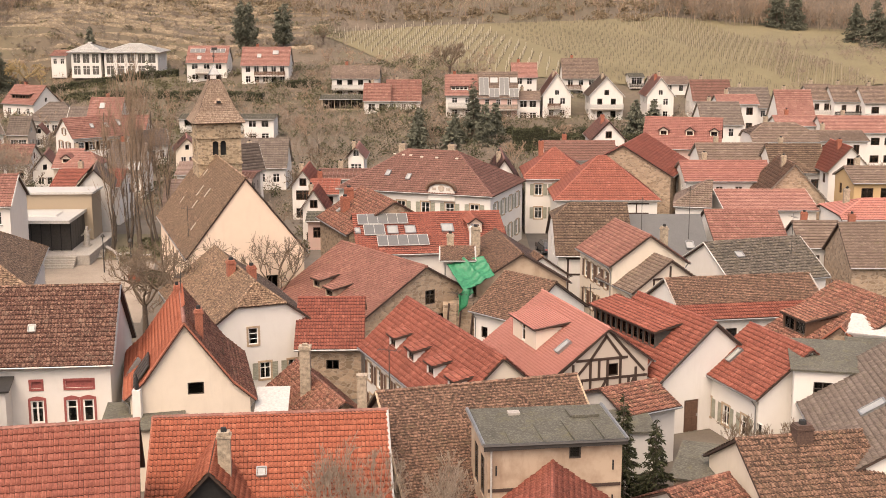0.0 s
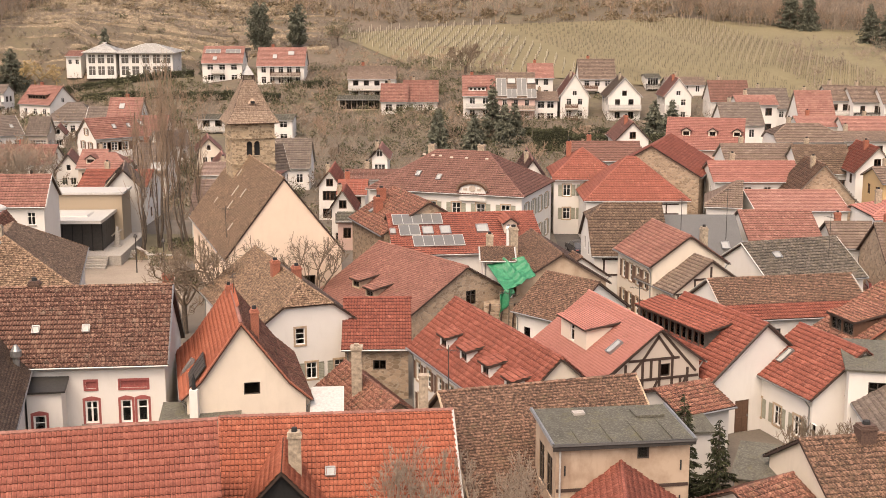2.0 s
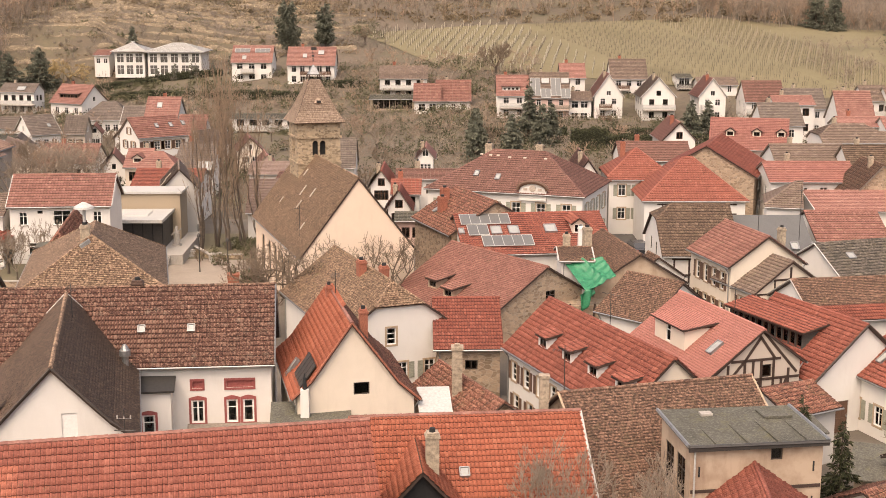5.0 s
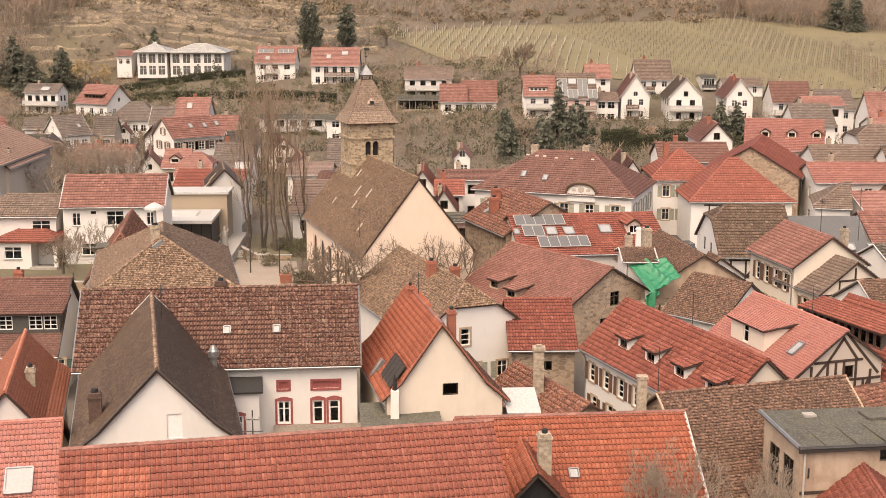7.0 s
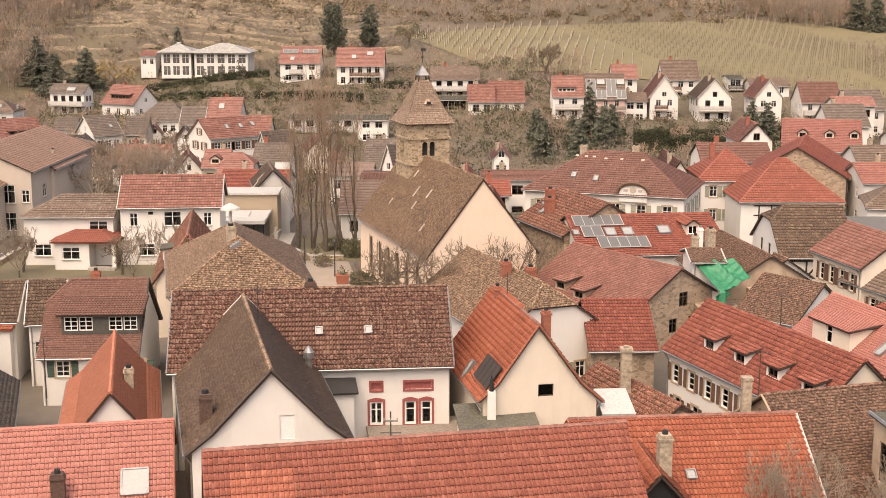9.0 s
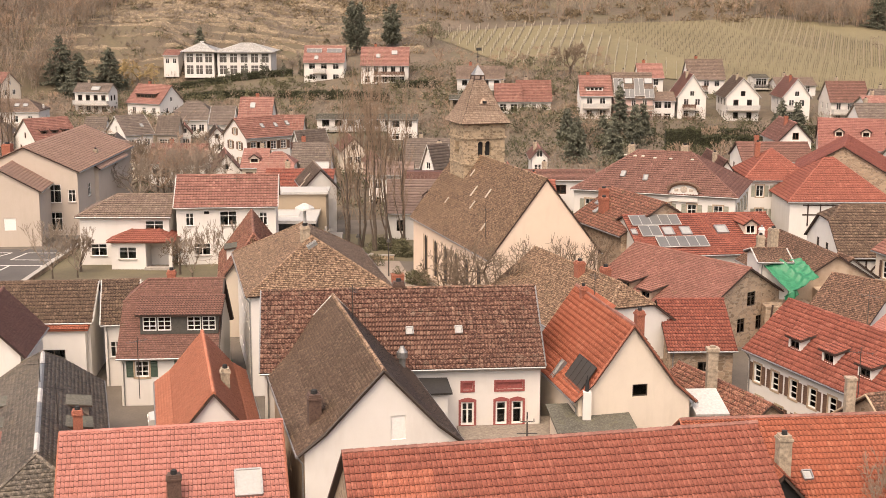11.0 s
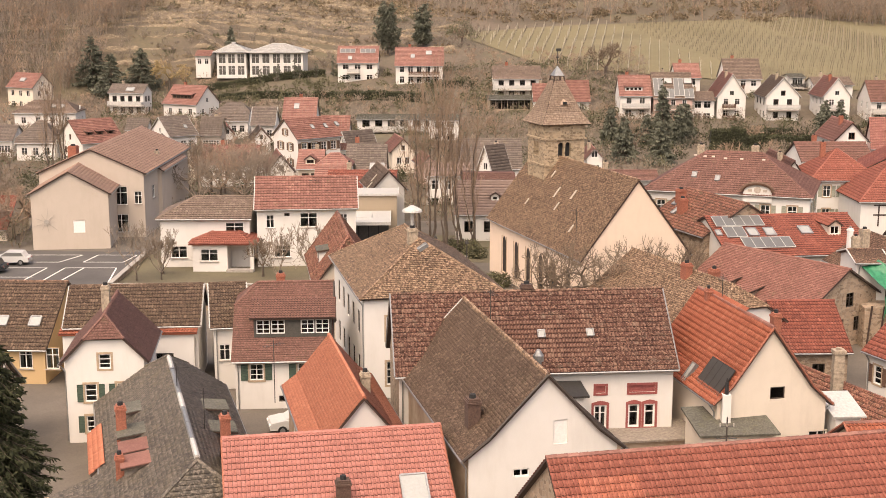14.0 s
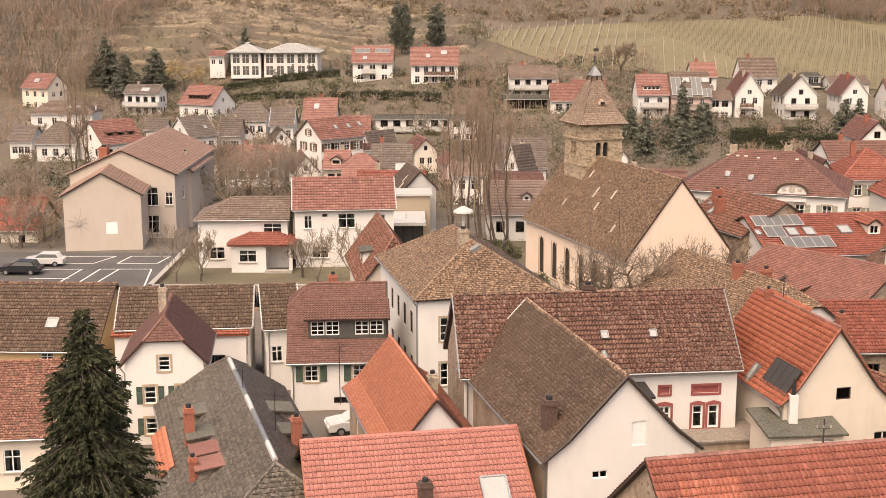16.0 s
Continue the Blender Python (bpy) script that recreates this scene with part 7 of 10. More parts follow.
def fir(label, x, y, z, h, r, n, seed, mat=None, droop=0.35, blade=0.28, name="fir_tree", shape=0.8, group=""):
    rng = np.random.default_rng(seed)
    t = thing(name, label, "tree", pose(x, y, z), group)
    child("trunk", limbs_mesh("trunk", [(0, 0, 0, 0, 0, h * 0.97, 0.018 * h, 0.02)], BARK, 7), t)
    k = rng.random(n) ** 0.75
    hz = h * (0.06 + 0.94 * (1 - k))
    hz = np.sort(hz)
    reach = r * ((h - hz) / (h * 0.94)) ** shape * rng.uniform(0.62, 1.12, n) * (1 + 0.18 * np.sin(hz * 2.1 + seed))
    reach = np.maximum(reach, 0.05 * r)
    a = rng.uniform(0, 2 * math.pi, n)
    segs, B, T, W = [], [], [], []
    for i in range(n):
        dx, dy = math.cos(a[i]), math.sin(a[i])
        L = reach[i]
        end = np.array([dx * L, dy * L, hz[i] - droop * L])
        st = np.array([0, 0, hz[i]])
        segs.append((*st, *end, 0.012 + 0.012 * L, 0.006))
        m = max(5, int(L / blade * (7 if blade > 0.3 else 8)))
        s = rng.uniform(0.25, 1.02, m)
        s = s[:, None]
        pts = st + (end - st) * s
        pts[:, 2] -= 0.18 * L * s[:, 0] * (1 - s[:, 0])
        out = np.stack([dx * 0.7 + rng.normal(0, 0.55, m), dy * 0.7 + rng.normal(0, 0.55, m), rng.normal(-0.55, 0.35, m)], 1)
        out /= np.linalg.norm(out, axis=1, keepdims=True)
        ln = blade * rng.uniform(0.6, 1.5, m)[:, None]
        B.append(pts), T.append(pts + out * ln), W.append(ln[:, 0] * (0.2 if blade > 0.3 else 0.15))
    child("branchwork", limbs_mesh("branchwork", segs, BARK), t, kind="stuff")
    child("needles", blades("needles", np.concatenate(B), np.concatenate(T), np.concatenate(W), mat or NEEDLE_FAR, rng), t, kind="stuff")
    return t


def shrub(label, x, y, h, r, seed, leaf=None, n=900, twigs=True, z=None, name="shrub"):
    rng = np.random.default_rng(seed)
    t = thing(name, label, "shrub", pose(x, y, ground_z(x, y) - 0.05 if z is None else z))
    if twigs:
        segs = []
        for _ in range(9):
            a = rng.uniform(0, 6.28)
            o = rng.uniform(0.1, 0.7)
            grow(rng, Vector((math.cos(a) * 0.2 * r, math.sin(a) * 0.2 * r, 0)), Vector((math.cos(a) * o, math.sin(a) * o, 1)), h * 0.5, 0.035, 3, segs, 0.25, 2, 0.7, 0.2, 0.5)
        child("twigwork", limbs_mesh("twigwork", segs, TWIG), t, kind="stuff")
    if leaf:
        u = rng.normal(0, 1, (n, 3))
        u /= np.linalg.norm(u, axis=1, keepdims=True)
        rad = rng.uniform(0.5, 1.0, (n, 1)) ** 0.5 * (1 + 0.25 * np.sin(u[:, :1] * 5 + seed) * np.cos(u[:, 1:2] * 4))
        base = u * rad * np.array([r, r, h * 0.5]) + np.array([0, 0, h * 0.5])
        tip = base + rng.normal(0, 0.13, (n, 3)) + u * 0.1
        child("leaves", blades("leaves", base, tip, np.full(n, 0.06), leaf, rng), t, kind="stuff")
    return t


# ---- church ----
nave = HOUSES["church_nave"]
church_yaw = math.atan2(132 - 109.3, -24.6 + 17.2)
tower = thing("church_tower", "square sandstone church tower with a steep tiled spire", "tower", Matrix.Translation((-22.87, 128.0, 0)) @ Matrix.Rotation(church_yaw - math.pi / 2, 4, "Z"))
TW, TH = 4.3, 15.9
half = TW / 2
for i, ang in enumerate((0, 90, 180, 270)):
    wb = Build()
    holes = []
    if i in (0, 3):
        holes = [(-0.68, 12.5, -0.08, 13.95), (0.08, 12.5, 0.68, 13.95)]
    facade(wb, [(-half, 0), (half, 0), (half, TH), (-half, TH)], holes, lambda s, z, d: Vector((s, -half + d, z)), 0.5)
    mt = Matrix.Rotation(radians(ang), 4, "Z")
    child("wall", wb.mesh("wall", WALL["sand"]), tower, mt)
    if holes:
        for cx in (-0.38, 0.38):
            for me in arch_spandrels(0.6, 1.45, 0.3, WALL["sand"], False, 0.3):
                child("arch_corner", me, tower, mt @ pose(cx, -half, 12.5))
            child("sound_louvre", Build().box(0, 0.42, 0.72, 0.6, 0.05, 1.45).mesh("sound_louvre", M["soot"]), tower, mt @ pose(cx, -half, 12.5))
        child("column", Build().tube((0, -half + 0.15, 12.5), (0, -half + 0.15, 13.6), 0.07, 0.07, 8).box(0, -half + 0.15, 13.6, 0.2, 0.3, 0.12).mesh("column", WALL["sand"]), tower, mt)
for zc, pr in ((9.6, 0.14), (11.7, 0.1), (14.3, 0.14), (15.75, 0.22)):
    child("string_course", Build().box(0, 0, zc, TW + 2 * pr, TW + 2 * pr, 0.2).mesh("string_course", WALL["sand"]), tower)
o, zt_ = half + 0.45, 19.9
ring0 = [Vector((sx * o, sy * o, 15.75)) for sx, sy in ((-1, -1), (1, -1), (1, 1), (-1, 1))]
ring1 = [Vector((sx * half * 0.86, sy * half * 0.86, 16.9)) for sx, sy in ((-1, -1), (1, -1), (1, 1), (-1, 1))]
ring2 = [Vector((sx * 0.55, sy * 0.55, zt_)) for sx, sy in ((-1, -1), (1, -1), (1, 1), (-1, 1))]
spire_slopes = []
for i in range(4):
    j = (i + 1) % 4
    spire_slopes += [[ring0[i], ring0[j], ring1[j], ring1[i]], [ring1[i], ring1[j], ring2[j], ring2[i]]]
sb = Build()
for s in spire_slopes:
    sb.slab(s, 0.12)
spire = child("spire", sb.mesh("spire", M["timber"]), tower)
v, q = tile_slope(spire_slopes, "flat", 77)
child("spire_tiles", quads_mesh("spire_tiles", v, q, ROOF["spire"]), spire, kind="stuff")
lan = Build()
for sx in (-1, 1):
    for sy in (-1, 1):
        lan.tube((sx * 0.6, sy * 0.6, zt_ - 0.3), (sx * 0.5, sy * 0.5, zt_ + 0.5), 0.07)
lan.box(0, 0, zt_ + 0.45, 1.1, 1.1, 0.08)
child("lantern", lan.mesh("lantern", M["timber"]), tower)
child("lantern_roof", Build().box(0, 0, zt_ + 0.95, 1.1, 1.1, 0.95, taper=0.06).mesh("lantern_roof", M["metal"]), tower, label="pale metal lantern cap")
child("finial", Build().tube((0, 0, zt_ + 1.7), (0, 0, zt_ + 3.1), 0.035).tube((0, 0, zt_ + 2.2), (0, 0, zt_ + 2.36), 0.13, 0.13, 8).box(0.1, 0, zt_ + 3.0, 0.55, 0.03, 0.28).mesh("finial", M["darkmetal"]), tower)
# small spire dormer
child("spire_hatch", Build().box(0.1, -half * 0.62 - 0.05, 17.9, 0.9, 0.9, 0.5, taper=0.2).mesh("spire_hatch", ROOF["spire"]), tower)
# black block painted as the shade in the hatch mouth
child("spire_hatch_opening", Build().box(0.1, -half * 0.62 - 0.5, 17.78, 0.4, 0.1, 0.24).mesh("spire_hatch_opening", M["soot"]), tower)


def fix_lancets():
    """Lancet windows of the nave: stone heads over the square openings."""
    x0, x1 = 0.1, 23.21
    for s, z, w, h in LANCETS:
        m = Matrix.Translation(((x0 + x1) / 2 - s, 5.05, z)) @ Matrix.Rotation(math.pi, 4, "Z")
        for me in arch_spandrels(w, h, 1.0, WALL["peach"], True, 0.1):
            child("arch_corner", me, nave, m)
        sr = Build()
        for sx in (-1, 1):
            sr.box(sx * (w / 2 + 0.08), -0.01, h / 2, 0.16, 0.03, h)
        sr.box(0, -0.03, -0.08, w + 0.36, 0.1, 0.14)
        child("surround", sr.mesh("surround", M["frame_stone"]), nave, m)


LANCETS = [(s, 0.75, 1.1, 3.7) for s in (8.2, 5.0, 2.0, -1.1, -4.2, -7.4)]
fix_lancets()
child("round_window", Build().tube((-0.02, 0, 0), (0.12, 0, 0), 0.42, 0.42, 16).mesh("round_window", M["soot"]), nave, Matrix.Translation((0.22, -0.2, 7.7)))
child("round_surround", Build().tube((0, 0, 0), (0.08, 0, 0), 0.52, 0.5, 16).mesh("round_surround", M["frame_stone"]), nave, Matrix.Translation((0.2, -0.2, 7.7)))

# ---- dormers ----
for xx in (2.2, 5.6, 9.0, 12.4):
    dormer("house_red_dormers", xx + 2.0, -1, 2.55, 1.25, 0.85, 7.8, 3.55, 4.6, "shed", 0.3, "red", "white", style="dark")
dormer("house_pink_big", 4.2, -1, 5.0, 1.3, 0.8, 6.6, 7.2, 2.4, "shed", 0.35, "rust", "dirty", style="dark")
dormer("house_pink_big", 7.0, -1, 5.4, 1.3, 0.8, 6.6, 7.2, 2.4, "shed", 0.35, "rust", "dirty", style="dark")
dormer("house_shed_dormer", 4.2, -1, 3.9, 5.4, 1.3, 7.9, 5.4, 3.8, "shed", 0.75, "choc", "darkwall", style="cross", over=0.3, slots=[(-0.38, 0.95), (-0.19, 0.95), (0.19, 0.95), (0.38, 0.95)])
dormer("house_half_timber", 6.6, 1, 3.2, 4.2, 1.5, 7.4, 4.6, 4.0, "shed", 0.35, "pink", "cream", style="plain", over=0.25, slots=[(-0.05, 0.7)], tile="flat")
dormer("house_band_dormer", 7.2, 1, 2.7, 8.2, 1.25, 7.2, 4.2, 3.7, "shed", 0.5, "red", "darkwall", n=11, style="farbrown", over=0.3)
dormer("house_red_hip", 5.4, 1, 2.3, 1.9, 1.2, 8.6, 3.01, 4.6, "shed", 0.15, "felt", "white", style="dark", flat=True)
dormer("house_solar", 11.6, -1, 3.9, 1.2, 1.1, 7.2, 7.1, 4.55, "gable", 0.45, "newred", "cream", style="plain")
dormer("house_red_corner", 3.0, -1, 5.2, 3.0, 1.2, 7.6, 7.0, 3.8, "shed", 0.6, "oldred", "brownwood", n=2, style="dark")
for xx in (3.1, 7.0, 10.6):
    dormer("house_three_dormers", xx, -1, 3.6, 1.2, 0.9, 9.7, 6.2, 5.5, "gable", 0.45, "softred", "cream", style="dark")
for xx, sg in ((17.0, 1), (13.0, 1), (10.4, 1), (8.2, 1), (15.0, -1), (11.0, -1)):
    dormer("house_slate", xx, sg, 3.4 if sg > 0 else 2.6, 1.5, 0.7, 5.9, 4.6 if sg > 0 else 3.6, 2.9 if sg > 0 else 3.4, "shed", 0.2, "felt" if xx > 10.5 else "rust", "wood_grey", style="dark", flat=True)

dormer("far_house_band", 4.65, -1, 3.02, 5.12, 0.95, 7.45, 4.20, 3.70, "shed", 0.35, "farred", "brownwood", n=5, style="dark")
for xx in (2.23, 4.13, 6.04):
    dormer("far_house_rust", xx, -1, 3.52, 1.0, 0.65, 7.40, 5.18, 3.79, "shed", 0.25, "rust", "brownwood", style="dark")
dormer("far_house_bright", 1.90, -1, 3.00, 1.3, 0.8, 7.00, 4.00, 4.79, "gable", 0.5, "farred", "cream", style="dark")
dormer("far_house_pink", 4.84, -1, 2.40, 0.9, 0.75, 6.95, 4.00, 3.56, "gable", 0.35, "fawn", "white", style="far")
dormer("far_house_red_white", 2.96, -1, 3.00, 3.4, 0.85, 8.58, 4.00, 4.74, "shed", 0.3, "farred", "white", n=4, style="far")

sl = HOUSES["house_slate"]
sl_len = math.hypot(6.6, 22.6)
for k in range(7):
    a, b = 3.6 + (sl_len - 5.2) * k / 7, 3.6 + (sl_len - 5.2) * (k + 0.97) / 7
    child("ridge_cap", Build().tube((a, 0, 5.99), (b, 0, 6.0), 0.15, 0.15, 6).mesh("ridge_cap", M["metal" if k % 3 else "white_metal"]), sl, label="pale metal ridge capping")

lt = [Vector((10.6, 8.0, 1.7)), Vector((-0.4, 8.0, 1.7)), Vector((-0.4, 4.45, 3.02)), Vector((10.6, 4.45, 3.02))]
lean = child("lean_to_roof", Build().slab(lt, 0.12).mesh("lean_to_roof", M["timber"]), sl)
v, q = tile_slope([lt], "slate", 91)
child("lean_to_covering", quads_mesh("lean_to_covering", v, q, ROOF["slate"]), lean, kind="stuff")
child("lean_to_wall", Build().box(5.1, 7.7, 0.8, 10.8, 0.2, 1.6).box(-0.25, 6.0, 1.0, 0.2, 3.3, 2.0).box(10.45, 6.0, 1.0, 0.2, 3.3, 2.0).mesh("lean_to_wall", WALL["dirty"]), sl)
rs = [Vector((18.4, 5.1, 2.55)), Vector((11.6, 5.1, 2.55)), Vector((11.6, 4.3, 3.2)), Vector((18.4, 4.3, 3.2))]
v, q = tile_slope([rs], "pan", 92)
child("eave_strip", Build().slab(rs, 0.08).mesh("eave_strip", M["timber"]), sl)
child("eave_tiles", quads_mesh("eave_tiles", v, q, ROOF["cleanorange"]), sl, kind="stuff")

# ---- town hall front ----
hall = HOUSES["town_hall"]
ped = child("pediment", Build().box(0, 0, 0.8, 3.4, 0.5, 1.6).mesh("pediment", WALL["white"]), hall, pose(12.6, -6.2, 6.2) @ Matrix.Scale(0.9, 4))
arc = Build()
for i in range(10):
    a0, a1 = math.pi * i / 10, math.pi * (i + 1) / 10
    arc.tube((-1.85 * math.cos(a0), -0.3, 1.3 + 1.0 * math.sin(a0)), (-1.85 * math.cos(a1), -0.3, 1.3 + 1.0 * math.sin(a1)), 0.26, 0.26, 6)
child("arch_moulding", arc.mesh("arch_moulding", M["brownwood"]), ped, label="dark brown arched moulding")
pts = [(-1.8 * math.cos(math.pi * i / 12), 1.3 + 0.95 * math.sin(math.pi * i / 12)) for i in range(13)]
tb = Build()
tb.slab([Vector((x, -0.2, z)) for x, z in pts[::-1]][::-1], -0.35)
child("tympanum", tb.mesh("tympanum", WALL["white"]), ped)
child("relief", Build().tube((0, -0.28, 1.5), (0, -0.34, 1.5), 0.42, 0.36, 12).box(0.9, -0.28, 1.4, 0.5, 0.08, 0.3).box(-0.9, -0.28, 1.4, 0.5, 0.08, 0.3).mesh("relief", M["oldsheet"]), ped)
child("ridge_roof", Build().box(0, 1.4, 1.5, 3.2, 2.8, 0.9, taper=0.5).mesh("ridge_roof", ROOF["hallred"]), ped)

# ---- flat-roofed workshop ----
shop = thing("flat_workshop", "weathered two-storey workshop with a flat felt roof", "workshop", pose(5.1, 60.6, 0, 0, 0, 8.5))
SX, SY, SZ = 6.7, 4.4, 7.0
for i, (ln, off, ang) in enumerate(((SX, SY / 2, 0), (SY, SX / 2, 90), (SX, SY / 2, 180), (SY, SX / 2, 270))):
    wb = Build()
    holes = []
    if i == 3:
        holes = [(-1.5, 4.0, -0.2, 6.1), (0.2, 4.0, 1.5, 6.1), (-1.4, 1.0, -0.2, 3.0)]
    if i == 0:
        holes = [(0.7, 6.1, 1.3, 6.75)]
    facade(wb, [(-ln / 2, 0), (ln / 2, 0), (ln / 2, SZ), (-ln / 2, SZ)], holes, lambda s, z, d: Vector((s, -off + d, z)))
    mt = Matrix.Rotation(radians(ang), 4, "Z")
    child("wall", wb.mesh("wall", WALL["dirty"]), shop, mt)
    for a, z0, b, z1 in holes:
        put_window(shop, mt @ pose((a + b) / 2, -off, z0), b - a, z1 - z0, "dark")
ex, ey = SX / 2 + 0.2, SY / 2 + 0.25
child("roof", Build().slab([Vector(p) for p in ((-ex, -ey, 7.12), (ex, -ey, 7.06), (ex, ey, 7.24), (-ex, ey, 7.32))], 0.16).mesh("roof", ROOF["felt"]), shop, label="grey-green roofing felt")
for a, b, mt in (((-ex, -ey, 7.06), (ex, -ey, 7.0), "darkmetal"), ((-ex, -ey, 7.12), (-ex, ey, 7.33), "metal"), ((ex, -ey, 7.06), (ex, ey, 7.25), "metal")):
    child("roof_edge", Build().tube(a, b, 0.1, 0.1, 5).mesh("roof_edge", M[mt]), shop)
child("fascia", Build().box(0, -ey - 0.02, 6.96, 2 * ex, 0.06, 0.3).mesh("fascia", M["darkmetal"]), shop)
for k, (x, y, sx, sy) in enumerate(((-1.3, 1.5, 0.6, 0.5), (2.2, 1.2, 1.5, 1.2))):
    child("roof_hatch", Build().box(x, y, 7.32 - 0.05 * k, sx, sy, 0.12).mesh("roof_hatch", M["concrete"] if k == 0 else ROOF["felt"]), shop)
for x in (-2.2, -0.6, 0.9, 2.4):
    child("felt_seam", Build().box(x, 0, 7.17, 0.05, 2 * ey - 0.1, 0.07).mesh("felt_seam", ROOF["felt"]), shop)
for x in (-2.9, 2.9):
    for z in (3.9, 5.7):
        child("wall_anchor", Build().box(x, -SY / 2 - 0.03, z, 0.07, 0.05, 0.5).mesh("wall_anchor", M["soot"]), shop)
child("beam", Build().box(0, -SY / 2 - 0.02, 4.7, SX - 0.1, 0.06, 0.16).mesh("beam", M["timber"]), shop)
child("downpipe", Build().tube((-SX / 2 + 0.2, -SY / 2 - 0.08, 6.8), (-SX / 2 + 0.2, -SY / 2 - 0.08, 0.05), 0.05, 0.05, 6).mesh("downpipe", M["white_metal"]), shop)

# ---- barn dormer gable, chimneys of the near roofs ----
bo = HOUSES["barn_orange"]
# black triangle stands in for the shade within the open gable
gate = child("gate_gable", Build().poly((-2.0, 0, -0.4), (2.0, 0, -0.4), (0, 0, 1.75)).poly((2.0, 0.3, -0.4), (-2.0, 0.3, -0.4), (0, 0.3, 1.75)).mesh("gate_gable", M["soot"]), bo, pose(3.15, -5.6, 4.95))
gs = [[Vector((2.4, -0.35, -0.65)), Vector((2.4, 5.0, -0.65)), Vector((0, 5.0, 1.95)), Vector((0, -0.35, 1.95))], [Vector((-2.4, 5.0, -0.65)), Vector((-2.4, -0.35, -0.65)), Vector((0, -0.35, 1.95)), Vector((0, 5.0, 1.95))]]
gb = Build()
for s in gs:
    gb.slab(s, 0.12)
child("gable_roof", gb.mesh("gable_roof", M["timber"]), gate)
v, q = tile_slope(gs, "pan", 5)
child("gable_tiles", quads_mesh("gable_tiles", v, q, ROOF["orange"]), gate, kind="stuff")
chimney(bo, 3.75, -4.1, 4.7, 3.4, 0.6, 0.6, "old")
for xx in (0.9, 5.4):
    roof_window(bo, "sky", xx, -4.6 if xx < 2 else -3.0, 0.45, 0.5, 7.6 - 4.3 * (4.6 if xx < 2 else 3.0) / 6.5, math.atan2(4.3, 6.5), False)

# ---- half-timbering ----
def timbers(name, m, beams, t=0.2):
    for (x0, z0), (x1, z1) in beams:
        d = Vector((x1 - x0, 0, z1 - z0))
        L = d.length
        ang = math.atan2(d.z, d.x)
        mm = m @ Matrix.Translation(((x0 + x1) / 2, -0.015, (z0 + z1) / 2)) @ Matrix.Rotation(-ang, 4, "Y")
        child("beam", BEAM.setdefault(round(L, 1), Build().box(0, 0, 0, round(L, 1), 0.06, t).mesh("beam", M["timber"])), HOUSES[name], mm)


BEAM = {}
front = Matrix.Translation((0.25, 0, 0)) @ Matrix.Rotation(radians(-90), 4, "Z")
bm_ = [((-4.0, 4.1), (2.8, 4.1)), ((-2.2, 5.4), (1.4, 5.4)), ((-4.2, 2.0), (2.8, 2.0))]
bm_ += [((x, 2.0), (x, z)) for x, z in ((-3.6, 4.1), (-2.4, 5.2), (-1.2, 5.4), (0.0, 5.4), (0.9, 5.4), (2.0, 4.7))]
bm_ += [((-1.2, 5.4), (-0.1, 6.9)), ((1.0, 5.4), (-0.2, 7.0)), ((-3.6, 2.1), (-2.5, 4.0)), ((1.0, 2.1), (1.9, 4.0)), ((-2.3, 4.2), (-1.3, 5.3)), ((-3.9, 4.2), (-0.1, 7.2)), ((2.6, 4.4), (0.1, 7.2)), ((-1.1, 2.1), (-0.1, 4.0))]
bm_ += [((-3.0, 2.0), (-3.0, 4.1)), ((-1.8, 2.0), (-1.8, 4.1)), ((-0.6, 4.1), (-0.6, 5.4)), ((1.5, 2.0), (1.5, 4.1)), ((-4.2, 3.0), (2.8, 3.0))]
timbers("house_half_timber", front, bm_, 0.17)
barn_f = Matrix.Translation((6.0, -5.65, 0))
bm_ = [((-5, 4.1), (5, 4.1)), ((-5, 2.6), (5, 2.6))] + [((x, 0.3), (x, 4.1)) for x in (-4.8, -3.4, -2.0, -0.6, 0.8, 2.2, 3.6)] + [((-3.3, 2.6), (-2.1, 4.1)), ((0.9, 4.1), (2.1, 2.6))]
timbers("house_dark_barn", barn_f, bm_, 0.16)
bm_ = [((-3.2, 4.3), (3.2, 4.3)), ((-3.2, 2.8), (3.2, 2.8)), ((-1.6, 5.4), (1.6, 5.4))] + [((x, 2.8), (x, z)) for x, z in ((-3.0, 4.3), (-1.5, 5.4), (0.0, 6.4), (1.5, 5.4), (3.0, 4.3))] + [((-2.9, 2.9), (-1.6, 4.2)), ((2.9, 2.9), (1.6, 4.2))]
timbers("house_brown_wing", front, bm_, 0.14)
mb = HOUSES["house_mossy_barn"]
rs = [Vector((0.0, -4.45, 4.13)), Vector((12.1, -4.45, 4.13)), Vector((12.1, -2.9, 4.95)), Vector((0.0, -2.9, 4.95))]
v, q = tile_slope([rs], "pan", 93)
child("lower_tiles", quads_mesh("lower_tiles", v, q, ROOF["red"]), mb, kind="stuff")
hy = Matrix.Translation((5.8, -5.45, 0))
timbers("house_hip_orange", hy, [((-4, 5.0), (5, 5.0)), ((-4, 3.9), (5, 3.9))] + [((x, 2.6), (x, 5.1)) for x in (-3.4, -2, -0.6, 0.8, 2.2, 3.6)], 0.15)

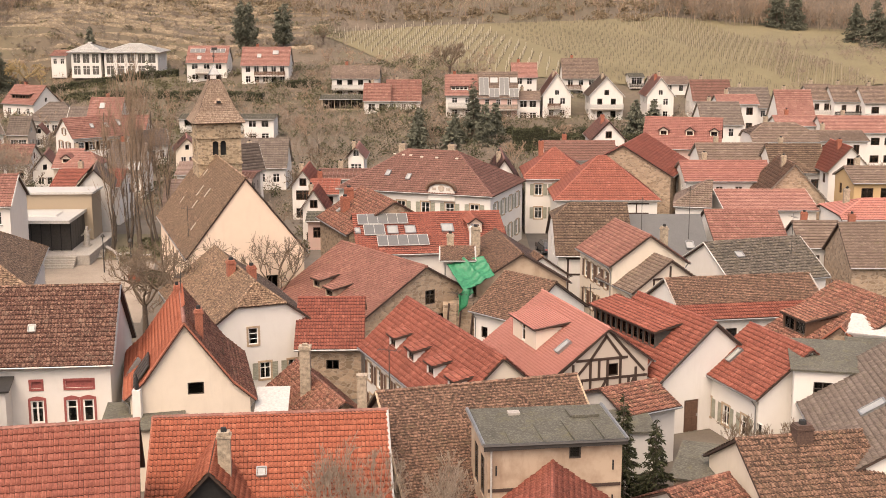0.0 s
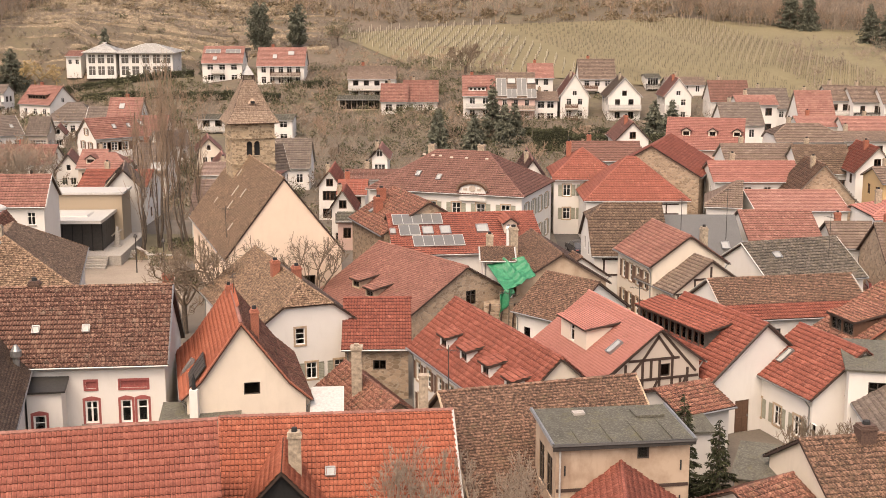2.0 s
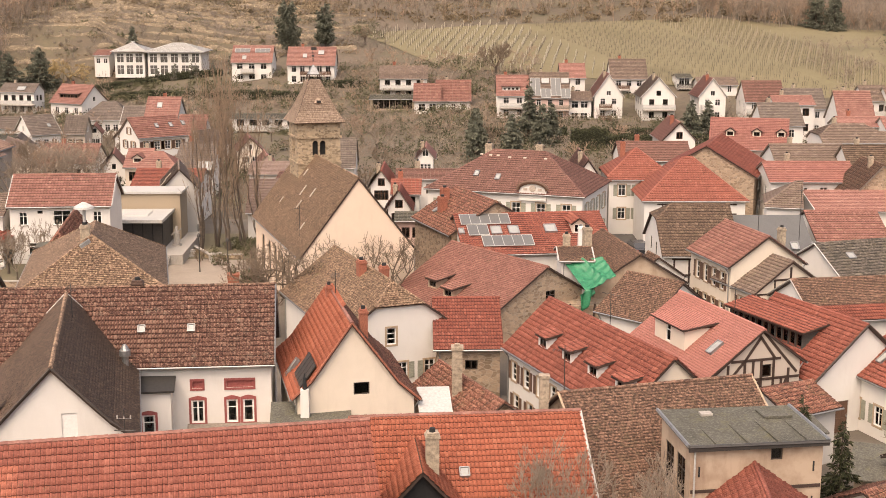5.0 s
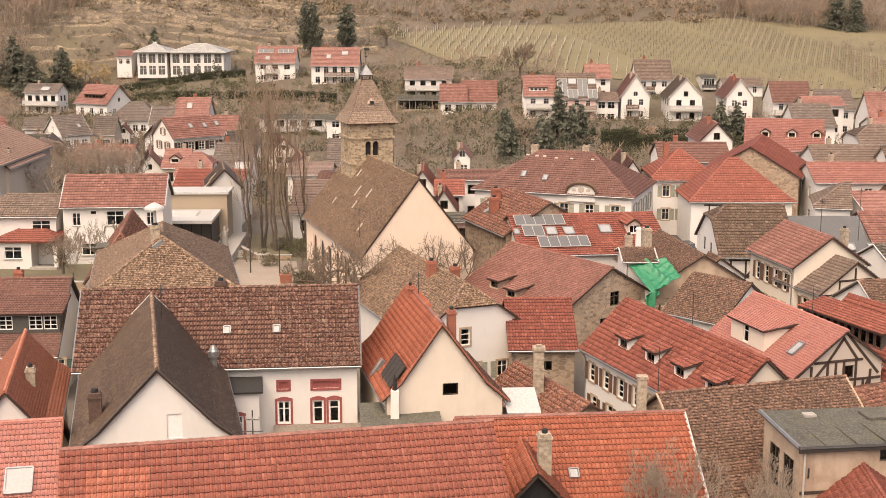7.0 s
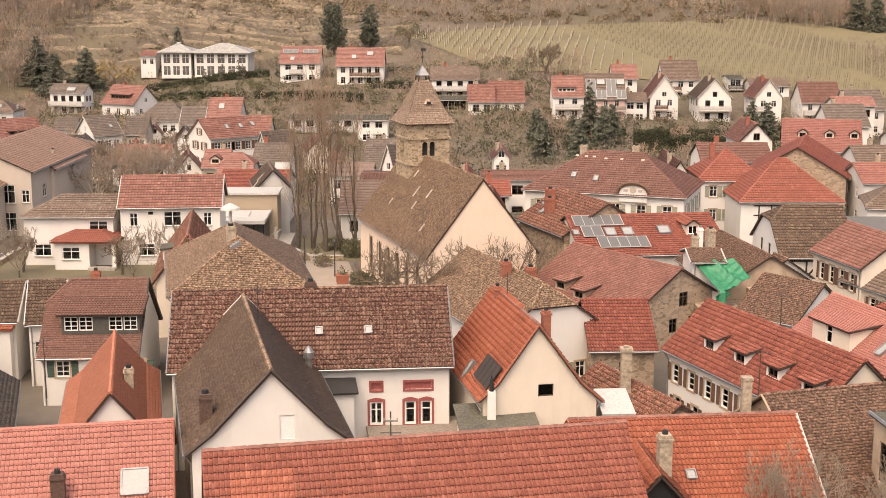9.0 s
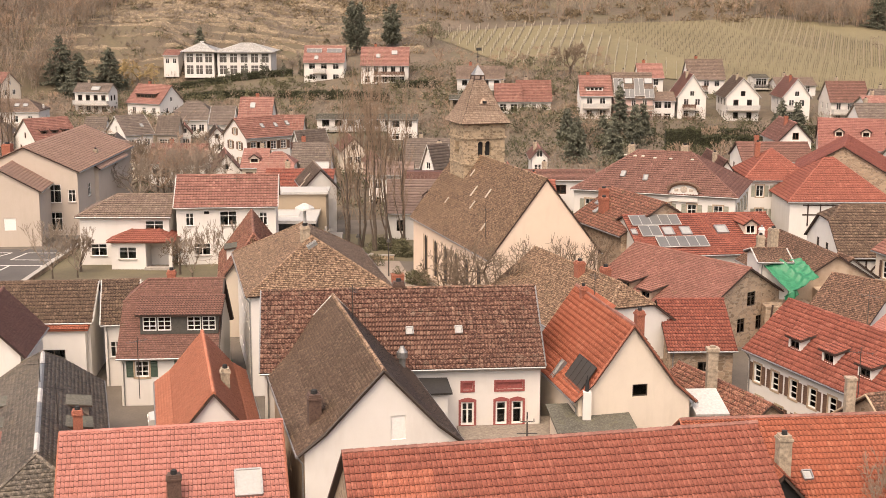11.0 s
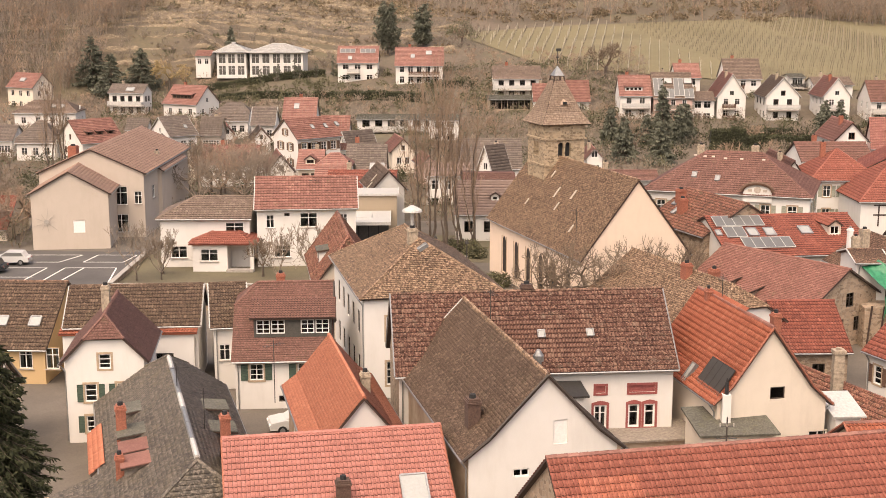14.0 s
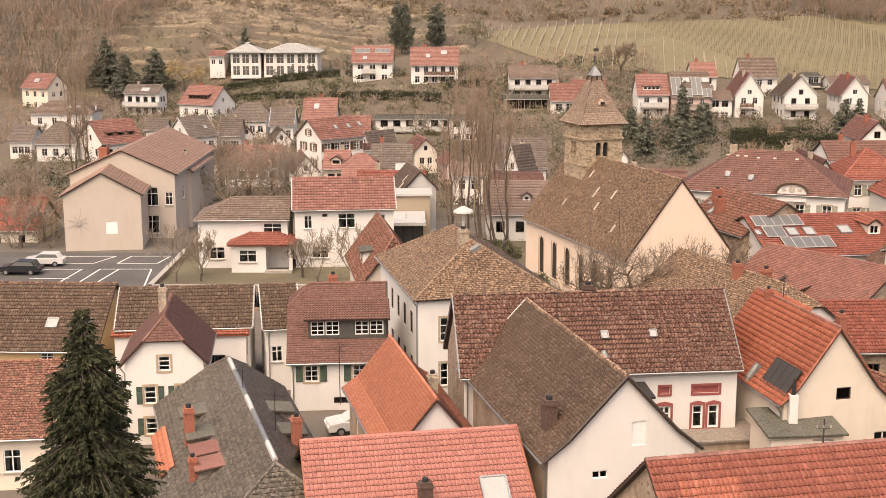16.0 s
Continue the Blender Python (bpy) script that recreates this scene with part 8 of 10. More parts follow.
# ---- ruined corner with the green tarpaulin ----
def tarp():
    """A sheet drawn over four uneven corners, sagging and creased between them, with one side hanging down."""
    tl, tr, br, bl = Vector((0.3, 103.2, 6.3)), Vector((3.4, 103.4, 6.9)), Vector((4.2, 100.8, 5.85)), Vector((1.7, 99.9, 4.75))
    nx, ny = 40, 34
    vv = []
    for j in range(ny + 1):
        for i in range(nx + 1):
            s, t = i / nx, j / ny
            p = tl.lerp(tr, s).lerp(bl.lerp(br, s), t)
            p.z += -0.25 * math.sin(math.pi * s) * math.sin(math.pi * t) + 0.35 * math.exp(-((s - 0.45 - 0.25 * t) / 0.08) ** 2) * (1 - t * 0.6)
            p.z += 0.05 * math.sin(26 * t + 9 * s) * s + 0.09 * noise.noise((p.x * 2.2, p.y * 2.2, 0)) + 0.04 * noise.noise((p.x * 7, p.y * 7, 3))
            vv.append(p)
    for j in range(1, 9):
        for i in range(nx // 2 + 1):
            s, t = i / nx, j / 8
            p = bl.lerp(br, s) + Vector((-0.5 + 0.12 * math.sin(20 * s + 3 * t), -0.25 * t + 0.15 * math.sin(17 * s), -2.1 * t * (1 - 1.3 * s)))
            vv.append(p)
    w = nx + 1
    qq = [(j * w + i, (j + 1) * w + i, (j + 1) * w + i + 1, j * w + i + 1) for j in range(ny) for i in range(nx)]
    n0, hw = len(vv) - 8 * (nx // 2 + 1), nx // 2 + 1
    for j in range(8):
        for i in range(hw - 1):
            a = (ny * w + i, ny * w + i + 1) if j == 0 else (n0 + (j - 1) * hw + i, n0 + (j - 1) * hw + i + 1)
            qq.append((a[0], n0 + j * hw + i, n0 + j * hw + i + 1, a[1]))
    me = quads_mesh("tarpaulin", vv, qq, plain("green_tarpaulin", (0.02, 0.185, 0.085), 0.45, vary=0.35))
    ob = tagged(new("tarpaulin", me), "wrinkled green tarpaulin over a broken roof", "tarpaulin")
    md = ob.modifiers.new("thickness", "SOLIDIFY")
    md.thickness = 0.02


tarp()
ruin = thing("ruined_walls", "broken brick and timber walls under a tarpaulin", "ruin", pose(1.6, 101, 0))
child("wall", Build().box(0.4, 1.2, 1.7, 4.0, 3.0, 3.4).mesh("wall", WALL["stone"]), ruin)
child("wall", Build().box(3.6, 1.6, 2.2, 1.2, 2.6, 4.4).mesh("wall", WALL["dirty"]), ruin)
for x in (-1.4, -0.4, 0.6):
    child("beam", Build().tube((x, -0.6, 0.2), (x + 0.3, -0.5, 3.6), 0.08).mesh("beam", M["timber"]), ruin)

# ---- lean-to roofs, sheds, walls among the near houses ----
def shed(label, x, y, sx, sy, h0, h1, yaw, roof="felt", wall="white", wins=(), name="shed", style="dark"):
    """A small building with one sloping roof: h0 its front eave, h1 its back."""
    s = thing(name, label, "shed", pose(x, y, 0, 0, 0, yaw))
    b = Build()
    hx, hy_ = sx / 2, sy / 2
    facade(b, [(-hx, 0), (hx, 0), (hx, h0), (-hx, h0)], [(a - w / 2, z, a + w / 2, z + hh) for a, z, w, hh in wins], lambda s_, z, d: Vector((s_, -hy_ + d, z)))
    b.poly((hx, hy_, 0), (-hx, hy_, 0), (-hx, hy_, h1), (hx, hy_, h1))
    b.poly((-hx, hy_, 0), (-hx, -hy_, 0), (-hx, -hy_, h0), (-hx, hy_, h1))
    b.poly((hx, -hy_, 0), (hx, hy_, 0), (hx, hy_, h1), (hx, -hy_, h0))
    child("wall", b.mesh("wall", WALL[wall]), s)
    o_ = 0.25
    sl = [Vector((-hx - o_, -hy_ - o_, h0)), Vector((hx + o_, -hy_ - o_, h0)), Vector((hx + o_, hy_ + o_, h1 + 0.1)), Vector((-hx - o_, hy_ + o_, h1 + 0.1))]
    rf = child("roof", Build().slab([p + Vector((0, 0, 0.1)) for p in sl], 0.12).mesh("roof", ROOF[roof] if roof in ROOF else M[roof]), s)
    if roof in ROOF and roof != "felt":
        v, q = tile_slope([[p + Vector((0, 0, 0.1)) for p in sl]], "pan", int(abs(x * 7)))
        child("roof_tiles", quads_mesh("roof_tiles", v, q, ROOF[roof]), rf, kind="stuff")
    for a, z, w, hh in wins:
        put_window(s, pose(a, -hy_, z), w, hh, style)
    return s


annex = shed("low grey felt-roofed annex beside the cream house", -17.5, 71.1, 4.2, 3.4, 3.75, 4.1, 6, "felt", "cream", [(-1.2, 1.2, 0.6, 0.9)])
annex_ch = thing("white_chimney", "white rendered chimney on a low annex roof", "chimney", pose(-17.8, 70.9, 3.7))
child("shaft", Build().box(0, 0, 1.0, 0.5, 0.5, 2.0, taper=0.95).mesh("shaft", WALL["white"]), annex_ch)
child("flue", Build().tube((0, 0, 2.0), (0, 0, 2.7), 0.13, 0.1, 8).tube((0, 0, 2.7), (0, 0, 2.95), 0.05, 0.03, 6).mesh("flue", M["soot"]), annex_ch)
shed("low porch with dark sheet roof beside the white house", -27.1, 73.4, 2.0, 3.2, 5.2, 5.6, 9, "darkmetal", "white", [(-0.3, 2.4, 0.75, 1.4)], "porch", "redsurround")
shed("beige stone terrace with a plank deck", -22.0, 73.8, 6.0, 2.6, 2.3, 2.35, 9, "wood_grey", "dirty")
flue = thing("steel_flue", "shiny steel flue pipe on a wall", "flue", pose(-28.56, 72.5, -0.68))
child("pipe", Build().tube((0, 0, 5.5), (0, 0, 8.0), 0.2, 0.2, 10).mesh("pipe", M["metal"]), flue)
child("cowl", Build().tube((0, 0, 7.9), (0, 0, 8.25), 0.33, 0.33, 10).tube((0, 0, 8.25), (0, 0, 8.6), 0.3, 0.1, 10).mesh("cowl", M["metal"]), flue)
shed("white metal lean-to roof", -10.3, 73.6, 1.5, 2.6, 3.85, 4.35, 4, "white_metal", "white")
oldch = thing("tall_chimney", "tall weathered brick chimney with mossy top", "chimney", pose(-8.88, 79.0, 0))
child("shaft", Build().box(0, 0, 3.0, 0.66, 0.6, 6.0).box(0, 0, 5.95, 0.8, 0.74, 0.22).box(0, 0, 4.6, 0.72, 0.66, 0.1).mesh("shaft", M["oldchim"]), oldch)
child("pot", Build().tube((0, 0, 6.0), (0, 0, 6.2), 0.2, 0.18, 8).mesh("pot", M["oldchim"]), oldch)
ch2 = thing("roof_edge_chimney", "weathered chimney beside a barn ridge", "chimney", pose(-4.35, 65.6, 0))
child("shaft", Build().box(0, 0, 4.1, 0.5, 0.45, 8.2).box(0, 0, 8.15, 0.6, 0.55, 0.14).mesh("shaft", M["oldchim"]), ch2)
shed("grey flat-roofed shed in a yard", 10.6, 71.5, 3.0, 3.0, 3.4, 3.5, 5, "felt", "grey")
shed("grey lean-to in a yard", 15.6, 66.5, 5.0, 4.0, 2.4, 2.9, -20, "felt", "dirty")
shed("white house with a mossy flat roof", 24.0, 76.2, 4.4, 5.0, 5.9, 6.3, -12, "felt", "white", [(-0.5, 3.9, 1.1, 1.3)], "house_flat_white")
shed("white house wing with a mossy flat roof", 28.2, 77.6, 4.4, 5.0, 5.2, 6.0, -12, "felt", "white", [], "house_flat_wing")
shed("metal sheet roof over a narrow yard", 35.5, 88.0, 6.0, 6.0, 4.6, 6.4, -20, "metal", "grey")
shed("bright metal sheet roof", 30.0, 82.5, 5.0, 2.6, 6.0, 6.5, -25, "white_metal", "white")
solar_shed = shed("roof with blue-grey solar panels", 33.0, 83.0, 5.5, 3.6, 5.2, 6.6, -6, "metal", "stone")
for i in range(4):
    child("solar_panel", Build().box(-2.0 + 1.35 * i, 0, 6.06, 1.25, 3.2, 0.06).mesh("solar_panel", M["panel"]), solar_shed, pose(0, 0, 0.15, 0, 0, 0) @ Matrix.Rotation(0.0, 4, "X"))
# entrance porch of the low white house
po = thing("entrance_porch", "white entrance porch with a red hipped tile roof", "porch", pose(-55.4, 122.75, 2.0))
pb = Build()
facade(pb, [(-2.95, 0), (0.4, 0), (0.4, 2.7), (-2.95, 2.7)], [(-2.2, 1.0, -0.5, 2.2)], lambda s, z, d: Vector((s, -2.0 + d, z)))
pb.poly((-2.95, 2, 0), (-2.95, -2, 0), (-2.95, -2, 2.7), (-2.95, 2, 2.7)).poly((0.4, -2, 0), (0.4, 2, 0), (0.4, 2, 2.7), (0.4, -2, 2.7))
child("wall", pb.mesh("wall", WALL["white"]), po)
put_window(po, pose(-1.35, -2.0, 1.0), 1.7, 1.2, "plain")
for x in (2.75,):
    child("post", Build().box(x, -1.8, 1.35, 0.35, 0.35, 2.7).mesh("post", WALL["white"]), po)
child("door", Build().box(1.6, 1.6, 1.05, 1.2, 0.1, 2.1).mesh("door", M["frame_stone"]), po)
child("step", Build().box(1.6, -1.9, 0.12, 2.6, 1.0, 0.24).mesh("step", M["concrete"]), po)
ps = [[Vector((-3.3, -2.4, 2.75)), Vector((3.3, -2.4, 2.75)), Vector((1.2, -0.4, 3.6)), Vector((-1.2, -0.4, 3.6))],
      [Vector((3.3, -2.4, 2.75)), Vector((3.3, 2.2, 2.75)), Vector((1.2, 0.8, 3.6)), Vector((1.2, -0.4, 3.6))],
      [Vector((-3.3, 2.2, 2.75)), Vector((-3.3, -2.4, 2.75)), Vector((-1.2, -0.4, 3.6)), Vector((-1.2, 0.8, 3.6))],
      [Vector((3.3, 2.2, 2.75)), Vector((-3.3, 2.2, 2.75)), Vector((-1.2, 0.8, 3.6)), Vector((1.2, 0.8, 3.6))]]
pb = Build()
for s in ps:
    pb.slab(s, 0.12)
pb.slab([Vector((-1.2, -0.4, 3.6)), Vector((1.2, -0.4, 3.6)), Vector((1.2, 0.8, 3.6)), Vector((-1.2, 0.8, 3.6))], 0.1)
pr = child("roof", pb.mesh("roof", ROOF["newred"]), po)
v, q = tile_slope(ps, "pan", 9)
child("roof_tiles", quads_mesh("roof_tiles", v, q, ROOF["newred"]), pr, kind="stuff")

# ---- hall of taupe panels with glass entrance ----
ta = thing("parish_hall", "taupe modern hall with a white flat roof and glazed entrance", "hall", pose(-39.4, 141.0, 1.1, 0, 0, 2))
hb = Build()
facade(hb, [(-9.0, 0), (0, 0), (0, 5.2), (-9.0, 5.2)], [(-8.3, 0.1, -3.3, 3.2)], lambda s, z, d: Vector((s, d, z)), 0.4)
hb.poly((0, 0, 0), (0, 4.4, 0), (0, 4.4, 5.2), (0, 0, 5.2)).poly((0, 4.4, 0), (-9, 4.4, 0), (-9, 4.4, 5.2), (0, 4.4, 5.2)).poly((-9, 4.4, 0), (-9, 0, 0), (-9, 0, 5.2), (-9, 4.4, 5.2))
child("wall", hb.mesh("wall", WALL["taupe"]), ta)
child("roof", Build().box(-4.5, 2.2, 5.27, 9.3, 4.8, 0.16).mesh("roof", ROOF["palefelt"]), ta, label="pale roofing sheet")
child("roof_edge", Build().box(-4.5, -0.24, 5.31, 9.36, 0.08, 0.24).box(0.2, 2.2, 5.31, 0.08, 4.8, 0.24).mesh("roof_edge", M["white_metal"]), ta)
child("canopy", Build().box(-4.0, -3.9, 3.35, 6.6, 7.6, 0.26).mesh("canopy", ROOF["palefelt"]), ta)
child("canopy_edge", Build().box(-4.0, -7.74, 3.37, 6.7, 0.08, 0.34).box(-0.66, -3.9, 3.37, 0.08, 7.7, 0.34).mesh("canopy_edge", M["white_metal"]), ta)
child("skylight", Build().box(-4.4, -3.6, 3.56, 3.6, 3.0, 0.16, taper=0.92).mesh("skylight", ROOF["palefelt"]), ta)
for i in range(6):
    child("glass_panel", Build().box(-6.7 + 1.05 * i, -6.2, 1.65, 1.0, 0.05, 3.2).mesh("glass_panel", M["darkmetal"]), ta)
    child("glass_panel", Build().box(-0.95, -5.7 + 1.05 * i, 1.65, 0.05, 1.0, 3.2).mesh("glass_panel", M["darkmetal"]), ta)
for i in range(7):
    child("mullion", Build().box(-7.22 + 1.05 * i, -6.24, 1.65, 0.08, 0.1, 3.3).mesh("mullion", M["soot"]), ta)
child("terrace", Build().box(-4.6, -2.2, -0.56, 12.4, 13.6, 1.1).mesh("terrace", M["concrete"]), ta)
for i in range(5):
    child("step", Build().box(-3.4, -9.2 - 0.35 * i, -0.2 - 0.2 * i, 7.4, 0.4, 0.2).mesh("step", M["concrete"]), ta)
sbld = Build().box(0, 0, 0.5, 1.2, 1.2, 1.0).box(0, 0, 1.1, 0.9, 0.9, 0.25).tube((0, 0, 1.2), (0.1, 0, 2.3), 0.36, 0.3, 8).tube((0.1, 0, 2.3), (0, 0, 2.9), 0.3, 0.16, 8).tube((0.05, 0, 2.9), (0.1, 0, 3.25), 0.17, 0.15, 8).tube((-0.1, 0, 2.6), (-0.55, 0, 2.2), 0.1, 0.09, 6).tube((0.2, 0, 2.6), (0.6, -0.1, 3.0), 0.1, 0.08, 6)
st_mesh = sbld.mesh("stone_statue", M["concrete"])
stt = tagged(new("stone_statue", st_mesh), "pale stone statue on a square plinth", "statue")
stt.matrix_basis = pose(-39.2, 137.3, 0)

# ---- streets, square, school yard ----
def sheet(name, label, pts, z, mat):
    b = Build().poly(*[(x, y, z) for x, y in pts])
    return tagged(new(name, b.mesh(name, mat)), label, name.split("_")[0], kind="structure")


def paving(name, a, b_, c, scale=0.6):
    m, nt, p = nodes_of(name)
    n1, n2 = noise_node(nt, scale * 0.3, 6, 0.65), noise_node(nt, scale * 12, 4, 0.7)
    col = ramp(nt, n1, [(0.35, a), (0.55, b_), (0.7, c)])
    col = mix(nt, ramp(nt, n2, [(0.4, (0, 0, 0)), (0.7, (0.4,) * 3)]), col, tuple(v_ * 0.6 for v_ in a))
    nt.links.new(col, p.inputs["Base Color"])
    p.inputs["Roughness"].default_value = 0.95
    bump(nt, p, n2, 0.3, 0.02)
    return m


ASPHALT = paving("old_asphalt", (0.065, 0.06, 0.055), (0.088, 0.08, 0.074), (0.115, 0.105, 0.096))
COBBLE = paving("worn_paving", (0.24, 0.195, 0.155), (0.3, 0.25, 0.2), (0.35, 0.29, 0.23))
GARDEN = paving("garden_earth", (0.11, 0.09, 0.055), (0.14, 0.12, 0.07), (0.17, 0.14, 0.09))
sheet("pavement_town", "worn paved lanes and yards between the houses", [(-95, 20), (75, 20), (75, 160), (-95, 160)], 0.02, paving("lane_paving", (0.11, 0.092, 0.074), (0.14, 0.118, 0.095), (0.18, 0.15, 0.122)))
sheet("pavement_square", "pale paved church square", [(-48, 108), (-26.5, 108), (-31.0, 134.5), (-48, 138)], 0.03, COBBLE)
sheet("road_school_yard", "asphalt school car park", [(-95, 118), (-64.5, 118), (-67, 140), (-95, 141)], 0.03, ASPHALT)
sheet("ground_garden", "bare winter garden beds", [(-64.4, 113.6), (-42.6, 113.6), (-42.6, 131), (-64.4, 131)], 2.0, GARDEN)
tw = thing("garden_wall", "rubble stone retaining wall of the raised gardens", "wall", pose(0, 0, 0))
for xa, ya, xb, yb in ((-64.6, 113.4, -42.4, 113.4), (-42.4, 113.4, -42.4, 123.4), (-64.6, 131.2, -64.6, 113.4)):
    ln = math.hypot(xb - xa, yb - ya)
    mw = pose((xa + xb) / 2, (ya + yb) / 2, 0, 0, 0, math.degrees(math.atan2(yb - ya, xb - xa)))
    child("stonework", Build().box(0, 0, 1.2, ln + 0.4, 0.4, 2.4).mesh("stonework", WALL["stone"]), tw, mw)
    child("coping", Build().box(0, 0, 2.44, ln + 0.5, 0.5, 0.08).mesh("coping", M["concrete"]), tw, mw)
sheet("ground_verge", "planted verge behind the square", [(-39, 135.2), (-29, 134.2), (-28, 150), (-40, 150)], 0.045, GARDEN)
sheet("road_lane", "grey lane beside the hall", [(9.5, 110), (13.5, 110), (15, 160), (10, 160)], 0.035, ASPHALT)
PAINT = plain("road_paint_white", (0.72, 0.7, 0.66), 0.8)
marks = thing("parking_markings", "white painted parking bay lines on asphalt", "road marking", pose(0, 0, 0.04), kind="structure")
for x0, y0, x1, y1 in ((-80, 138.2, -74, 138.2), (-74, 138.2, -75.5, 134.4), (-80, 134.4, -75.5, 134.4), (-72.3, 138.2, -68, 138.2), (-68, 138.2, -68.6, 134.4), (-72.9, 134.4, -68.6, 134.4), (-72.3, 138.2, -72.9, 134.4),
                       (-67.0, 139.0, -65.3, 121), (-80, 131.5, -75.9, 131.5), (-74, 131.5, -68.6, 131.5), (-68.6, 131.5, -67.2, 121), (-74.0, 131.5, -74.6, 124), (-72.0, 131.5, -72.8, 124), (-80, 127, -76.0, 127), (-75.9, 131.5, -76.6, 124)):
    L = math.hypot(x1 - x0, y1 - y0)
    child("painted_line", Build().box(0, 0, 0, L, 0.16, 0.008).mesh("painted_line", PAINT), marks, pose((x0 + x1) / 2, (y0 + y1) / 2, 0, 0, 0, math.degrees(math.atan2(y1 - y0, x1 - x0))))


def car(label, x, y, yaw, colour, seed=0):
    c = thing("car", label, "car", pose(x, y, ground_z(x, y) + 0.03, 0, 0, yaw))
    paint = plain("car_paint", colour, 0.25, 0.3, vary=0.05)
    prof = [(-2.1, 0.35), (-2.12, 0.75), (-1.95, 0.88), (-1.0, 0.95), (1.2, 0.95), (2.0, 0.82), (2.12, 0.6), (2.1, 0.35)]
    def extrude(pr, w, inset=0.0):
        b = Build()
        n = len(pr)
        l = [Vector((px_, -w / 2, pz)) for px_, pz in pr]
        r_ = [Vector((px_, w / 2, pz)) for px_, pz in pr]
        b.poly(*l[::-1])
        b.poly(*r_)
        for i in range(n):
            j = (i + 1) % n
            b.poly(l[i], l[j], r_[j], r_[i])
        return b
    child("body", extrude(prof, 1.75).mesh("body", paint), c)
    child("cabin", extrude([(-1.75, 0.9), (-1.45, 1.4), (0.25, 1.45), (1.05, 0.95)], 1.5).mesh("cabin", paint), c)
    child("windows", extrude([(-1.6, 0.98), (-1.38, 1.34), (0.2, 1.38), (0.85, 0.99)], 1.53).mesh("windows", M["panel"]), c)
    for sx in (-1.3, 1.3):
        for sy in (-0.82, 0.82):
            wh = child("wheel", Build().tube((sx, sy - 0.1, 0.31), (sx, sy + 0.1, 0.31), 0.31, 0.31, 14).mesh("wheel", M["soot"]), c)
            child("rim", Build().tube((sx, sy - 0.11, 0.31), (sx, sy + 0.11, 0.31), 0.18, 0.18, 10).mesh("rim", M["metal"]), wh)
    for sy in (-0.6, 0.6):
        child("headlight", Build().box(2.08, sy, 0.66, 0.1, 0.32, 0.14).mesh("headlight", M["frame"]), c)
        child("tail_light", Build().box(-2.1, sy, 0.7, 0.06, 0.3, 0.14).mesh("tail_light", M["frame_red"]), c)
    return c


car("dark grey car parked in the school yard", -81.6, 129.4, 178, (0.03, 0.032, 0.036))
car("white car parked in the school yard", -80.4, 133.4, 183, (0.7, 0.69, 0.66))
car("white car parked in a narrow lane", -43.6, 80.9, 195, (0.72, 0.71, 0.68))
car("dark red car before a white garage", 38.0, 119.0, 80, (0.12, 0.02, 0.02))
car("dark car before a white garage", 41.0, 119.5, 85, (0.03, 0.03, 0.03))
car("parked car in the lane by the hall", 11.6, 139.0, 100, (0.05, 0.05, 0.055))

# wall ornament on the school gable
orn = thing("wall_ornament", "grey metal sun ornament on the school wall", "ornament", pose(-78.75, 141.15, 3.2, 0, 0, 6.7))
for i in range(9):
    a = i * 0.7
    child("ray", Build().tube((0.35 * math.cos(a), 0, 0.35 * math.sin(a)), ((1.0 + 0.3 * (i % 3)) * math.cos(a), 0, (1.0 + 0.3 * (i % 3)) * math.sin(a)), 0.03, 0.02, 4).mesh("ray", M["concrete"]), orn)
child("disc", Build().tube((0, -0.03, 0), (0, 0.03, 0), 0.3, 0.3, 12).mesh("disc", M["concrete"]), orn)

# yard full of tools and wheels under the long low building
yard = HOUSES["house_long_low"]
for i, (x, z, r_) in enumerate(((7.2, 3.4, 0.42), (6.0, 3.5, 0.3), (9.4, 2.4, 0.35))):
    cb = Build()
    for k in range(12):
        a0, a1 = 2 * math.pi * k / 12, 2 * math.pi * (k + 1) / 12
        cb.tube((r_ * math.cos(a0), 0, r_ * math.sin(a0)), (r_ * math.cos(a1), 0, r_ * math.sin(a1)), 0.06, 0.06, 5)
    for k in range(4):
        a0 = math.pi * k / 4
        cb.tube((-r_ * math.cos(a0), 0, -r_ * math.sin(a0)), (r_ * math.cos(a0), 0, r_ * math.sin(a0)), 0.03, 0.03, 4)
    w_ = thing("cart_wheel", "old wooden cart wheel hung on a wall", "wheel", HOUSES["house_long_low"].matrix_basis @ pose(x - 1.6, -3.2, z), "wheels on the yard wall")
    child("rim_and_spokes", cb.mesh("rim_and_spokes", M["soot"]), w_)
shed("red tiled canopy over a yard full of tools", -57.0, 90.3, 9.4, 1.3, 4.15, 4.55, 3, "orange", "white", [(-1.6, 0.3, 2.2, 2.6), (2.4, 0.3, 1.6, 2.4)])

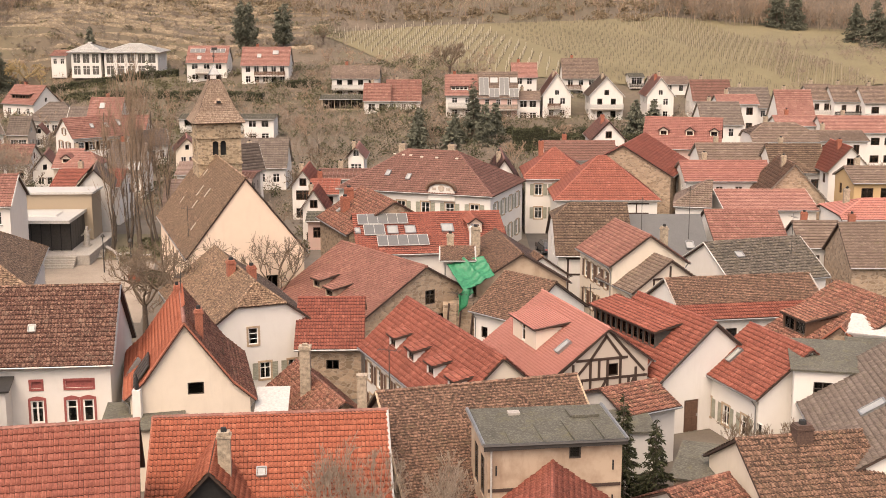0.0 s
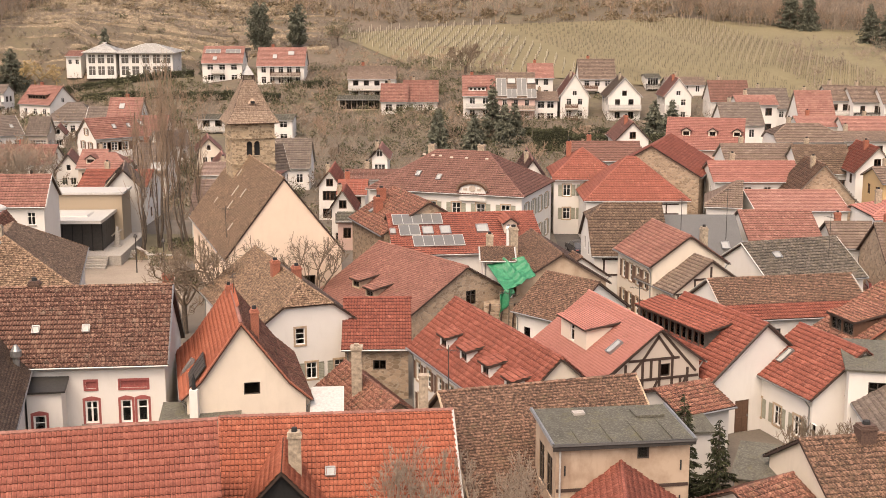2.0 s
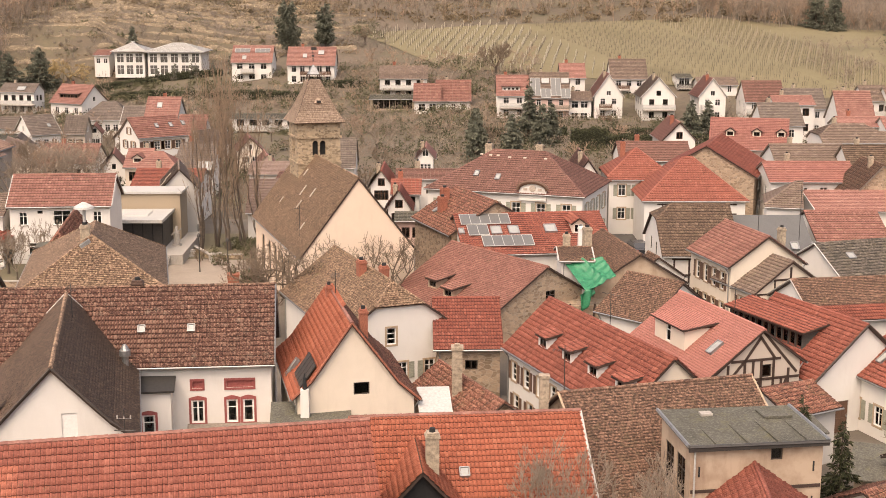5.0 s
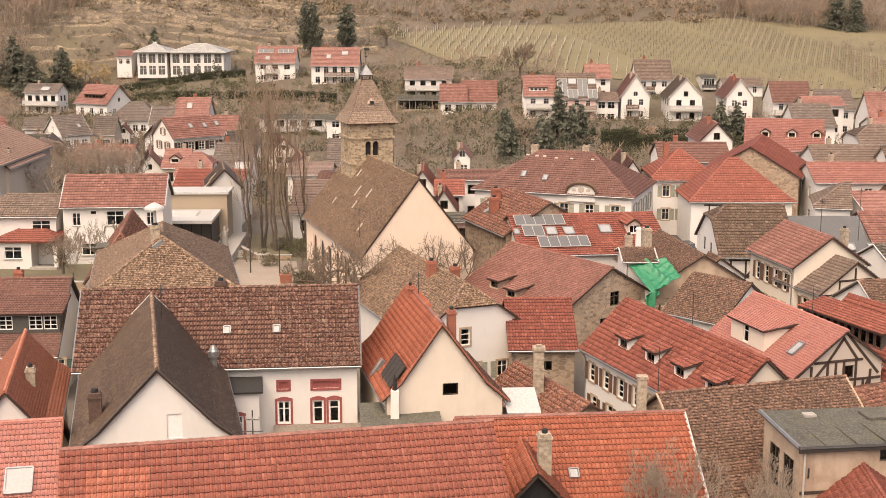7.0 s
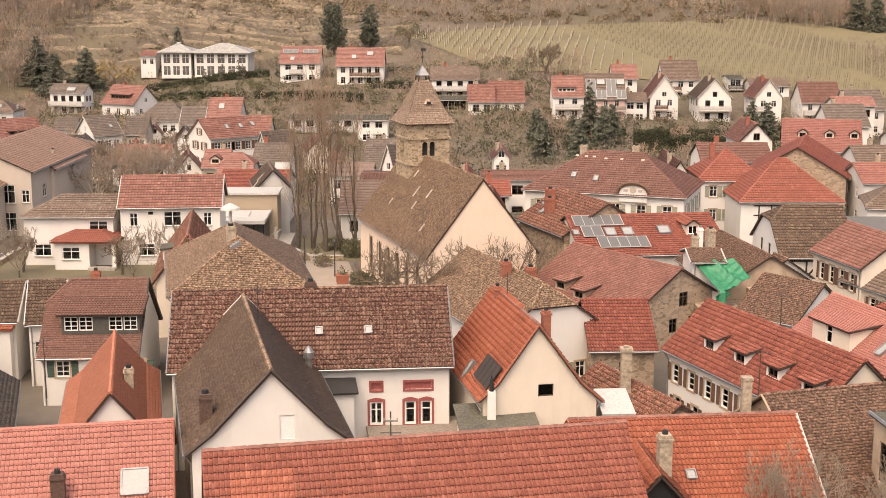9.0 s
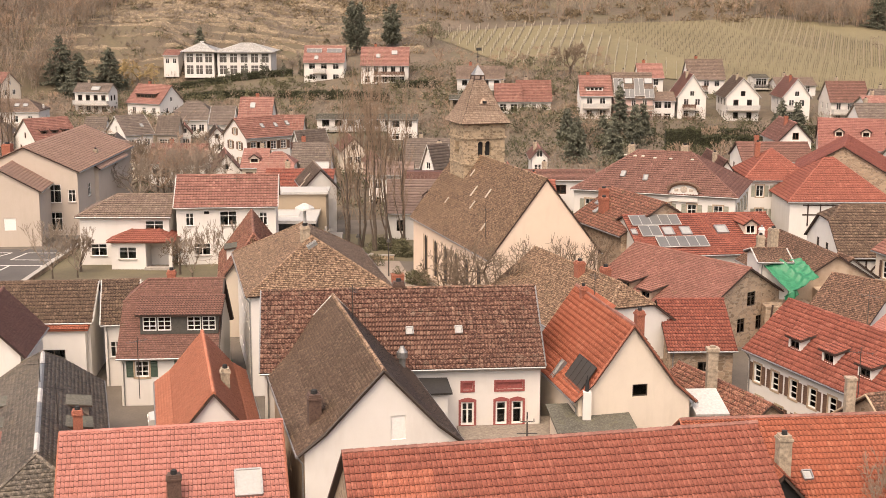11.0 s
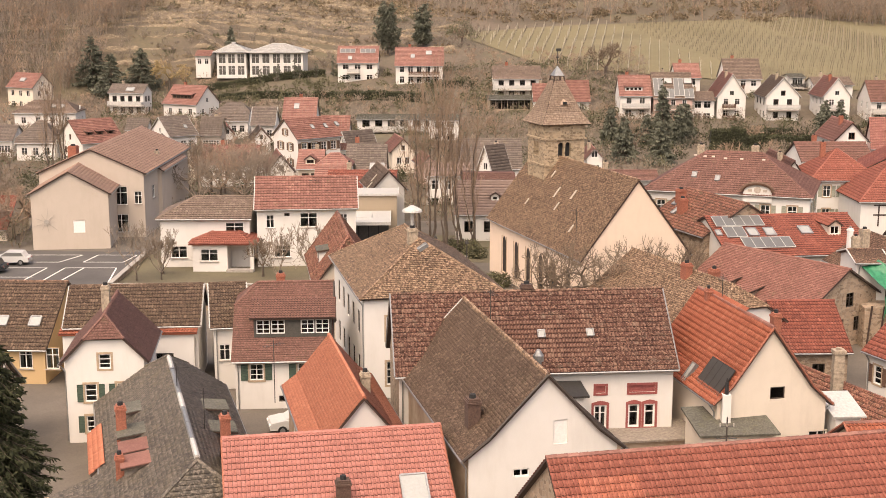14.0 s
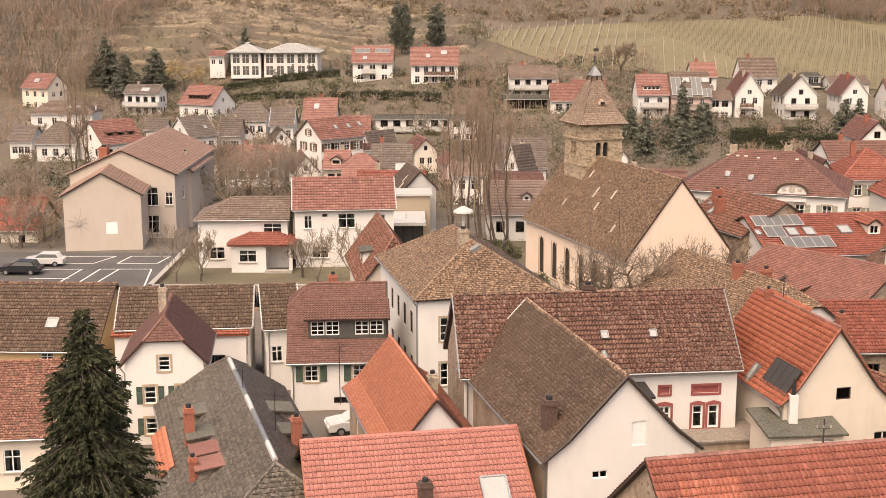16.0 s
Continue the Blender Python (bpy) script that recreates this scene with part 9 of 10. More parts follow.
# ---- television aerials and poles ----
def aerial(x, y, z, h, seed):
    rng = np.random.default_rng(seed)
    t = thing("aerial", "thin metal television aerial on a roof", "aerial", pose(x, y, z), "roof aerials")
    child("mast", Build().tube((0, 0, -0.8), (0, 0, h), 0.03, 0.025, 5).mesh("mast", M["darkmetal"]), t)
    b = Build().tube((-0.7, 0, h - 0.3), (0.7, 0, h - 0.3), 0.015, 0.015, 4)
    for i in range(6):
        b.tube((-0.6 + 0.24 * i, -0.3, h - 0.3), (-0.6 + 0.24 * i, 0.3, h - 0.3), 0.01, 0.01, 4)
    child("antenna", b.mesh("antenna", M["darkmetal"]), t, Matrix.Rotation(rng.uniform(0, 3), 4, "Z"))


for i, (x, y, z, h) in enumerate(((-31.4, 72.0, 10.1, 1.6), (-16.6, 78.5, 9.3, 1.8), (-44.0, 72.0, 5.6, 3.0), (-49.5, 71.0, 5.9, 1.6), (-47.0, 66.0, 5.4, 2.2), (0.9, 79.0, 7.4, 2.4), (16.8, 106, 8.0, 3.5), (31, 111.0, 6.0, 3.2), (22, 112, 7.5, 4), (-22.5, 110.5, 8.0, 2.0), (-3.0, 68.3, 6.7, 2.4), (-53, 127.0, 7, 3.0), (-47, 126.5, 7, 3.4), (10, 84, 7.0, 2.0))):
    aerial(x, y, z, h, i)
MX, MY = -22.7, 49.4
mast = thing("roof_mast", "short metal cable mast with insulators on a ridge", "mast", pose(MX, MY, 10.4))
child("pole", Build().tube((0, 0, -0.4), (0, 0, 1.25), 0.035, 0.03, 6).mesh("pole", M["darkmetal"]), mast)
for za, wa in ((0.35, 0.42), (0.85, 0.3)):
    child("crossarm", Build().tube((-wa, 0, za), (wa, 0, za), 0.025, 0.025, 5).mesh("crossarm", M["darkmetal"]), mast)
for dx in (-0.27, 0.0, 0.27):
    child("insulator", Build().tube((dx, 0, 0.85), (dx, 0, 0.98), 0.035, 0.03, 7).mesh("insulator", M["concrete"]), mast)
for x, y, h in ((-35.0, 128.5, 3.8), (-31.8, 127, 3.6)):
    lp = thing("street_lamp", "slender metal street lamp", "lamp", pose(x, y, 0))
    child("pole", Build().tube((0, 0, 0), (0, 0, h), 0.07, 0.05, 8).mesh("pole", M["darkmetal"]), lp)
    child("shade", Build().tube((0, 0, h - 0.05), (0, 0, h + 0.12), 0.22, 0.18, 10).tube((0, 0, h + 0.12), (0, 0, h + 0.3), 0.18, 0.06, 10).mesh("shade", M["darkmetal"]), lp)

cap = HOUSES["house_hip_brown"]
child("flue_cap", Build().tube((5.3, 0.5, 11.5), (5.3, 0.5, 12.6), 0.12, 0.12, 8).tube((5.3, 0.5, 12.6), (5.3, 0.5, 12.75), 0.75, 0.7, 14).tube((5.3, 0.5, 12.75), (5.3, 0.5, 13.05), 0.7, 0.15, 14).mesh("flue_cap", M["white_metal"]), cap, label="white mushroom-shaped flue cap")

# ---- furniture of the church square ----
for pts in (((-38.1, 140.5), (-35.0, 134.8)), ((-35.0, 134.8), (-31.6, 135.2))):
    (xa, ya), (xb, yb) = pts
    lw = thing("low_wall", "low sandstone wall round the planted verge", "wall", pose((xa + xb) / 2, (ya + yb) / 2, 0, 0, 0, math.degrees(math.atan2(yb - ya, xb - xa))))
    ln = math.hypot(xb - xa, yb - ya)
    child("body", Build().box(0, 0, 0.25, ln, 0.35, 0.5).mesh("body", WALL["sand"]), lw)
    child("coping", Build().box(0, 0, 0.54, ln + 0.1, 0.45, 0.09).mesh("coping", M["concrete"]), lw)
stairs = thing("stone_steps", "broad stone steps at the edge of the square", "steps", pose(-38.6, 136.0, 0, 0, 0, 8))
for i in range(4):
    child("step", Build().box(0, 0.36 * i, 0.08 + 0.16 * i, 3.2, 0.4, 0.16).mesh("step", M["concrete"]), stairs)
for x, y, yaw in ((-30.8, 124.0, 10), (-34.4, 134.0, 0)):
    pl = thing("planter", "square stone planter with a winter shrub", "planter", pose(x, y, 0, 0, 0, yaw))
    child("tub", Build().box(0, 0, 0.4, 1.1, 1.1, 0.8, taper=1.1).box(0, 0, 0.84, 1.25, 1.25, 0.1).mesh("tub", M["brick"] if yaw else M["concrete"]), pl)
    rp = np.random.default_rng(int(abs(x) * 10))
    bb = rp.normal(0, 0.22, (160, 3)) + np.array([0, 0, 1.15])
    child("foliage", blades("foliage", bb, bb + rp.normal(0, 0.16, bb.shape), np.full(160, 0.035), SHRUB, rp), pl, kind="stuff")
for i, (x, y, r_) in enumerate(((-33.4, 141.0, 1.0), (-32.2, 140.7, 1.0), (-31.1, 140.4, 0.9), (-31.2, 137.0, 0.8), (-30.2, 136.8, 0.8), (-29.2, 123.6, 0.7), (-28.2, 122.8, 0.7))):
    shrub("clipped brown-green hedge beside the church", x, y, 1.3, r_, 170 + i, SHRUB, 700, False, name="hedge")

# ---- trees ----
for i, (x, y, h) in enumerate(((-37.2, 140.5, 17.0), (-35.6, 141.8, 18.2), (-33.9, 139.9, 18.4), (-32.3, 140.4, 17.0), (-30.9, 141.6, 15.5))):
    poplar(x, y, h, 20 + i)
poplar(-93.0, 190.0, 17.0, 31)
poplar(-91.5, 191.0, 15.0, 33)
tree("gnarled leafless plane tree beside the church wall", -21.8, 103.2, 10.8, 1.0, 5, 3, 0.34, 0.28, 2, 0.2, TWIG, None, 0.7)
tree("gnarled leafless plane tree by the church", -25.2, 104.5, 8.8, 0.9, 5, 5, 0.24, 0.3, 2, 0.2, TWIG, None, 0.7)
tree("leafless tree before the church gable", -14.4, 108.0, 9.0, 0.8, 4, 11, 0.2, 0.3, 3, 0.3)
tree("leafless bush-like tree with fine pale twigs by a barn", -4.9, 55.6, 8.3, 0.62, 5, 13, 0.1, 0.25, 2, 0.35, TWIG_FAR)
tree("leafless tree with fine pale twigs before a brown barn", -0.6, 55.8, 8.0, 0.6, 5, 14, 0.1, 0.2, 2, 0.4, TWIG_FAR)
for i, (x, y, h) in enumerate(((-62.8, 116.5, 4.8), (-60.6, 117.0, 4.2), (-49.6, 116.0, 4.4), (-46.6, 117.5, 4.6), (-44.4, 116.0, 3.6))):
    tree("leafless garden tree in a raised garden", x, y, h * 1.25, 0.6, 4, 400 + i, 0.08, 0.14, 2, 0.45, TWIG_FAR, 2.0, 0.72)
for i, (x, y, h) in enumerate(((-86.0, 143.0, 6.5), (-84.5, 147.0, 8.0), (-88.0, 152.0, 8.5), (-64.5, 172.0, 10.5), (-58.0, 170.0, 9.5), (-62.0, 178.0, 11.0), (-68.0, 184.0, 10.0))):
    tree("leafless tree with fine reddish twigs by the school", x, y, h, 0.9, 4, 420 + i, 0.18, 0.25, 3, 0.2, TWIG_RED if i % 2 else TWIG_FAR)
tree("leafless small tree in a garden", -61.0, 119.5, 4.0, 0.75, 4, 17, 0.12, 0.25, 3, 0.3, None, 2.0)
tree("leafless small tree in a garden", -51.3, 118.6, 4.2, 0.8, 4, 18, 0.12, 0.25, 3, 0.3, None, 2.0)
tree("pale leafless shrubby tree in a yard", 17.6, 70.5, 4.6, 0.7, 4, 19, 0.1, 0.2, 3, 0.4)
tree("pale leafless shrubby tree in a yard", 20.4, 71.5, 4.2, 0.7, 4, 21, 0.1, 0.2, 3, 0.4)
tree("leafless garden tree behind the school", -66, 164, 9.5, 0.9, 4, 23, 0.2, 0.25, 3, 0.2, TWIG_FAR)
tree("leafless garden tree behind the school", -60.5, 166, 10.5, 0.9, 4, 24, 0.22, 0.25, 3, 0.2, TWIG_FAR)
tree("leafless garden tree among the houses", -70, 176, 10, 0.9, 4, 26, 0.2, 0.25, 3, 0.2)
tree("leafless garden tree among the houses", -87, 150, 7, 0.8, 4, 27, 0.18, 0.25, 3, 0.2)
tree("leafless garden tree among the houses", -92, 165, 8, 0.8, 4, 28, 0.2, 0.25, 3, 0.2)
tree("leafless garden tree among the houses", -30, 150, 6, 0.8, 3, 29, 0.15, 0.25, 3, 0.2)
tree("big leafless tree between vineyard and houses", 1.5, 284, 9.5, 0.9, 4, 41, 0.3, 0.3, 3, 0.2)
tree("yellow weeping willow on the slope", -99, 303, 10, 0.8, 4, 44, 0.3, 0.3, 3, -0.25, WILLOW, name="willow_tree")
fir("tall dark fir tree with drooping branches", -50.7, 44.2, 0, 17.6, 4.0, 3300, 51, NEEDLE, 0.42, 0.2, shape=0.62)
fir("young fir tree in a yard", 11.2, 63.6, 0, 6.4, 1.5, 240, 52, NEEDLE, 0.3, 0.22)
fir("young fir tree in a yard", 9.9, 66.6, 0, 6.8, 1.5, 240, 53, NEEDLE, 0.3, 0.22)
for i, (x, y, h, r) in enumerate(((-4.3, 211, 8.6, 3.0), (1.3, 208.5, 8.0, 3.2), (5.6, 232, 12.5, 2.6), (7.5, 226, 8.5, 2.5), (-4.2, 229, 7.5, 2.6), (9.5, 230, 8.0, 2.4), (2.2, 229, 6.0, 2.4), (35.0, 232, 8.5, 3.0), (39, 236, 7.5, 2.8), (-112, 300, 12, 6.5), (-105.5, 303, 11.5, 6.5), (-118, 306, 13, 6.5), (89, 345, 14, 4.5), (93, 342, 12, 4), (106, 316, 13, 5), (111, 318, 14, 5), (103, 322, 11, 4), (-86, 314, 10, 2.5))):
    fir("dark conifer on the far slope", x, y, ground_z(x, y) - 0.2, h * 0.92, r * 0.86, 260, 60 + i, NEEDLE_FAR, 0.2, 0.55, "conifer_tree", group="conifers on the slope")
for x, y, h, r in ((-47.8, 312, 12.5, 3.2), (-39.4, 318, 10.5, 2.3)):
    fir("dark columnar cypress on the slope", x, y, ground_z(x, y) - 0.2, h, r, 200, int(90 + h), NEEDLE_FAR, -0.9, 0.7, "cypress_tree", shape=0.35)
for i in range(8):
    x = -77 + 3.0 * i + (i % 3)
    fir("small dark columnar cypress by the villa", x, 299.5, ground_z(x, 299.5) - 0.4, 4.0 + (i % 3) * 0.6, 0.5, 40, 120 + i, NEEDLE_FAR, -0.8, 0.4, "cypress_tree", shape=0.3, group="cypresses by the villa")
tree("round dark pine on the slope", -29.7, 320, 6.0, 0.9, 3, 130, 0.25, 0.35)
shrub("dense round crown of a pine", -29.7, 320, 3.8, 3.0, 131, SHRUB, 1500, False, ground_z(-29.7, 320) + 2.2)
for i, (x, y, h, r) in enumerate(((-83, 143, 3.4, 2.0), (-87, 143.5, 3.0, 2.0), (-36.0, 134, 1.3, 1.0), (-33.5, 132, 1.2, 1.0))):
    shrub("leafless garden shrub beside a path", x, y, h, r, 140 + i, SHRUB if i % 3 == 0 else None, 300)
# Near-black core colour: the shade inside a hedge, painted on a box.
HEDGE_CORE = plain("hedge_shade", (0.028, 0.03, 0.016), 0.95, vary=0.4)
HEDGE_LEAF = leaf_mat("hedge_leaves", (0.035, 0.038, 0.02), (0.095, 0.095, 0.05))


def hedge(label, x0, y0, x1, y1, h, w, seed):
    """A clipped hedge: a dense dark core under a coat of leaves, following the ground in short lengths."""
    rng = np.random.default_rng(seed)
    t = thing("hedge", label, "hedge", pose((x0 + x1) / 2, (y0 + y1) / 2, ground_z((x0 + x1) / 2, (y0 + y1) / 2)))
    inv = t.matrix_basis.inverted()
    n = max(2, int(math.hypot(x1 - x0, y1 - y0) / 1.2))
    a = math.atan2(y1 - y0, x1 - x0)
    core, B, T = Build(), [], []
    for i in range(n):
        f = (i + 0.5) / n
        cx, cy = x0 + (x1 - x0) * f, y0 + (y1 - y0) * f
        hh, L = h * rng.uniform(0.9, 1.08), math.hypot(x1 - x0, y1 - y0) / n
        m = inv @ pose(cx, cy, ground_z(cx, cy) - 0.2, 0, 0, math.degrees(a))
        core.box(0, 0, hh / 2, L, w * 0.8, hh * 0.94, m)
        k = int(60 * L * (hh + w))
        p = np.stack([rng.uniform(-L / 2, L / 2, k), rng.uniform(-w / 2, w / 2, k), rng.uniform(0.05, 1, k) * hh], 1)
        top = rng.random(k) < 0.35
        p[top, 2] = hh
        p[~top, 1] = np.where(rng.random((~top).sum()) < 0.75, -w / 2, w / 2)
        R = np.array(m.to_3x3())
        p = p @ R.T + np.array(m.translation)
        B.append(p), T.append(p + rng.normal(0, 0.22, p.shape))
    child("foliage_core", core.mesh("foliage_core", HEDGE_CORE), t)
    B, T = np.concatenate(B), np.concatenate(T)
    child("leaves", blades("leaves", B, T, np.full(len(B), 0.07), HEDGE_LEAF, rng), t, kind="stuff")


for i, (x0, y0, x1, y1, h, w, lab) in enumerate(((12.2, 221.5, 18.3, 221.5, 3.9, 1.6, "tall clipped dark evergreen hedge"), (18.6, 223.5, 27.0, 224.5, 2.4, 1.6, "uneven dark evergreen hedge"), (27.2, 226.0, 38.0, 227.0, 2.0, 1.6, "low evergreen hedge below gardens"),
                                                    (-55.5, 277.0, -38.3, 272.6, 1.9, 1.6, "long dark hedge on the slope"), (-86.0, 291.0, -57.0, 279.0, 1.5, 1.6, "long low hedge under the villas"), (-37.0, 283.0, -27.0, 281.0, 1.6, 1.4, "garden hedge on the slope"), (-92.0, 300.6, -62.0, 300.6, 1.5, 1.8, "dark garden hedge along the villa terrace"), (-5.0, 236.5, 13.0, 238.0, 1.6, 1.6, "dark garden hedge below the houses"), (16.0, 237.0, 34.0, 238.0, 1.4, 1.6, "dark garden hedge below the gabled houses"), (36.0, 240.0, 52.0, 240.0, 1.5, 1.6, "dark garden hedge between gardens"))):
    hedge(lab, x0, y0, x1, y1, h, w, 160 + i)


# ---- woods and scrub on the slope, each one joined mesh ----
def scatter(name, label, spots, templates, mat, category="woods", r_min=0.065):
    """Many bare trees as one mesh of twigs. spots: x, y, height, template, turn."""
    B, T, W = [], [], []
    for x, y, h, k, a in spots:
        s = templates[k]
        c, sn = math.cos(a), math.sin(a)
        z = ground_z(x, y) - 0.2
        for i, out in ((0, B), (3, T)):
            out.append(np.stack([(s[:, i] * c - s[:, i + 1] * sn) * h + x, (s[:, i] * sn + s[:, i + 1] * c) * h + y, s[:, i + 2] * h + z], 1))
        W.append(np.maximum(s[:, 6] * h, r_min))
    return tagged(new(name, blades(name, np.concatenate(B), np.concatenate(T), np.concatenate(W), mat, np.random.default_rng(5))), label, category, kind="stuff")


def template(seed, depth, spread, r=0.016, trunk=0.3, n=7):
    rng = np.random.default_rng(seed)
    segs = [(0, 0, 0, 0, 0, trunk, r, r * 0.8)]
    for i in range(n):
        a = rng.uniform(0, 6.28)
        grow(rng, Vector((0, 0, trunk * rng.uniform(0.6, 1))), Vector((math.cos(a) * spread, math.sin(a) * spread, 1)), 0.4, r * 0.6, depth, segs, 0.25, 2, 0.68, 0.2, spread, 2)
    return np.array(segs)


def spots_in(rng, n, x0, x1, y0, y1, h0, h1, k, keep=None):
    out = []
    for _ in range(n):
        x, y = rng.uniform(x0, x1), rng.uniform(y0, y1)
        if keep is None or keep(x, y):
            out.append((x, y, rng.uniform(h0, h1), rng.integers(k), rng.uniform(0, 6.28)))
    return out


TWIG_GREY = plain("twigs_grey", (0.25, 0.205, 0.165), 0.95, vary=0.35)
TREES = [template(200 + i, 1, 0.45, 0.014, 0.3, 10) for i in range(6)]
BUSHES = [template(220 + i, 1, 0.85, 0.014, 0.08, 6) for i in range(5)]
rng = np.random.default_rng(7)


def wood_edge(x, y):
    """The woods start high over the terraces and the vineyard, and come down to the houses in the west."""
    return y > np.interp(x, (-150, -118, -108, -60, -40, 0, 60, 100, 140), (301, 303, 352, 372, 352, 345, 354, 336, 318)) + 5 * noise.noise((x * 0.06, 0, 3))


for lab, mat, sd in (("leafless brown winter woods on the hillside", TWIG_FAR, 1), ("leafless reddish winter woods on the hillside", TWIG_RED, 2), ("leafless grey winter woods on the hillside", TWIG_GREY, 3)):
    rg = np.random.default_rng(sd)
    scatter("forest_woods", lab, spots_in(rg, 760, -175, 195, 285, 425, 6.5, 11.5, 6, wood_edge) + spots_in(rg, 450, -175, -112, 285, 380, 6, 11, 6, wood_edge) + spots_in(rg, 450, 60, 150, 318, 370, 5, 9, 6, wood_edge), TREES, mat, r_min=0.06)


def clear_front(x, y):
    """The ground before the long white block is kept open."""
    return not (-56 < x < -30 and 222 < y < 247)


def on_slope(x, y):
    return not (-86 < x < -36 and 283 < y < 312) and not wood_edge(x, y) and clear_front(x, y)


rg = np.random.default_rng(11)
scatter("scrub", "leafless grey-brown scrub on the terraces", spots_in(rg, 1500, -150, -24, 310, 376, 1.0, 3.6, 5, on_slope), BUSHES, TWIG_GREY, "scrub")
scatter("scrub", "leafless brown scrub and fruit trees on the slope", spots_in(rg, 1700, -125, 12, 238, 300, 1.6, 4.2, 5, on_slope) + spots_in(rg, 240, 74, 135, 258, 322, 2.2, 5, 5), BUSHES, TWIG_FAR, "scrub")
scatter("scrub", "leafless reddish brambles on the slope", spots_in(rg, 1100, -140, 12, 240, 312, 1.2, 3.4, 5, on_slope), BUSHES, TWIG_RED, "scrub")
scatter("garden_scrub", "leafless garden shrubs between the far houses", spots_in(rg, 800, -112, 75, 156, 252, 1.8, 4.2, 5, clear_front), BUSHES, TWIG, "scrub", 0.04)
scatter("garden_scrub", "pale leafless garden bushes and fruit trees", spots_in(rg, 800, -112, 75, 158, 256, 2.2, 5.0, 5, clear_front), BUSHES, TWIG_FAR, "scrub", 0.04)


def leaf_drift(name, label, n, spots_fn, mat, size=0.35, seed=3):
    r_ = np.random.default_rng(seed)
    B = []
    for _ in range(n):
        x, y, h, rr = spots_fn(r_)
        m_ = 60
        u = r_.normal(0, 1, (m_, 3))
        u /= np.linalg.norm(u, axis=1, keepdims=True)
        B.append(u * np.array([rr, rr, h * 0.5]) * r_.uniform(0.6, 1, (m_, 1)) + np.array([x, y, ground_z(x, y) + h * 0.45]))
    B = np.concatenate(B)
    T = B + r_.normal(0, size, B.shape)
    return tagged(new(name, blades(name, B, T, np.full(len(B), size * 0.35), mat, r_)), label, "scrub", kind="stuff")


leaf_drift("evergreen_scrub", "evergreen bushes and ivy on the slope", 480, lambda r_: (r_.uniform(-110, 8), r_.uniform(240, 298), r_.uniform(0.9, 2.6), r_.uniform(0.8, 2.2)), SHRUB)
leaf_drift("evergreen_hill", "dull green bushes on the terraces", 70, lambda r_: (r_.uniform(-150, -25), r_.uniform(314, 368), r_.uniform(0.6, 1.6), r_.uniform(0.8, 2.0)), SHRUB, seed=5)
leaf_drift("dry_scrub", "dry bracken and leaves under the woods", 800, lambda r_: (r_.uniform(-170, 190), r_.uniform(350, 410), r_.uniform(0.8, 2.2), r_.uniform(1, 3)), DRY, 0.5, seed=6)
leaf_drift("garden_evergreens", "evergreen garden bushes between the houses", 330, lambda r_: (r_.uniform(-112, 75), r_.uniform(156, 250), r_.uniform(0.8, 2.6), r_.uniform(0.6, 1.6)), SHRUB, 0.25, seed=8)
leaf_drift("slope_gardens", "dark evergreen bushes in the gardens below the far houses", 210, lambda r_: (r_.uniform(-14, 52), r_.uniform(212, 247), r_.uniform(0.9, 2.8), r_.uniform(0.8, 1.9)), HEDGE_LEAF, 0.25, seed=14)
leaf_drift("valley_gardens", "dark evergreen bushes in the gardens of the valley", 230, lambda r_: (r_.uniform(-105, -10), r_.uniform(168, 226), r_.uniform(0.9, 2.8), r_.uniform(0.8, 1.9)), HEDGE_LEAF, 0.25, seed=15)
leaf_drift("dry_grass", "dry pale grass on the terrace banks", 320, lambda r_: (r_.uniform(-150, -30), r_.uniform(308, 372), r_.uniform(0.3, 0.8), r_.uniform(1.2, 3.2)), DRY, 0.3, seed=9)
rg = np.random.default_rng(21)
fronts, greens = [], []
for xa, xb, yf in FRONTS:
    for _ in range(int((xb - xa) / 1.6)):
        x, y = rg.uniform(xa - 1.5, xb + 1.5), yf - rg.uniform(0.8, 4.5)
        if rg.random() < 0.6:
            fronts.append((x, y, rg.uniform(1.3, 3.4), rg.integers(5), rg.uniform(0, 6.28)))
        else:
            greens.append((x, y, rg.uniform(0.7, 1.9), rg.uniform(0.5, 1.2)))
scatter("front_garden_scrub", "leafless shrubs and hedges before the far houses", fronts, BUSHES, TWIG_GREY, "scrub", 0.04)
green_spots = iter(greens)
leaf_drift("front_garden_greens", "evergreen hedges before the far houses", len(greens), lambda r_: next(green_spots), SHRUB, 0.25, seed=12)
rg = np.random.default_rng(33)
for i in range(30):
    x, y = rg.uniform(-108, 60), rg.uniform(162, 246)
    tree("leafless fruit tree in a garden between the houses", x, y, rg.uniform(4.5, 8.0), 0.8, 3, 300 + i, 0.14, 0.25, 3, 0.2, (TWIG, TWIG_FAR, TWIG_RED)[i % 3], name="garden_tree")

# ---- vineyard ----
def vineyard_mat():
    m, nt, p = nodes_of("vineyard_grass")
    a, b = noise_node(nt, 0.05, 5, 0.6), noise_node(nt, 1.2, 6, 0.7)
    c = ramp(nt, a, [(0.35, (0.15, 0.127, 0.068)), (0.55, (0.178, 0.15, 0.083)), (0.7, (0.128, 0.108, 0.06))])
    c = mix(nt, ramp(nt, b, [(0.42, (0, 0, 0)), (0.75, (0.5,) * 3)]), c, (0.11, 0.085, 0.05))
    nt.links.new(c, p.inputs["Base Color"])
    p.inputs["Roughness"].default_value = 1.0
    bump(nt, p, b, 0.5, 0.1)
    return m


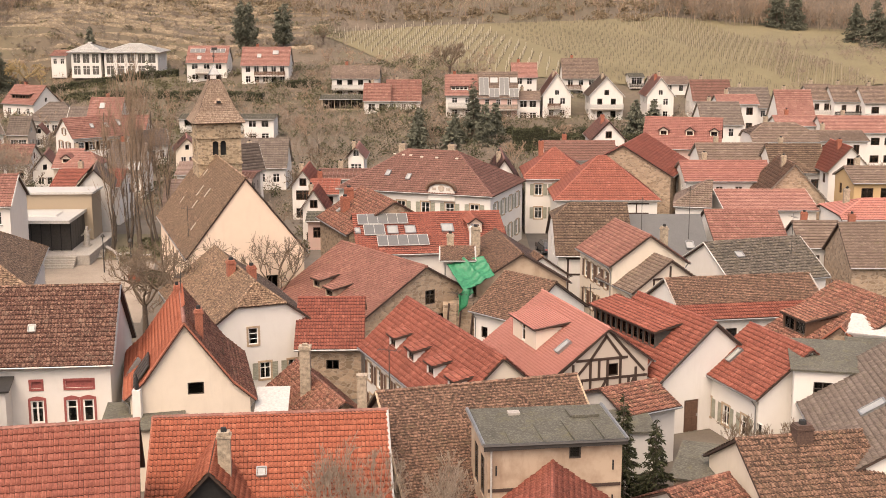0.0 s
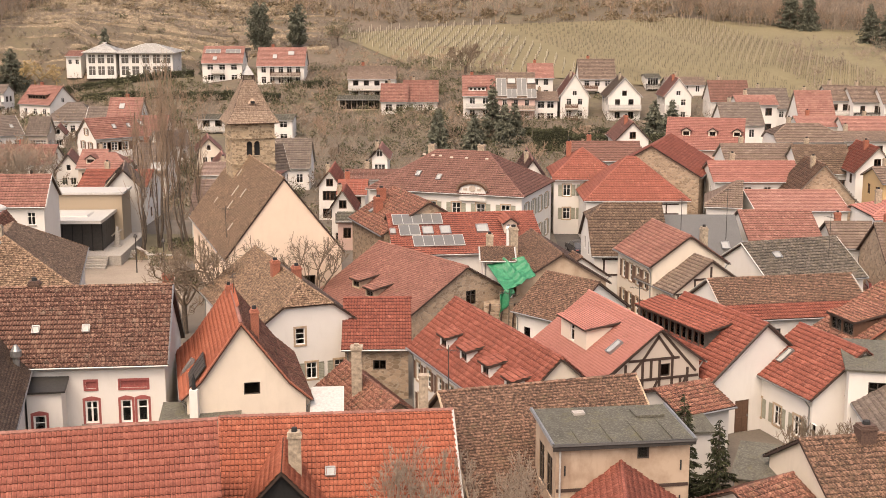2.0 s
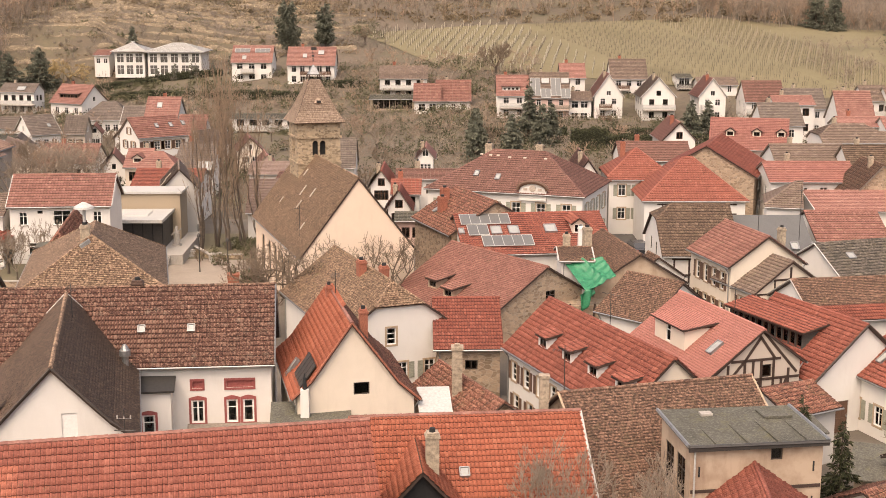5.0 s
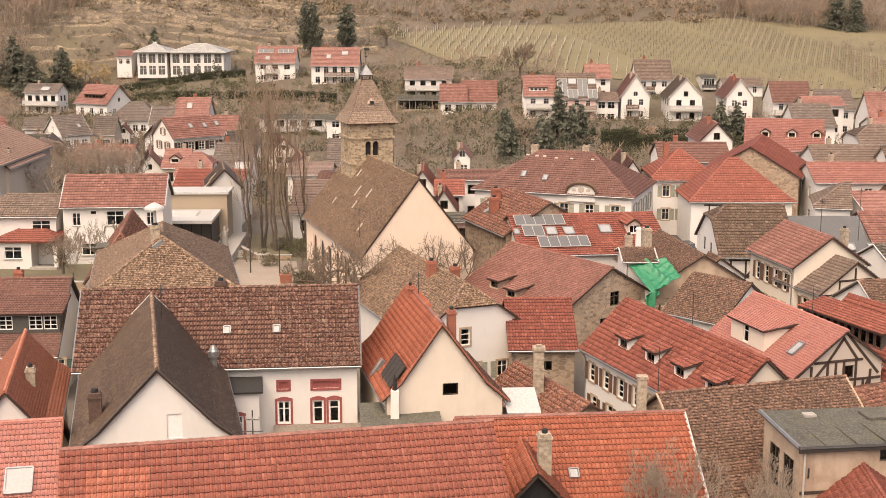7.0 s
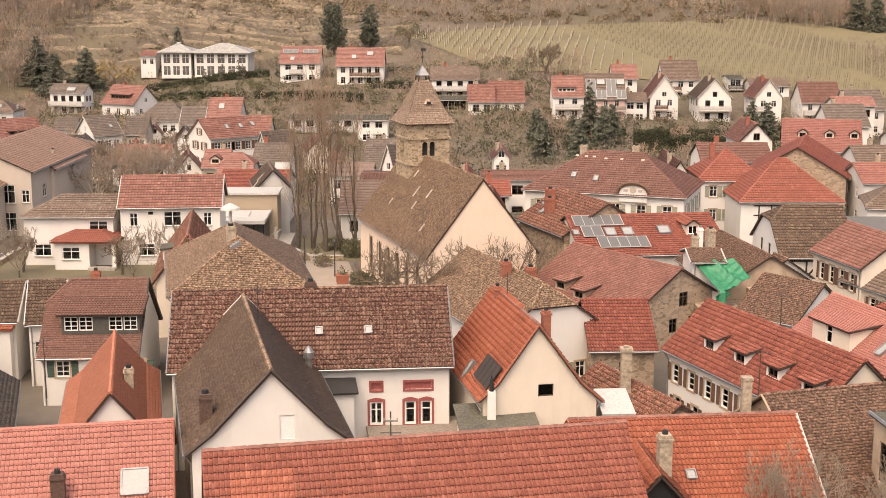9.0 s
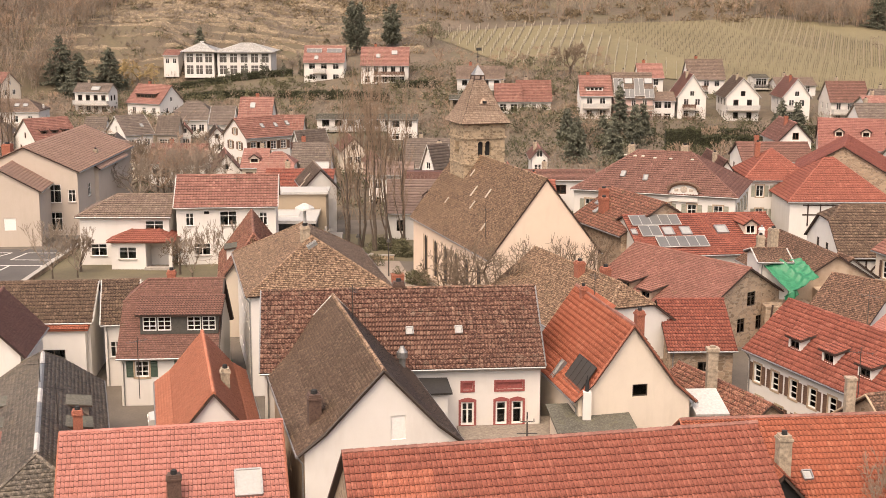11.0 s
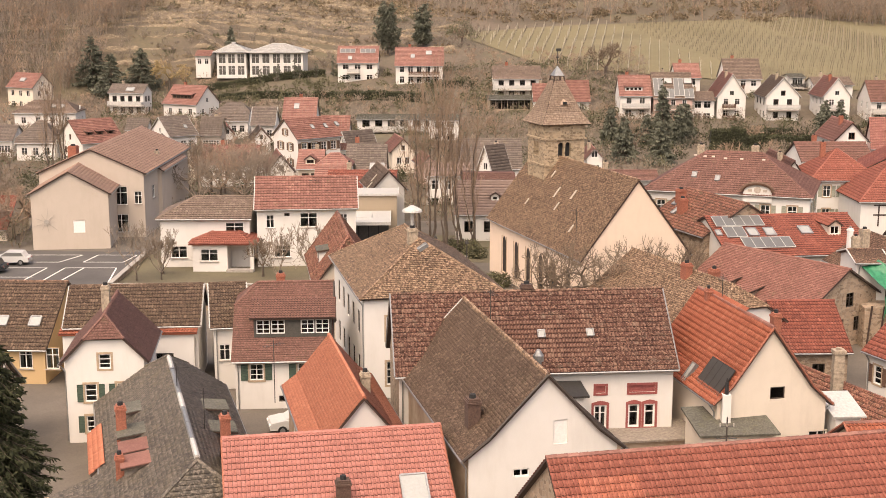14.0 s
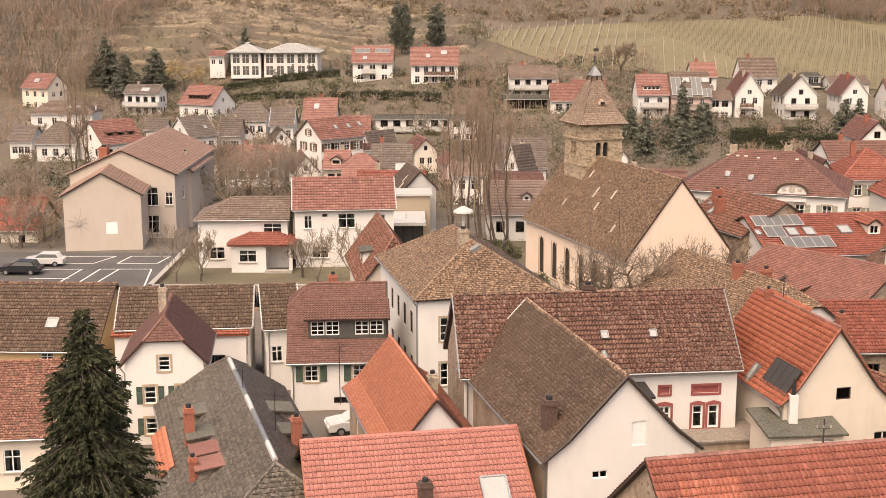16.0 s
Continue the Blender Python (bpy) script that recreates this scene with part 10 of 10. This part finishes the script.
def in_vineyard(x, y):
    lo = np.interp(x, (-30, -8, 20, 70, 100), (330, 292, 285, 268, 280))
    hi = np.interp(x, (-30, 0, 60, 110), (336, 346, 356, 340))
    return lo < y < hi and -30 < x < 108


vx, vy = np.linspace(-30, 108, 70), np.linspace(0, 1, 24)
vv = []
for t in vy:
    for x in vx:
        lo = np.interp(x, (-30, -8, 20, 70, 108), (330, 292, 285, 268, 282))
        hi = np.interp(x, (-30, 0, 60, 108), (336, 346, 356, 340))
        y = lo + (hi - lo) * t
        vv.append((x, y, ground_z(x, y) + 0.2))
vq = [(j * 70 + i, j * 70 + i + 1, (j + 1) * 70 + i + 1, (j + 1) * 70 + i) for j in range(23) for i in range(69)]
tagged(new("ground_vineyard", quads_mesh("ground_vineyard", vv, vq, vineyard_mat())), "yellow-green vineyard grass on the slope", "vineyard", kind="structure")


def side_of(x, y, line):
    (xa, ya), (xb, yb) = line
    return (x - xa) * (yb - ya) - (y - ya) * (xb - xa)


# grassy tracks part the vineyard into blocks; each block has its own row direction
TRACK_WEST, TRACK_MID, TRACK_EAST = ((14.8, 333.2), (27.3, 295.6)), ((51.4, 334.8), (72.1, 279.9)), ((74.4, 336.1), (87.5, 298.0))
blocks = {"west": ([], []), "middle": ([], []), "east": ([], [])}
for block, (dx, dy), gap, every in (("west", (0.16, 1.0), 2.3, 2.9), ("middle", (0.33, -1.0), 2.6, 3.4), ("east", (0.36, -1.0), 2.2, 2.9)):
    d = np.array((dx, dy)) / math.hypot(dx, dy)
    nrm = np.array((d[1], -d[0]))
    posts, vines = blocks[block]
    for i in range(-70, 90):
        for k in range(-60, 60):
            px_, py_ = np.array((30.0, 315.0)) + nrm * i * gap + d * k * every
            if not in_vineyard(px_, py_):
                continue
            w_, m_, e_ = (side_of(px_, py_, ln_) for ln_ in (TRACK_WEST, TRACK_MID, TRACK_EAST))
            where = "west" if w_ > 60 else "middle" if w_ < -60 and m_ > 90 else "east" if m_ < -60 and e_ > 60 else ""
            if where != block:
                continue
            z = ground_z(px_, py_) + 0.15
            lean = rng.normal(0, 0.07)
            if block == "west" or k % 2 == 0 or block == "east":
                posts.append((px_, py_, z, px_ + lean, py_, z + rng.uniform(1.5, 2.0), 0.07 if block == "west" else 0.055, 0.05))
            for s_ in (0.8, 1.6, 2.4):
                qx, qy = px_ + d[0] * s_, py_ + d[1] * s_
                vines.append((qx, qy, z, qx + rng.normal(0, 0.1), qy, z + 0.8, 0.05, 0.03))
                vines.append((qx, qy, z + 0.75, qx + d[0] * rng.normal(0, 0.7), qy + d[1] * rng.normal(0, 0.7), z + 1.1, 0.03, 0.015))
POST_WOOD = {"west": plain("pale_post_wood", (0.5, 0.45, 0.36), 0.9), "middle": plain("weathered_post_wood", (0.3, 0.25, 0.18), 0.9), "east": plain("grey_post_wood", (0.36, 0.3, 0.23), 0.9)}
for block, (posts, vines) in blocks.items():
    tagged(new("vineyard_posts", limbs_mesh("vineyard_posts", posts, POST_WOOD[block])), "vineyard posts in long rows on the slope", "posts", kind="stuff")
    tagged(new("vines", limbs_mesh("vines", vines, BARK)), "leafless pruned grape vines in rows", "vines", kind="stuff")

# ---- dry stone terraces ----
BANK = rubble("dry_stone_bank", (0.175, 0.135, 0.092), (0.25, 0.195, 0.132), (0.125, 0.1, 0.068), 1.8)
for i in range(17):
    rt = np.random.default_rng(i)
    y = 312 + i * 3.9
    x0, x1 = -150 + rt.uniform(0, 18), -52 + rt.uniform(-8, 22)
    n = int((x1 - x0) / 1.5)
    xs = np.linspace(x0, x1, n)
    ys = y + 0.7 * np.sin(xs * 0.06 + i * 0.4) + rt.normal(0, 0.12, n)
    hs = 0.75 + 0.35 * np.sin(xs * 0.21 + i) + rt.normal(0, 0.16, n)
    hs[(np.sin(xs * 0.13 + i * 1.7) > 0.93) | ((ys < 319) & (xs > -88) & (xs < -55))] = 0.0
    v, q = [], []
    for x, yy, hh in zip(xs, ys, hs):
        z = ground_z(x, yy) - 0.3
        v += [(x, yy - 0.1, z), (x, yy + 0.1, z + hh + 0.3), (x, yy + 0.7, z + hh + 0.3), (x, yy + 0.9, z)]
    for k in range(n - 1):
        q += [(4 * k + c, 4 * k + 4 + c, 4 * k + 5 + c, 4 * k + 1 + c) for c in range(3)]
    tagged(new("terrace_wall", quads_mesh("terrace_wall", v, q, BANK)), "crumbling dry stone terrace wall on the hill", "wall", "terrace walls", "stuff")


# ---- single tiles of the nearest roofs ----
for rf, mat, spots, tk in LOOSE:
    me = loose_tile_mesh(mat, tk)
    for m in spots:
        child("roof_tile", me, rf, m)
